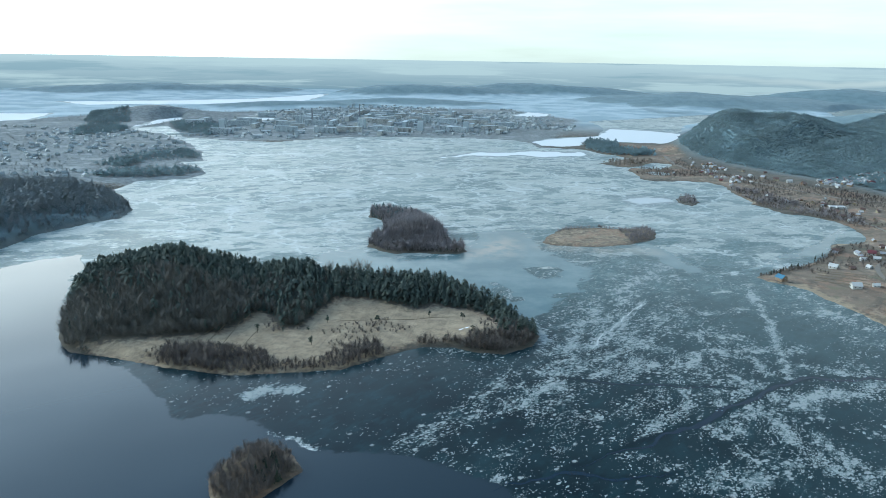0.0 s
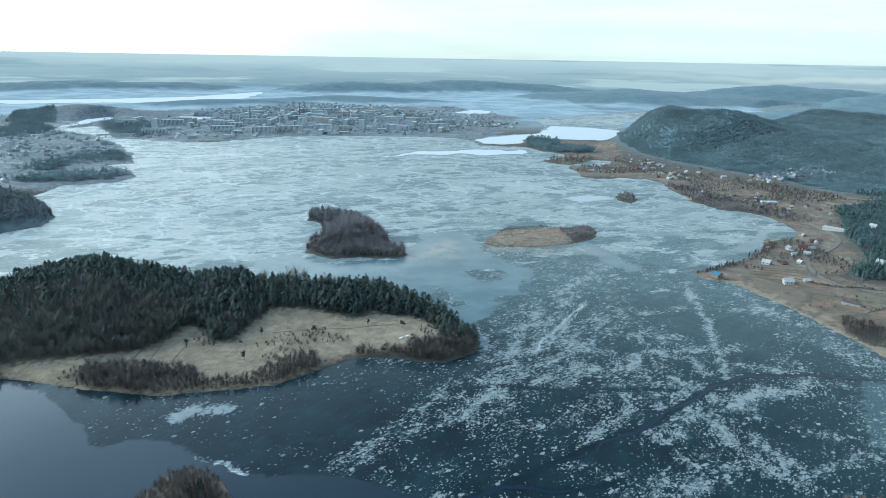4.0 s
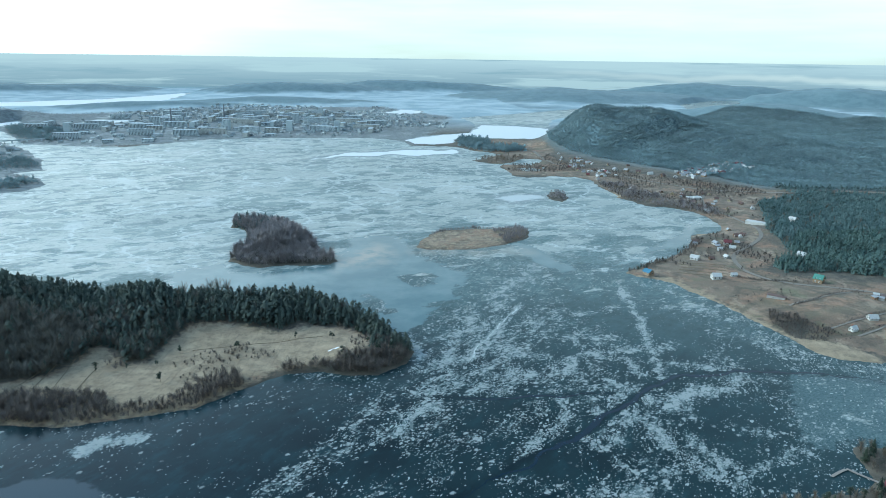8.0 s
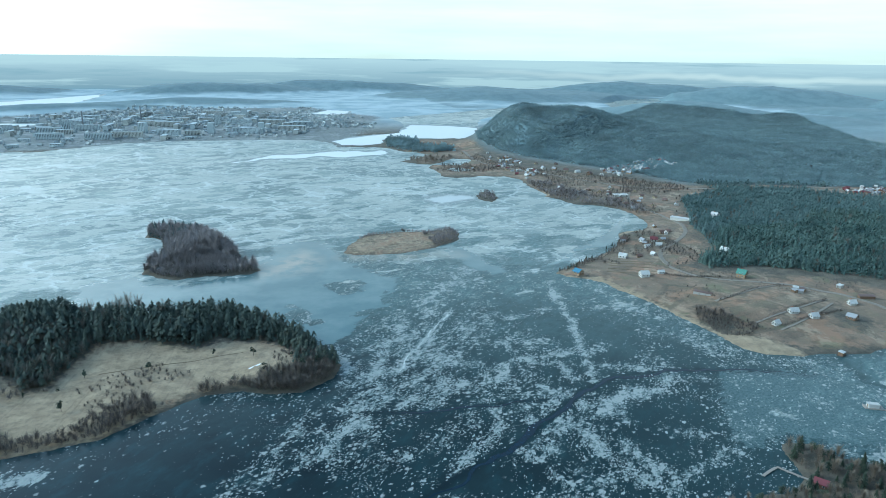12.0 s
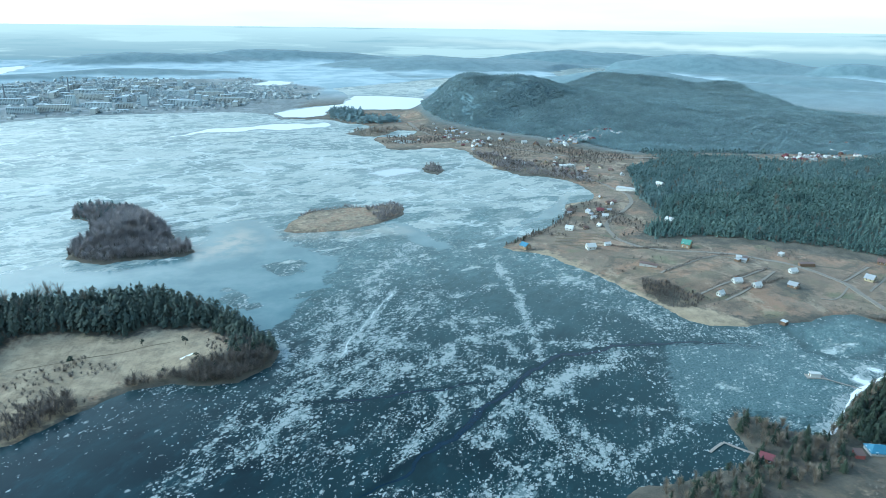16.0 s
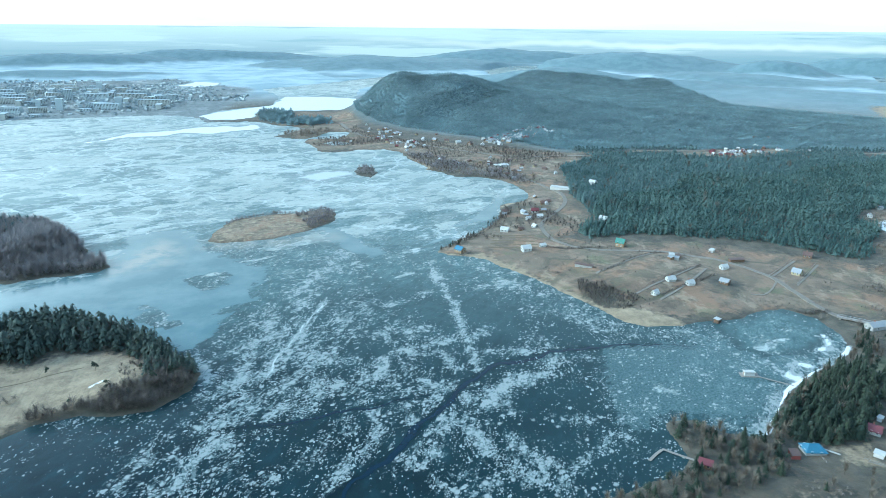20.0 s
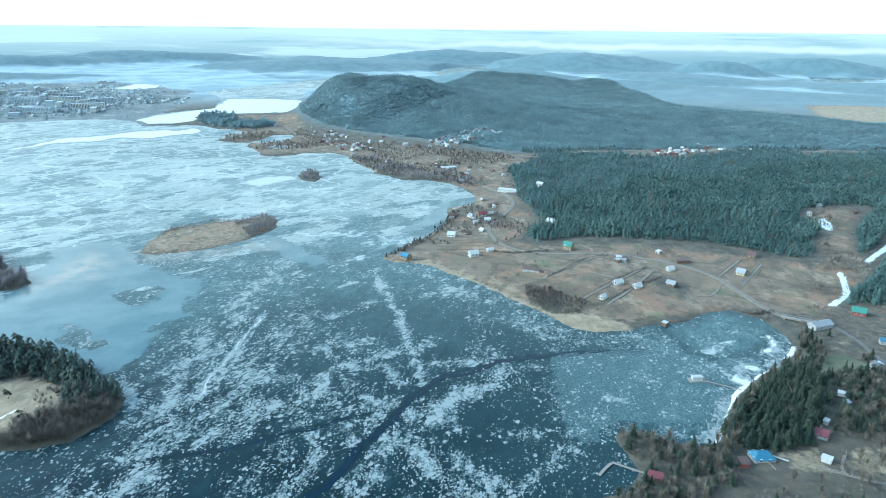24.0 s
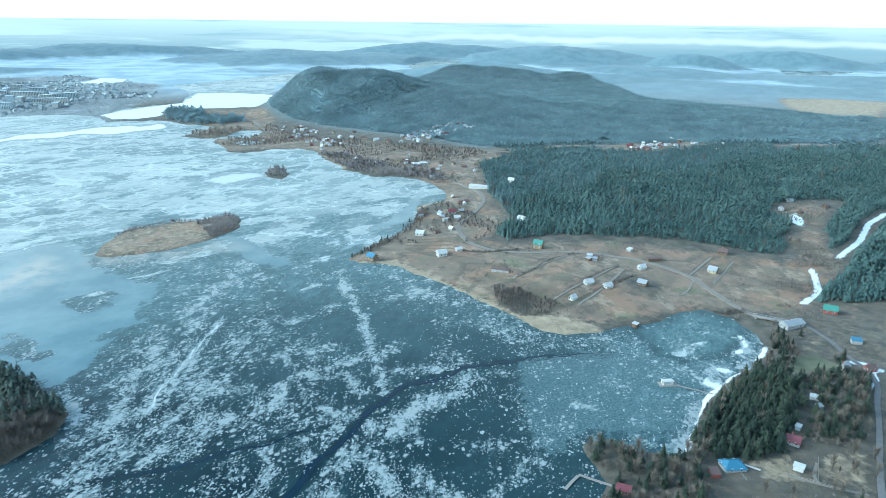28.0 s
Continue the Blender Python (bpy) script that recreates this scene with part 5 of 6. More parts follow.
def house(name, w, l, h, rise, wall, roof, label, category="house", chimney=True, storeys=1, hip=False, glazed=True):
    """A gabled house with its base at the origin: w along x, l along y, the ridge along y."""
    top = empty(name)
    bm = bmesh.new()
    a, b = w / 2, l / 2
    r = rise
    pts = [(-a, -b, -1.5), (a, -b, -1.5), (a, -b, h), (0, -b, h + r), (-a, -b, h)]
    if hip:
        pts[3] = (0, -b, h)
    f0 = [bm.verts.new(p) for p in pts]
    f1 = [bm.verts.new((p[0], -p[1], p[2])) for p in pts]
    bm.faces.new(f0)
    bm.faces.new(f1[::-1])
    for i in range(5):
        j = (i + 1) % 5
        bm.faces.new((f0[j], f0[i], f1[i], f1[j]))
    part("wall", bm, WALLS[wall], top)
    o, e = 0.5, 0.45
    drop = r * o / a
    run = b * 0.55 if hip else -e
    for sgn in (-1, 1):
        bm = bmesh.new()
        slab(bm, (sgn * (a + o), -b - e, h - drop + 0.03), (0, -b + run, h + r + 0.03), (0, b - run, h + r + 0.03), (sgn * (a + o), b + e, h - drop + 0.03), 0.16)
        part("roof", bm, ROOFS[roof], top)
    if hip:
        for sgn in (-1, 1):
            bm = bmesh.new()
            v = [bm.verts.new(p) for p in ((-a - o, sgn * (b + e), h - drop + 0.1), (a + o, sgn * (b + e), h - drop + 0.1), (0, sgn * (b - run), h + r + 0.18), (0, sgn * (b - run - 0.6), h + r + 0.05))]
            bm.faces.new(v[:3])
            bm.faces.new((v[0], v[2], v[3]))
            bm.faces.new((v[1], v[3], v[2]))
            part("roof", bm, ROOFS[roof], top)
    if chimney:
        bm = bmesh.new()
        box(bm, 0.5, b * 0.2, h, 1.2, b * 0.2 + 0.7, h + r + 0.9)
        part("chimney", bm, M_BRICK, top)
    bm = bmesh.new()
    box(bm, -a * 0.5, -b - 0.06, 0, -a * 0.5 + 1.0, -b + 0.05, 2.05)
    part("door", bm, WALLS["brown"], top)
    rows = [(s * 2.8 + 1.0) for s in range(storeys if glazed else 0)]
    spots = [(x, sy) for sy in (-1, 1) for x in ((a * 0.35,) if sy < 0 else (-a * 0.45, a * 0.45))]
    for z in rows:
        for x, sy in spots:
            bm = bmesh.new()
            box(bm, x - 0.6, sy * b - 0.07, z - 0.1, x + 0.6, sy * b + 0.07, z + 1.4)
            win = part("window", bm, M_TRIM, top)
            bm = bmesh.new()
            box(bm, x - 0.47, sy * b - 0.1, z, x + 0.47, sy * b + 0.1, z + 1.25)
            part("pane", bm, M_PANE, win)
        for y in (-b * 0.45, b * 0.45):
            for sx in (-1, 1):
                bm = bmesh.new()
                box(bm, sx * a - 0.07, y - 0.6, z - 0.1, sx * a + 0.07, y + 0.6, z + 1.4)
                win = part("window", bm, M_TRIM, top)
                bm = bmesh.new()
                box(bm, sx * a - 0.1, y - 0.47, z, sx * a + 0.1, y + 0.47, z + 1.25)
                part("pane", bm, M_PANE, win)
    return tagged(top, label, category)


def shed(name, w, l, h, wall, roof, label, category="shed"):
    """A small lean-to with a low sloping roof and a plank door."""
    top = empty(name)
    a, b = w / 2, l / 2
    bm = bmesh.new()
    v = [bm.verts.new(p) for p in ((-a, -b, -1), (a, -b, -1), (a, b, -1), (-a, b, -1), (-a, -b, h), (a, -b, h + 0.6), (a, b, h + 0.6), (-a, b, h))]
    for f in ((0, 3, 2, 1), (4, 5, 6, 7), (0, 1, 5, 4), (1, 2, 6, 5), (2, 3, 7, 6), (3, 0, 4, 7)):
        bm.faces.new([v[i] for i in f])
    part("wall", bm, WALLS[wall], top)
    bm = bmesh.new()
    slab(bm, (-a - 0.3, -b - 0.3, h - 0.04), (a + 0.3, -b - 0.3, h + 0.68), (a + 0.3, b + 0.3, h + 0.68), (-a - 0.3, b + 0.3, h - 0.04), 0.12)
    part("roof", bm, ROOFS[roof], top)
    bm = bmesh.new()
    box(bm, -0.5, -b - 0.06, 0, 0.5, -b + 0.04, 1.9)
    part("door", bm, WALLS["log"], top)
    return tagged(top, label, category)


def at(ob, x, y, turn=0.0, z=None):
    """Stands a thing on the ground there."""
    h = float(ground_z(np.array([x]), np.array([y]))[0]) if z is None else z
    ob.matrix_world = pose(x, y, h, 0, 0, turn)
    return ob


# the cottages near the cove
at(house("house", 8.0, 10.0, 2.0, 2.2, "grey", "blue", "white house with a bright blue metal roof", chimney=False, hip=True), 322, 216, 62)
at(house("house", 5.2, 6.2, 2.2, 2.4, "grey", "red", "grey cottage with a dark red roof among spruces"), 362, 211, 25)
at(house("boathouse", 5, 6, 2.5, 1.6, "brown", "red", "small boathouse with a red roof on the shore", "boathouse", False), 266, 231, 35)
at(shed("shed", 3.2, 4.4, 2.0, "white", "white", "white flat-roofed garden shed on grass"), 346, 198, 20)
at(shed("shed", 5, 4, 2.2, "red", "brown", "dark red shed beside the blue-roofed house"), 310, 217, 60)
at(shed("shed", 2.4, 2.4, 2.0, "white", "white", "small white hut under spruces"), 374, 216, 10)
at(house("house", 5, 6.5, 2.4, 2.4, "white", "grey", "white house with a steep grey roof by the road"), 467, 243, 100)
at(house("house", 5, 6.5, 2.2, 2.0, "red", "brown", "red-brown house by the road bend"), 479, 234, 70)
at(house("house", 7.5, 9, 3.2, 2.8, "red", "green", "red house with a green roof below the wood"), 547, 297, 30)
at(house("house", 8, 16, 3.0, 2.0, "grey", "grey", "long grey house beside the bridge"), 499, 297, 80)
at(shed("shed", 5, 6, 2.4, "grey", "blue", "grey hut with a faded blue roof"), 511, 259, 40)
# Three small pale objects of unknown kind, built with the shed shape.
at(shed("shed", 2.6, 4.0, 1.8, "white", "white", "low white object of unknown kind among bare garden trees"), 408, 228, 30)
at(shed("shed", 2.4, 3.4, 1.8, "grey", "grey", "small grey object of unknown kind among bare trees"), 401, 221, 75)
at(shed("shed", 2.2, 3.6, 1.7, "white", "grey", "small pale object of unknown kind beside the asphalt road"), 424, 213, 10)
# the dry field
at(shed("barn", 3, 15, 1.9, "grey", "brown", "long low grey shed on the dry field", "barn"), 384, 481, 36)
GREY_COTTAGES = ((426, 422, 22, 5, 7), (434, 409, 25, 4.8, 6.2), (489, 425, 20, 4.6, 6), (396, 407, 40, 4.2, 5))
for x, y, turn, w, l in GREY_COTTAGES:
    tagged(at(house("cottage", w, l, 1.9, 2.4, "white", "white", "small cottage with a steep pale roof on dry grass"), x, y, turn + 60), group="pale-roofed cottages on the field")
at(house("cottage", 6, 7, 2.6, 2.8, "yellow", "grey", "yellow timber cabin in a fenced plot"), 537, 391, 15)
at(house("cottage", 6, 7, 2.6, 2.4, "brown", "brown", "dark brown hut at the wood's edge"), 579, 413, 30)
at(shed("shed", 4, 13, 2.4, "brown", "brown", "long dark timber shed on the field"), 514, 434, 70)
at(house("cottage", 6, 7, 2.6, 2.0, "brown", "grey", "unfinished dark timber house on bare soil", chimney=False), 464, 401, 20)
at(house("house", 7, 8, 4.2, 3.4, "log", "green", "tall timber house with a green roof among pines", storeys=2), 450, 512, 30)
at(shed("shed", 4, 4, 2.3, "white", "white", "white hut at the edge of the wood"), 513, 461, 10)
for x, y, w, r in ((468, 459, "grey", "grey"), (474, 463, "log", "brown"), (470, 467, "white", "white"), (463, 461, "brown", "grey")):
    at(shed("shed", 3.5, 4.5, 2.2, w, r, "small garden shed in a fenced yard"), x, y, x * 7 % 90)

# village houses along the shore, each from one of six kinds
KINDS = []
for k, (w, l, wall, roof) in enumerate(((7, 9, "white", "grey"), (6.5, 8, "log", "grey"), (7, 8.5, "yellow", "brown"), (6, 9, "white", "white"), (7, 9, "brown", "brown"), (6, 7, "grey", "white"))):
    KINDS.append(tagged(house("house", w, l, 2.8, 2.6, wall, roof, "%s village house with a %s roof" % (wall if wall != "log" else "timber", roof)), group="village houses"))
FAR_KINDS = []
for k, (w, l, wall, roof) in enumerate(((7, 9, "white", "grey"), (6.5, 8, "log", "grey"), (6, 9, "white", "white"), (7, 9, "brown", "red"), (6, 7, "grey", "white"))):
    FAR_KINDS.append(tagged(house("house", w, l, 2.8, 2.6, wall, roof, "%s house with a %s roof below the wooded hill" % (wall if wall != "log" else "timber", roof), glazed=False), group="houses below the hill"))
rng = np.random.RandomState(77)


def village(places, seed, kinds=KINDS):
    r = np.random.RandomState(seed)
    for x, y in places:
        if float(land_depth(np.array([x]), np.array([y]))[0]) < 4:
            continue
        k = kinds[r.randint(len(kinds))]
        h = float(ground_z(np.array([x]), np.array([y]))[0])
        z = r.uniform(0.58, 0.8)
        copy_thing(k, pose(x, y, h, 0, 0, r.uniform(0, 180)) @ Matrix.Diagonal((z, z, z, 1)))


NAMED = [(474, 1417), (529, 1409), (529, 1341), (552, 1280), (607, 1233), (573, 1251), (490, 1197), (421, 1234), (432, 1228), (486, 1098), (513, 1139), (497, 992), (505, 947), (548, 930), (560, 913), (576, 882), (606, 865), (600, 828), (386, 546), (417, 606), (400, 606), (761, 453), (753, 470), (808, 452), (796, 487), (1079, 917), (1104, 918), (1128, 906), (964, 854), (956, 833), (1044, 1057), (1037, 1034), (960, 813), (1042, 812), (1040, 787), (1020, 751), (980, 773)]
village(NAMED, 3)
at(house("house", 6.5, 8, 2.6, 2.4, "white", "white", "large white house on the shore field"), 384, 611, 40)
at(house("house", 6.5, 7.5, 2.6, 2.4, "white", "red", "white house with a red roof near the road"), 452, 659, 60)
at(house("house", 7, 8, 3, 2.6, "white", "white", "white cottage on the shore field"), 367, 545, 80)
at(house("house", 7, 8, 2.8, 2.6, "log", "blue", "timber cottage with a blue roof on the spit"), 313, 574, 20)
at(shed("barn", 7, 28, 3.0, "white", "white", "long low white barn by the road", "barn"), 544, 737, 35)
at(shed("barn", 8, 22, 3.0, "white", "white", "long white shed by the junction", "barn"), 562, 916, 80)
at(house("house", 7, 9, 4.5, 2.4, "white", "white", "white two-storey house at the wood's edge", storeys=2), 588, 730, 20)
at(house("house", 7, 8, 3, 2.4, "white", "white", "white house at the pine wood's edge"), 491, 588, 20)
# rows of plots under the hill
u, v = rng.rand(84), rng.rand(84)
village([(640 + 165 * a + 8 * b, 1082 + 40 * a + 62 * b + 5 * math.sin(9 * a)) for a, b in zip(u, v)], 4, FAR_KINDS)
village([(470 + 60 * a + 30 * b, 1120 + 240 * b) for a, b in zip(rng.rand(44), rng.rand(44))], 5, FAR_KINDS)
village([(520 + 90 * a, 820 + 160 * b + 20 * a) for a, b in zip(rng.rand(16), rng.rand(16))], 6)
village([(395 + 90 * a + 25 * b, 590 + 110 * b + 30 * a) for a, b in zip(rng.rand(12), rng.rand(12))], 7)
village([(960 + 130 * a, 840 - 65 * a + 20 * b) for a, b in zip(rng.rand(18), rng.rand(18))], 8, FAR_KINDS)
village([(900 + 165 * a, 800 + 62 * b + 8 * a) for a, b in zip(rng.rand(34), rng.rand(34))], 9, FAR_KINDS)
for k, kind in enumerate(FAR_KINDS):
    at(kind, 655 + 24 * k, 1075 + 9 * k, 35 * k)
for k, kind in enumerate(KINDS):
    at(kind, 560 + 13 * k, 1190 - 21 * k, 30 * k)

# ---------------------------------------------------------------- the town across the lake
# Panel and roof colours carry a pale blue-grey tint in place of haze.
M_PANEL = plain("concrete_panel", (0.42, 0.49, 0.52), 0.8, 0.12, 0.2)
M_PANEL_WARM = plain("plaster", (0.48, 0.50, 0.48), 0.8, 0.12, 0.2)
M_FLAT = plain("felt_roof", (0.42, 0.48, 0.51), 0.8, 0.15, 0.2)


def block(l, w, storeys, material, label):
    """A flat-roofed block of flats: walls, roof slab with a parapet, a band of windows for each storey."""
    top = empty("apartment_building")
    h = storeys * 2.9
    bm = bmesh.new()
    box(bm, -l / 2, -w / 2, -2, l / 2, w / 2, h)
    part("wall", bm, material, top)
    bm = bmesh.new()
    box(bm, -l / 2 - 0.4, -w / 2 - 0.4, h, l / 2 + 0.4, w / 2 + 0.4, h + 0.7)
    part("roof", bm, M_FLAT, top)
    bm = bmesh.new()
    n = int(l / 3.4)
    for s in range(storeys):
        for y in (-w / 2, w / 2):
            for i in range(n):
                x = (i + 0.5) * l / n - l / 2
                box(bm, x - 0.8, y - 0.12, s * 2.9 + 0.9, x + 0.8, y + 0.12, s * 2.9 + 2.3)
    tagged(part("glazing", bm, M_PANE, top), kind="stuff")
    return tagged(top, label, "building", group="town blocks")


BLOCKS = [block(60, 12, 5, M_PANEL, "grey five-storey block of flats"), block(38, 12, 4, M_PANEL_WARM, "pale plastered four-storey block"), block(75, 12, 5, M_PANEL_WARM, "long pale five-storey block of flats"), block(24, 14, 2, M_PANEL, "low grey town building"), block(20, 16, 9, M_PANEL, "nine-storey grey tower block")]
TOWN_CENTRE = [(-640, 1730), (-420, 1660), (-250, 1790), (180, 1810), (240, 2200), (100, 2500), (-200, 2650), (-600, 2500), (-780, 2150)]
tx, ty, tz = scatter(TOWN_CENTRE, 78, 91, margin=14)
rt = np.random.RandomState(92)
for x, y, z in zip(tx, ty, tz):
    k = BLOCKS[rt.choice(5, p=(0.3, 0.2, 0.17, 0.28, 0.05))]
    copy_thing(k, pose(x, y, z, 0, 0, rt.choice((-8, 82, -20, 5)) + rt.uniform(-5, 5)))
for k, (b, (x, y)) in enumerate(zip(BLOCKS, ((-215, 2261), (-141, 2274), (-169, 2125), (-63, 2085), (-424, 2084)))):
    at(b, x, y, -10 + 3 * k)


def house_carpet(name, places, seed, label, material):
    """Far small houses, one mesh: walls and gables a few metres high."""
    r = np.random.RandomState(seed)
    base = np.array([(-1, -1, -0.4), (1, -1, -0.4), (1, 1, -0.4), (-1, 1, -0.4), (-1, -1, 1), (1, -1, 1), (1, 1, 1), (-1, 1, 1), (0, -1, 1.9), (0, 1, 1.9)], float)
    tri = np.array([(0, 1, 5), (0, 5, 4), (1, 2, 6), (1, 6, 5), (2, 3, 7), (2, 7, 6), (3, 0, 4), (3, 4, 7), (4, 5, 8), (6, 7, 9), (4, 8, 9), (4, 9, 7), (5, 6, 9), (5, 9, 8)])
    x, y, z = places
    n = len(x)
    a, sx, sy, sz = r.uniform(0, 3.14, n), r.uniform(2.6, 4.4, n), r.uniform(3.4, 6, n), r.uniform(2.2, 3.4, n)
    c, s = np.cos(a)[:, None], np.sin(a)[:, None]
    bx, by = base[:, 0] * sx[:, None], base[:, 1] * sy[:, None]
    v = np.stack([bx * c - by * s + x[:, None], bx * s + by * c + y[:, None], base[:, 2] * sz[:, None] + z[:, None]], -1).reshape(-1, 3)
    f = (tri[None] + (np.arange(n) * len(base))[:, None, None]).reshape(-1, 3)
    tagged(new(name, fast_mesh(name, v, f, material)), label, "houses", kind="stuff")


def hazed_town_paint():
    m = Mat("hazed_town_paint", 0.7, 0.3)
    r = m.island()
    # Low contrast and blue-grey: haze painted into the far houses' colours.
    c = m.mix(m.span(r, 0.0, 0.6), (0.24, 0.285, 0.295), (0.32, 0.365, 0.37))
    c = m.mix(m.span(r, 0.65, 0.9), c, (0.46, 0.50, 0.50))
    m.colour(c)
    return m.m


M_TOWN = hazed_town_paint()
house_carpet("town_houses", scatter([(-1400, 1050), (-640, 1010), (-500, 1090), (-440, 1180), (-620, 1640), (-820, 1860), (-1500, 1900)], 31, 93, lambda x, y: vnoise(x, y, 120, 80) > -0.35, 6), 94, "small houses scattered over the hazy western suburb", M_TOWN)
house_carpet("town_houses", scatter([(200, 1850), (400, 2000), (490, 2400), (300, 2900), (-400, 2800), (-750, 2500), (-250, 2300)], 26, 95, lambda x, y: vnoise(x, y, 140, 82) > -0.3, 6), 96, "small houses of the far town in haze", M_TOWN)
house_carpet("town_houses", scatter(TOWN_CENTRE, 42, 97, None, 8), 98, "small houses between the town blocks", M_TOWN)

# ---------------------------------------------------------------- single trees near the cottages
def spruce(seed, tall):
    r = np.random.RandomState(seed)
    top = empty("spruce")
    bm = bmesh.new()
    bmesh.ops.create_cone(bm, segments=6, radius1=0.016 * tall, radius2=0.003 * tall, depth=tall * 0.95, cap_ends=True, matrix=Matrix.Translation((0, 0, tall * 0.475 - 0.3)))
    part("trunk", bm, M_BARK, top)
    v, f = tiers(8, 7, r, 0.5, 0.17)
    v2, f2 = crown(110, r, 0.25, 0.0, 0.10)
    v, f = np.concatenate([v, v2]), np.concatenate([f, f2 + len(v)])
    me = fast_mesh("crown", v * tall, f, M_SPRUCE)
    ob = new("crown", me)
    ob.parent = top
    return tagged(top, "dark green spruce with drooping branches", "tree", group="spruces by the cottages")


def limb(v, f, p, q, w0, w1):
    d = (q - p) / (np.linalg.norm(q - p) + 1e-9)
    a = np.cross(d, (0.3, 0.5, 0.8))
    a /= np.linalg.norm(a) + 1e-9
    b = np.cross(d, a)
    i = len(v)
    for c, w in ((p, w0), (q, w1)):
        for k in range(3):
            t = 2.094 * k
            v.append(c + (a * math.cos(t) + b * math.sin(t)) * w)
    for k in range(3):
        j = (k + 1) % 3
        f += [(i + k, i + j, i + 3 + j), (i + k, i + 3 + j, i + 3 + k)]


def bare_tree(seed, tall, label):
    """A leafless tree: tapered trunk, limbs and a fan of fine twigs."""
    r = np.random.RandomState(seed)
    top = empty("bare_tree")
    bm = bmesh.new()
    bmesh.ops.create_cone(bm, segments=6, radius1=0.018 * tall, radius2=0.005 * tall, depth=tall * 0.75, cap_ends=True, matrix=Matrix.Translation((0, 0, tall * 0.375 - 0.3)))
    part("trunk", bm, M_BARK, top)
    v, f = [], []
    for _ in range(12):
        a, z = r.uniform(0, 6.283), r.uniform(0.22, 0.7)
        p = np.array((0, 0, z * tall))
        q = p + np.array((math.cos(a), math.sin(a), r.uniform(0.9, 1.8))) * tall * r.uniform(0.10, 0.2)
        limb(v, f, p, q, 0.009 * tall, 0.004 * tall)
    tv, tf = twigs(130, r, 0.34, 0.22, 0.0075)
    f = [tuple(t) for t in f] + [tuple(t + len(v)) for t in tf]
    v = [tuple(c) for c in v] + [tuple(c * tall) for c in tv]
    me = fast_mesh("crown", np.array(v), np.array(f), M_BARE)
    ob = new("crown", me)
    ob.parent = top
    return tagged(top, label, "tree", group="bare trees by the cottages")


def plant(kinds, places, seed, lo=0.7, hi=1.2):
    r = np.random.RandomState(seed)
    x, y, z = places
    for a, b, c in zip(x, y, z):
        k = kinds[r.randint(len(kinds))]
        s = r.uniform(lo, hi)
        copy_thing(k, pose(a, b, c, r.uniform(-2, 2), r.uniform(-2, 2), r.uniform(0, 360)) @ Matrix.Diagonal((s, s, s, 1)))


SPRUCES = [spruce(200 + k, 12.5) for k in range(5)]
BARES = [bare_tree(220 + k, 9, "leafless grey-brown birch near the shore") for k in range(5)]
SPRUCE_GROVE = [(322, 234), (355, 253), (399, 262), (425, 260), (404, 238), (376, 222), (348, 210), (330, 215), (320, 223)]
TIP = [(278, 268), (270, 252), (264, 238), (250, 230), (205, 233), (200, 215), (240, 205), (300, 210), (312, 222), (318, 236), (300, 244), (294, 262)]
PLOTS = [(446, 270), (490, 240), (450, 214), (400, 200), (372, 205), (395, 222), (430, 240)]
plant(SPRUCES, scatter(SPRUCE_GROVE, 4.3, 301), 302, 0.6, 1.2)
plant(BARES, scatter(TIP, 6.6, 303), 304, 0.45, 1.0)
plant(SPRUCES, scatter(TIP, 9, 305), 306, 0.35, 0.8)
plant(SPRUCES, scatter([(-92, 246), (-84, 258), (-96, 262), (-104, 240)], 5, 331), 332, 0.4, 0.6)
plant(BARES, scatter(PLOTS, 6.5, 307), 308, 0.5, 1.0)
wood("shore_thicket", scatter(TIP, 4.4, 315), BARE_MID, 2.4, M_THICKET, "brown leafless brush between the shore trees", 316, 1.6)
wood("shore_thicket", scatter(PLOTS, 4.0, 317, lambda x, y: vnoise(x, y, 18, 96) > -0.1), BARE_MID, 3, M_BARE_WOOD, "brown bushes round the cottage plots", 318, 1.6)
wood("shore_thicket", scatter([(455, 335), (485, 345), (540, 318), (530, 290), (500, 270), (470, 275), (460, 300)], 4.2, 319, lambda x, y: vnoise(x, y, 15, 97) > 0.0), BARE_MID, 3, M_BARE_WOOD, "brown bushes by the stream bridge", 320, 1.6)
SHORE_STRIP = [(318, 238), (335, 246), (352, 255), (385, 267), (420, 273), (446, 276), (470, 296), (478, 290), (450, 262), (425, 260), (399, 262), (355, 252), (322, 234)]
plant(SPRUCES, scatter(SHORE_STRIP, 7, 361), 362, 0.4, 0.85)
plant(BARES, scatter(SHORE_STRIP, 5.5, 363), 364, 0.4, 0.9)
GARDENS = [(401, 240), (424, 253), (437, 245), (449, 232), (442, 215), (399, 193), (377, 198), (367, 209), (371, 219)]
plant(BARES, scatter(GARDENS, 6.5, 351, lambda x, y: vnoise(x, y, 16, 84) > -0.4), 352, 0.5, 1.0)
plant(SPRUCES, scatter(GARDENS, 9, 353, lambda x, y: vnoise(x, y, 22, 85) > -0.3), 354, 0.4, 0.9)
wood("shore_thicket", scatter(GARDENS, 3.6, 355, lambda x, y: vnoise(x, y, 14, 86) > -0.3), BARE_MID, 3.2, M_BARE_WOOD, "dark brown bushes between the garden trees", 356, 1.6)
plant(SPRUCES, scatter(PLOTS, 10, 309, lambda x, y: vnoise(x, y, 20, 83) > -0.25), 310, 0.4, 0.9)
plant(BARES, scatter(SPRUCE_GROVE, 11, 311), 312, 0.6, 1.1)
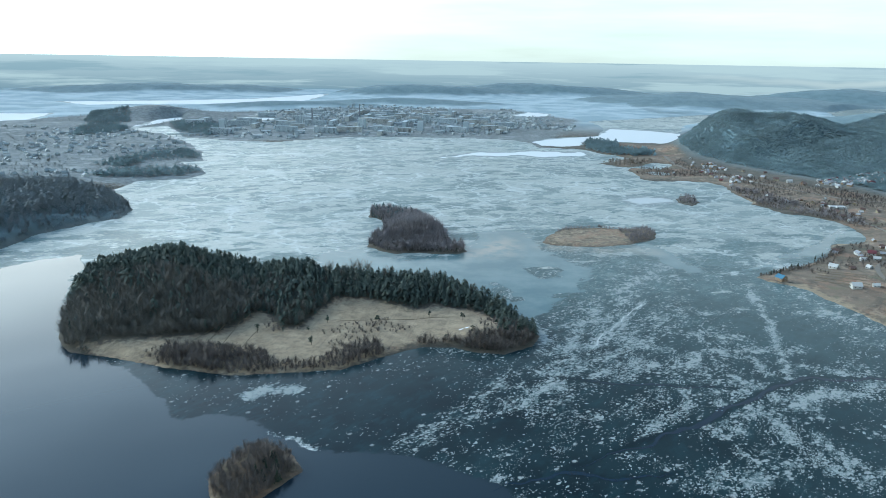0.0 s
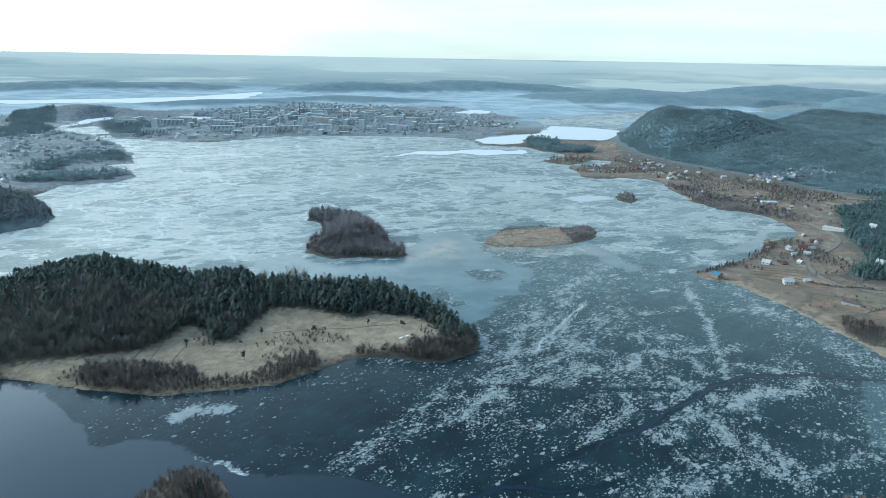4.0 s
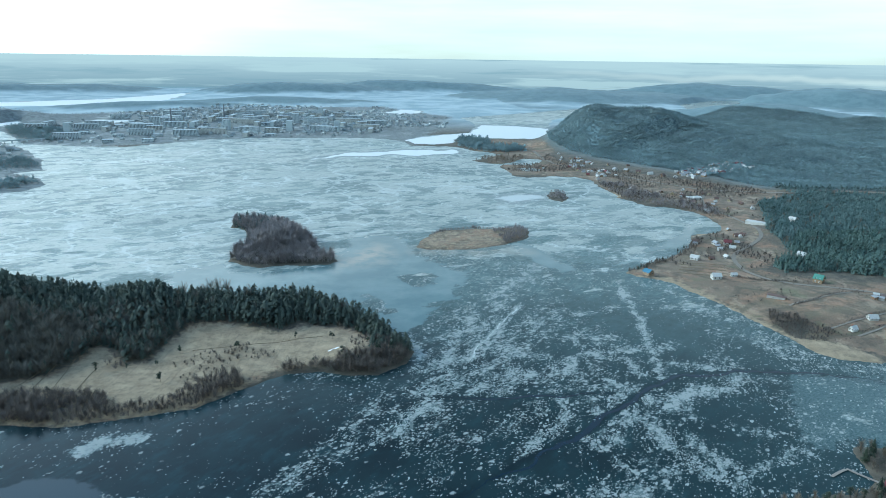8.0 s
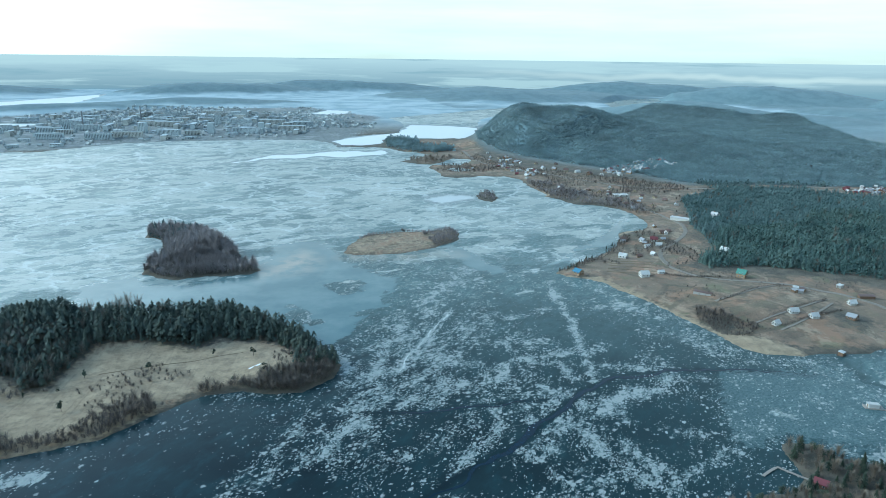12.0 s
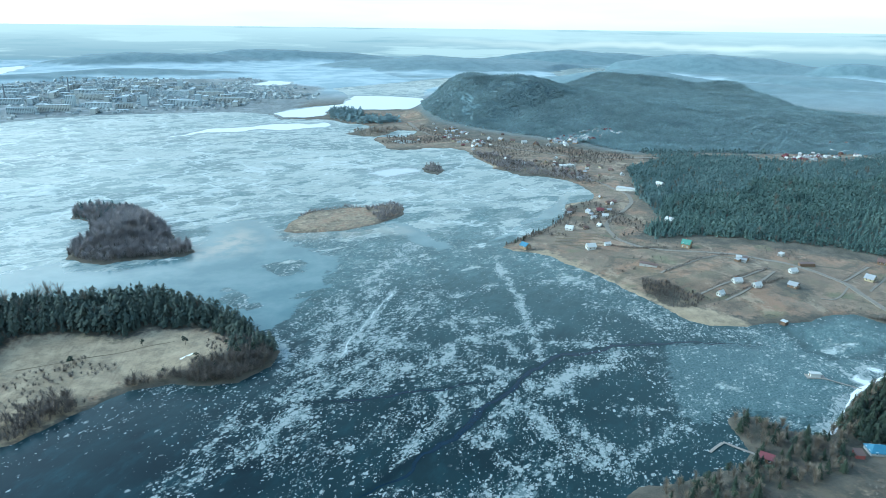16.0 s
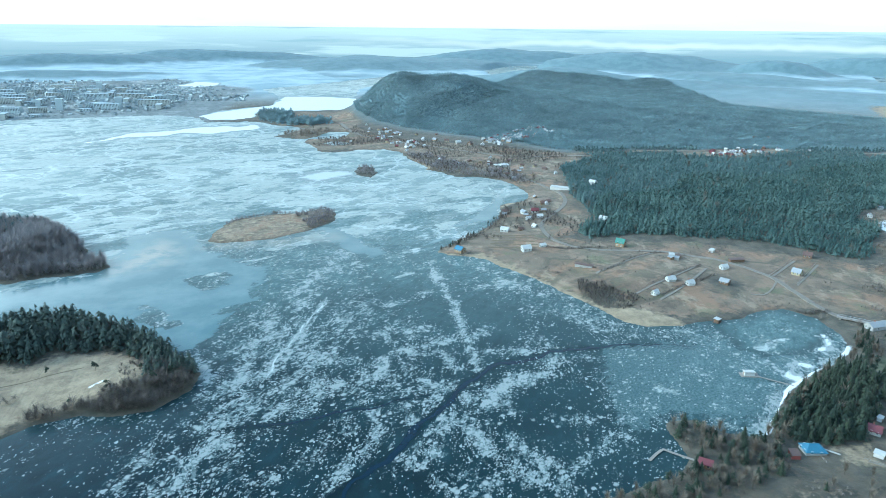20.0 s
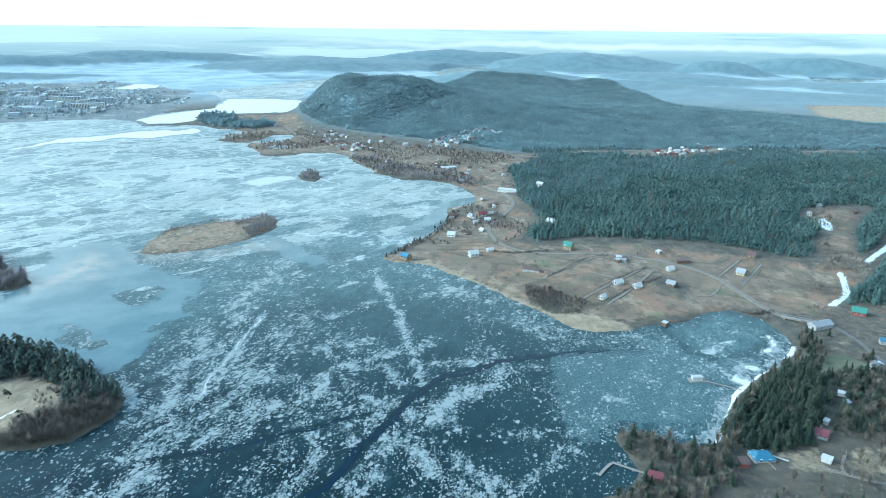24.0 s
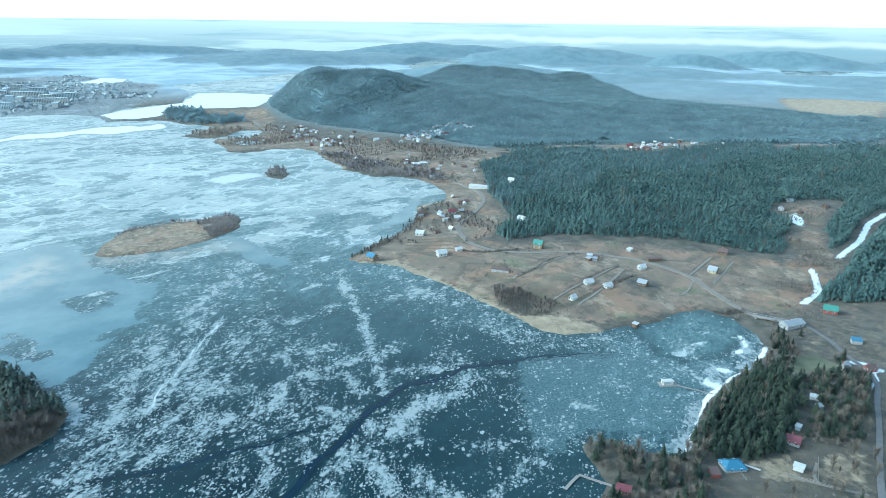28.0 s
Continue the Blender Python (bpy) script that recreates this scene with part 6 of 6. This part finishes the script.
plant(BARES, scatter([(300, 206), (330, 196), (372, 196), (392, 200), (365, 175), (330, 160), (260, 170)], 12, 341), 342, 0.4, 0.9)
plant(SPRUCES, scatter([(300, 206), (330, 196), (372, 196), (392, 200), (365, 175), (330, 160), (260, 170)], 24, 343), 344, 0.3, 0.6)
wood("shore_thicket", scatter([(300, 206), (330, 196), (372, 196), (392, 200), (365, 175), (330, 160), (260, 170)], 5, 345, lambda x, y: vnoise(x, y, 16, 98) > 0.1), BARE_MID, 2.2, M_BARE_WOOD, "low brown bushes on the dry grass", 346, 1.8)
wood("shore_thicket", scatter(STREAM_MEADOW, 4.6, 347, lambda x, y: vnoise(x, y, 22, 99) > -0.2), BARE_MID, 3.5, M_BARE_WOOD, "brown willow bushes along the stream", 348, 1.7)
wood("shore_thicket", scatter(FIELDS, 6, 349, lambda x, y: vnoise(x, y, 26, 100) > 0.3), BARE_MID, 1.8, M_THICKET, "low brown bushes on the field", 350, 1.8)
plant(SPRUCES, scatter([(455, 330), (480, 318), (500, 280), (470, 268), (455, 280)], 13, 313), 314, 0.3, 0.6)


def pine(seed, tall):
    """A round-headed pine: bare tapered trunk, limbs and a lumpy crown."""
    r = np.random.RandomState(seed)
    top = empty("pine")
    bm = bmesh.new()
    bmesh.ops.create_cone(bm, segments=6, radius1=0.022 * tall, radius2=0.006 * tall, depth=tall * 0.9, cap_ends=True, matrix=Matrix.Translation((0, 0, tall * 0.45 - 0.3)))
    part("trunk", bm, M_BARK, top)
    vs, fs, base = [], [], 0
    for _ in range(9):
        a, z, d = r.uniform(0, 6.283), r.uniform(0.28, 0.86), r.uniform(0.05, 0.2)
        v, f = crown(14, r, 0.5, 0.95, 0.34)
        k = tall * r.uniform(0.2, 0.34)
        vs.append(v * np.array((k, k, k * 0.8)) + np.array((math.cos(a) * d * tall, math.sin(a) * d * tall, z * tall - k * 0.3)))
        fs.append(f + base)
        base += len(v)
    ob = new("crown", fast_mesh("crown", np.concatenate(vs), np.concatenate(fs), M_SPRUCE))
    ob.parent = top
    return tagged(top, "round-headed dark green pine", "tree", group="single pines")


PINES = [pine(240 + k, 7.5) for k in range(3)]
PINE_SPOTS = np.array([(-128, 433), (-146, 430), (-110, 436), (6, 457), (25, 470), (-166, 405), (-60, 452), (-20, 466), (-98, 452), (30, 440), (36, 424), (22, 416), (12, 424), (46, 430), (40, 446), (-8, 422)], float)
plant(PINES, (PINE_SPOTS[:, 0], PINE_SPOTS[:, 1], ground_z(PINE_SPOTS[:, 0], PINE_SPOTS[:, 1])), 371, 0.5, 1.0)
plant(PINES, scatter(TIP, 10, 373), 374, 0.6, 1.1)
plant(PINES, scatter(SPRUCE_GROVE, 9, 375), 376, 0.8, 1.5)
plant(PINES, scatter(GARDENS, 8, 377), 378, 0.7, 1.3)
plant(PINES, scatter(PLOTS, 9.5, 379, lambda x, y: vnoise(x, y, 18, 68) > -0.2), 380, 0.6, 1.2)
for t, (x, y) in zip(PINES, ((-103, 410), (300, 232), (392, 246))):
    at(t, x, y)
for line in ([(-201, 377), (-190, 408), (-173, 446)], [(-182, 384), (-178, 408), (-172, 441)], [(-168, 387), (-165, 419), (-163, 447)], [(-155, 371), (-151, 409), (-147, 435)], [(-90, 455), (-40, 460), (0, 466)]):
    ribbon("furrow", line, 0.6, M_FURROW, "old dark drainage furrow in the dry meadow", "furrow", 0.12)
for line in [[(366, 604), (384, 592), (401, 578)], [(361, 597), (379, 584), (397, 570)], [(355, 588), (374, 575), (391, 562)], [(349, 580), (369, 566), (385, 553)], [(343, 572), (363, 558), (380, 545)]]:
    ribbon("garden_bed", line, 2.2, M_FURROW, "long dark strip of dug garden soil", "garden bed", 0.15)
for n, line in enumerate([[(390, 418), (440, 432), (480, 440)], [(402, 405), (436, 412), (471, 418)], [(386, 463), (433, 476), (465, 483)], [(467, 354), (476, 337), (494, 330)], [(387, 543), (406, 526), (432, 517)]]):
    verge = [(x + 1.6, y + 1.6) for x, y in line] + [(x - 1.6, y - 1.6) for x, y in line[::-1]]
    wood("hedge", scatter(verge, 1.6, 383 + n), BARE_MID, 1.9, M_THICKET, "low brown hedge between the dry plots", 391 + n, 1.7)
for k, t in enumerate(SPRUCES):
    at(t, 340 + 14 * k, 234 + 5 * k, 40 * k)
SPIT = np.array([(312, 592), (318, 599), (322, 595), (331, 606), (345, 618), (350, 615), (301, 590), (388, 652), (402, 664)], float)
plant(SPRUCES, (SPIT[:, 0], SPIT[:, 1], ground_z(SPIT[:, 0], SPIT[:, 1])), 381, 0.28, 0.52)
for k, t in enumerate(BARES):
    at(t, 360 + 6 * k, 190 - 7 * (k % 3), 50 * k)

# ---------------------------------------------------------------- thickets and far woods
wood("shore_thicket", scatter([(350, 440), (345, 410), (365, 395), (385, 410), (375, 440), (360, 460)], 2.6, 321), BARE_MID, 3.5, M_THICKET, "brown leafless willow thicket by the reeds", 322, 1.6)
wood("shore_thicket", scatter([(292, 585), (330, 606), (400, 660), (420, 680), (440, 700), (430, 672), (360, 612), (320, 590)], 3.2, 323), BARE_MID, 4.5, M_THICKET, "brown leafless trees along the village shore", 324, 1.4)
wood("shore_thicket", scatter([(516, 834), (480, 880), (455, 930), (465, 1010), (475, 1080), (500, 1060), (510, 950), (540, 880), (550, 830), (530, 800)], 6.5, 325, lambda x, y: vnoise(x, y, 40, 67) > -0.35), BARE_FAR, 6, M_ISLAND_TWIGS, "brown leafless wood along the far bay shore", 326, 1.4)
wood("shore_thicket", scatter(BUSH_ISLET, 6.5, 327), BARE_FAR, 6, M_ISLAND_TWIGS, "bare bushes on the tiny islet", 328, 1.4)
wood("shore_thicket", scatter(GRASS_ISLAND, 2.7, 329, lambda x, y: (inside(GRASS_ISLAND, x, y) < 7 + 18 * (x > 208)) & (vnoise(x, y, 25, 90) + (x > 208) > -0.15)), BARE_MID, 4.5, M_ISLAND_TWIGS, "brown bushes round the reed island's rim", 330, 1.5)
wood("point_wood", scatter([(345, 1570), (375, 1500), (420, 1450), (480, 1480), (480, 1530), (420, 1560), (440, 1680), (400, 1740), (360, 1680)], 8, 331), SPRUCE_FAR, 13, M_HAZED_HILL_WOOD, "dark wood on the point below the bright bay", 332, 1.6)
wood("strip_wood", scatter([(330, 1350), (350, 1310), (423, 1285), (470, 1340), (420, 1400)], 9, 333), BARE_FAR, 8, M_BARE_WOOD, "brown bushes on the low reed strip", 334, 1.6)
wood("town_trees", scatter(TOWN_AREA, 15, 335, lambda x, y: vnoise(x, y, 90, 92) > -0.25), TOWN_BUSH, 4.5, M_HAZED_TOWN_TWIGS, "hazy trees between the town houses", 336, 1.5)
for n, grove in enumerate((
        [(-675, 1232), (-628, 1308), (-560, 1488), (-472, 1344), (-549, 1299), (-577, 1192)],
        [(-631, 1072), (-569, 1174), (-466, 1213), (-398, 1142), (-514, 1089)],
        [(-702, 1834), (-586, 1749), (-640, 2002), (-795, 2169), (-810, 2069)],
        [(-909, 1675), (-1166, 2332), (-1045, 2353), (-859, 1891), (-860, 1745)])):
    wood("suburb_wood", scatter(grove, 9, 337 + n, lambda x, y: vnoise(x, y, 60, 93) > -0.5), SPRUCE_FAR, 9, M_HAZED_HILL_WOOD, "dark trees on the suburb's lake shore", 357 + n, 1.9)
wood("village_trees", scatter(SHORE_VILLAGE, 6.5, 341, lambda x, y: vnoise(x, y, 45, 94) > 0.0), BARE_FAR, 4.5, M_THICKET, "leafless garden trees in the shore village", 342, 1.4)

# ---------------------------------------------------------------- jetties and boats
def jetty(line, width, label):
    """Planks on posts along a line over the ice."""
    top = empty("jetty")
    p = bend(line, 0.9)
    d = np.gradient(p, axis=0)
    me = None
    for i in range(len(p)):
        a = math.degrees(math.atan2(d[i][1], d[i][0]))
        if me is None:
            bm = bmesh.new()
            box(bm, -0.42, -width / 2, 0.45, 0.42, width / 2, 0.55)
            ob = part("plank", bm, M_PLANK, top)
            me = ob.data
        else:
            ob = new("plank", me)
            ob.parent = top
        ob.matrix_world = pose(p[i][0], p[i][1], 0, 0, 0, a)
        if i % 4 == 0:
            bm = bmesh.new()
            box(bm, -0.1, -0.1, -1.0, 0.1, 0.1, 0.45)
            post = part("post", bm, M_BARK, top)
            post.matrix_world = pose(p[i][0], p[i][1], 0, 0, 0, a)
    return tagged(top, label, "jetty")


jetty([(266, 237), (262, 244), (258, 252)], 1.6, "weathered plank jetty reaching from the boathouse")
jetty([(257, 251), (252, 249.5), (246, 247)], 1.6, "jetty arm of grey planks frozen in the ice")
jetty([(365, 284), (370, 275), (376, 265)], 1.2, "long narrow gangway from the shore to the floating hut")


def floating_hut():
    top = empty("floating_hut")
    bm = bmesh.new()
    box(bm, -5.5, -2.6, -0.15, 5.5, 2.6, 0.5)
    part("deck", bm, M_PLANK, top)
    bm = bmesh.new()
    box(bm, -2.5, -1.7, 0.5, 3.5, 1.7, 2.6)
    part("wall", bm, WALLS["white"], top)
    bm = bmesh.new()
    slab(bm, (-2.9, -2.0, 2.6), (3.9, -2.0, 2.6), (3.9, 2.0, 2.9), (-2.9, 2.0, 2.9), 0.15)
    part("roof", bm, ROOFS["white"], top)
    bm = bmesh.new()
    box(bm, 3.44, -0.45, 0.55, 3.56, 0.45, 2.35)
    part("door", bm, WALLS["brown"], top)
    for x in (-1.2, 1.6):
        bm = bmesh.new()
        box(bm, x - 0.5, -1.78, 1.2, x + 0.5, -1.6, 2.1)
        part("window", bm, M_PANE, top)
    for x in (-5.3, 5.3):
        for y in (-2.4, 2.4):
            bm = bmesh.new()
            box(bm, x - 0.06, y - 0.06, 0.5, x + 0.06, y + 0.06, 1.5)
            part("post", bm, M_PLANK, top)
    return tagged(top, "white hut on a floating plank deck in the ice", "floating hut")


at(floating_hut(), 362, 288, 152, 0.0)


def boat(l, w, hull, label):
    top = empty("boat")
    v, f = [], []
    n = 9
    for i in range(n):
        t = i / (n - 1)
        b = w / 2 * math.sin(math.pi * min(1, 0.22 + t * 0.78)) ** 0.6
        x = (t - 0.5) * l * -1
        for y, z in ((-b, 0.75 + 0.15 * (1 - t)), (-b * 0.7, 0.1), (b * 0.7, 0.1), (b, 0.75 + 0.15 * (1 - t))):
            v.append((x, y, z))
    for i in range(n - 1):
        for k in range(3):
            f.append((4 * i + k, 4 * i + k + 1, 4 * i + k + 5, 4 * i + k + 4))
    f.append((0, 1, 2, 3))
    ob = new("hull", fast_mesh("hull", np.array(v), np.array(f), hull))
    ob.parent = top
    for x in (-l * 0.2, l * 0.15):
        bm = bmesh.new()
        box(bm, x - 0.15, -w * 0.4, 0.5, x + 0.15, w * 0.4, 0.56)
        part("bench", bm, M_PLANK, top)
    return tagged(top, label, "boat")


at(boat(5, 1.7, WALLS["white"], "white rowing boat drawn up on the ice edge"), 295, 252, 70, 0.05)
at(boat(4.5, 1.6, WALLS["white"], "white boat lying on the grass"), 410, 226, 20)
at(boat(4.5, 1.6, WALLS["grey"], "grey boat lying among bare trees"), 417, 227, 10)
at(boat(4.5, 1.6, WALLS["white"], "white boat beside the road"), 425, 213, 60)
at(shed("shed", 2.2, 3.0, 1.9, "white", "white", "small white hut behind the red-roofed cottage"), 369, 222, 40)
at(boat(4.2, 1.5, WALLS["white"], "white boat stored under bare garden trees"), 398, 231, 35)


def raft_hut():
    top = empty("raft_hut")
    bm = bmesh.new()
    box(bm, -3, -2.2, -0.1, 3, 2.2, 0.5)
    part("deck", bm, M_BARK, top)
    bm = bmesh.new()
    box(bm, -2, -1.6, 0.5, 2, 1.6, 2.5)
    part("wall", bm, WALLS["brown"], top)
    bm = bmesh.new()
    slab(bm, (-2.4, -2, 2.5), (2.4, -2, 2.5), (2.4, 2, 2.9), (-2.4, 2, 2.9), 0.2)
    part("roof", bm, ROOFS["white"], top)
    return tagged(top, "dark bathing hut with a white roof on a raft", "hut")


at(raft_hut(), 407, 355, 20, 0.0)


def footbridge():
    top = empty("bridge")
    bm = bmesh.new()
    box(bm, -11, -2.2, 1.0, 11, 2.2, 1.5)
    part("deck", bm, M_PLANK, top)
    for y in (-2.1, 2.1):
        bm = bmesh.new()
        box(bm, -11, y - 0.06, 2.35, 11, y + 0.06, 2.5)
        part("rail", bm, M_METAL, top)
        for k in range(9):
            bm = bmesh.new()
            box(bm, -10.8 + k * 2.7 - 0.06, y - 0.06, 1.5, -10.8 + k * 2.7 + 0.06, y + 0.06, 2.35)
            part("post", bm, M_METAL, top)
    for x in (-9, 9):
        bm = bmesh.new()
        box(bm, x - 0.6, -2, -1.5, x + 0.6, 2, 1.0)
        part("pier", bm, M_PLANK, top)
    return tagged(top, "low timber road bridge over the stream mouth", "bridge")


at(footbridge(), 495, 311, -62)


def town_bridge():
    top = empty("bridge")
    bm = bmesh.new()
    box(bm, -45, -4, 5.0, 45, 4, 6.2)
    part("deck", bm, M_PANEL, top)
    for k in range(6):
        bm = bmesh.new()
        box(bm, -37.5 + k * 15 - 1.2, -3, -3, -37.5 + k * 15 + 1.2, 3, 5)
        part("pier", bm, M_PANEL, top)
    for y in (-3.9, 3.9):
        bm = bmesh.new()
        box(bm, -45, y - 0.1, 6.2, 45, y + 0.1, 7.3)
        part("rail", bm, M_PANEL, top)
    return tagged(top, "long pale concrete bridge on piers at the town", "bridge")


at(town_bridge(), -650, 1742, 30, 0.0)



def stack():
    """A tall round works chimney with a rim and a wide foot."""
    top = empty("chimney_stack")
    for name, r0, r1, z0, z1 in (("foot", 3.4, 3.0, -1, 3), ("shaft", 2.6, 1.5, 3, 44), ("rim", 1.8, 1.8, 44, 45.2)):
        bm = bmesh.new()
        bmesh.ops.create_cone(bm, segments=14, radius1=r0, radius2=r1, depth=z1 - z0, cap_ends=True, matrix=Matrix.Translation((0, 0, (z0 + z1) / 2)))
        part(name, bm, M_BRICK_FAR, top)
    return tagged(top, "tall dark brick works chimney in the town", "chimney")


M_BRICK_FAR = plain("chimney_stack_brick", (0.20, 0.22, 0.24), 0.85, 0.2, 0.3)
at(stack(), -392, 2130)
at(stack(), -268, 2352)


def fence(line, label, gap=2.4, high=1.1):
    """Timber fence: posts and two rails from post to post."""
    top = empty("fence")
    p = bend(line, gap)
    z = ground_z(p[:, 0], p[:, 1])
    post = None
    for i in range(len(p)):
        if post is None:
            bm = bmesh.new()
            box(bm, -0.07, -0.07, -0.4, 0.07, 0.07, high)
            post = part("post", bm, M_PLANK, top)
            ob = post
        else:
            ob = new("post", post.data)
            ob.parent = top
        ob.matrix_world = pose(p[i][0], p[i][1], z[i])
    for h in (0.45, 0.95):
        for i in range(len(p) - 1):
            a, b = Vector((*p[i], z[i] + h)), Vector((*p[i + 1], z[i + 1] + h))
            bm = bmesh.new()
            box(bm, 0, -0.03, -0.06, (b - a).length, 0.03, 0.06)
            ob = part("rail", bm, M_PLANK, top)
            ob.matrix_world = Matrix.Translation(a) @ (b - a).to_track_quat("X", "Z").to_matrix().to_4x4()
    return tagged(top, label, "fence")


for line in ([(338, 200), (343, 188), (357, 171)], [(345, 188), (362, 198)], [(512, 398), (562, 415)], [(518, 376), (573, 400)], [(330, 230), (318, 205)], [(455, 470), (480, 470), (482, 455)]):
    fence(line, "weathered timber fence round a grassy plot")

# ---------------------------------------------------------------- broken ice flakes
def flakes():
    r = np.random.RandomState(401)
    n = 260000
    b, d = np.radians(r.uniform(-28, 62, n)), np.sqrt(r.uniform(235 ** 2, 520 ** 2, n))
    x, y = d * np.sin(b), d * np.cos(b)
    c = ice_cover(x, y)
    gaps = np.clip(0.8 + 2.4 * rough_noise(x * 1.3, y, 13, 110), 0, 2)
    ok = (r.rand(n) < c["snow"] * 0.34 * gaps * (1 - 0.8 * np.clip(c["slush"], 0, 1))) & (c["open"] < 0.3) & (c["thin"] < 0.3) & (land_depth(x, y) < -1)
    x, y = x[ok], y[ok]
    n = len(x)
    k = 6
    a = np.sort(r.uniform(0, 6.283, (n, k)), axis=1)
    size = r.uniform(0.18, 0.5, (n, 1)) * np.where(r.rand(n, 1) < 0.08, 2.2, 1.0)
    px, py = np.cos(a) * size * r.uniform(1.0, 2.2, (n, k)), np.sin(a) * size * r.uniform(0.6, 1.0, (n, k))
    t = r.normal(0.8, 0.4, (n, 1))
    qx, qy = px * np.cos(t) - py * np.sin(t) + x[:, None], px * np.sin(t) + py * np.cos(t) + y[:, None]
    up = r.uniform(0.06, 0.16, (n, 1)) * np.ones((1, k))
    v = np.concatenate([np.stack([qx, qy, up], -1), np.stack([qx, qy, up * 0 - 0.05], -1)], 1).reshape(-1, 3)
    o = (np.arange(n) * 2 * k)[:, None, None]
    f = [(0, i, i + 1) for i in range(1, k - 1)]
    for i in range(k):
        j = (i + 1) % k
        f += [(i, i + k, j + k), (i, j + k, j)]
    return fast_mesh("ice_flakes", v, (np.array(f)[None] + o).reshape(-1, 3), M_FLAKE), n


flake_mesh, flake_count = flakes()
tagged(new("ice_flakes", flake_mesh), "small white broken flakes lying on dark lake ice", "ice", kind="stuff")
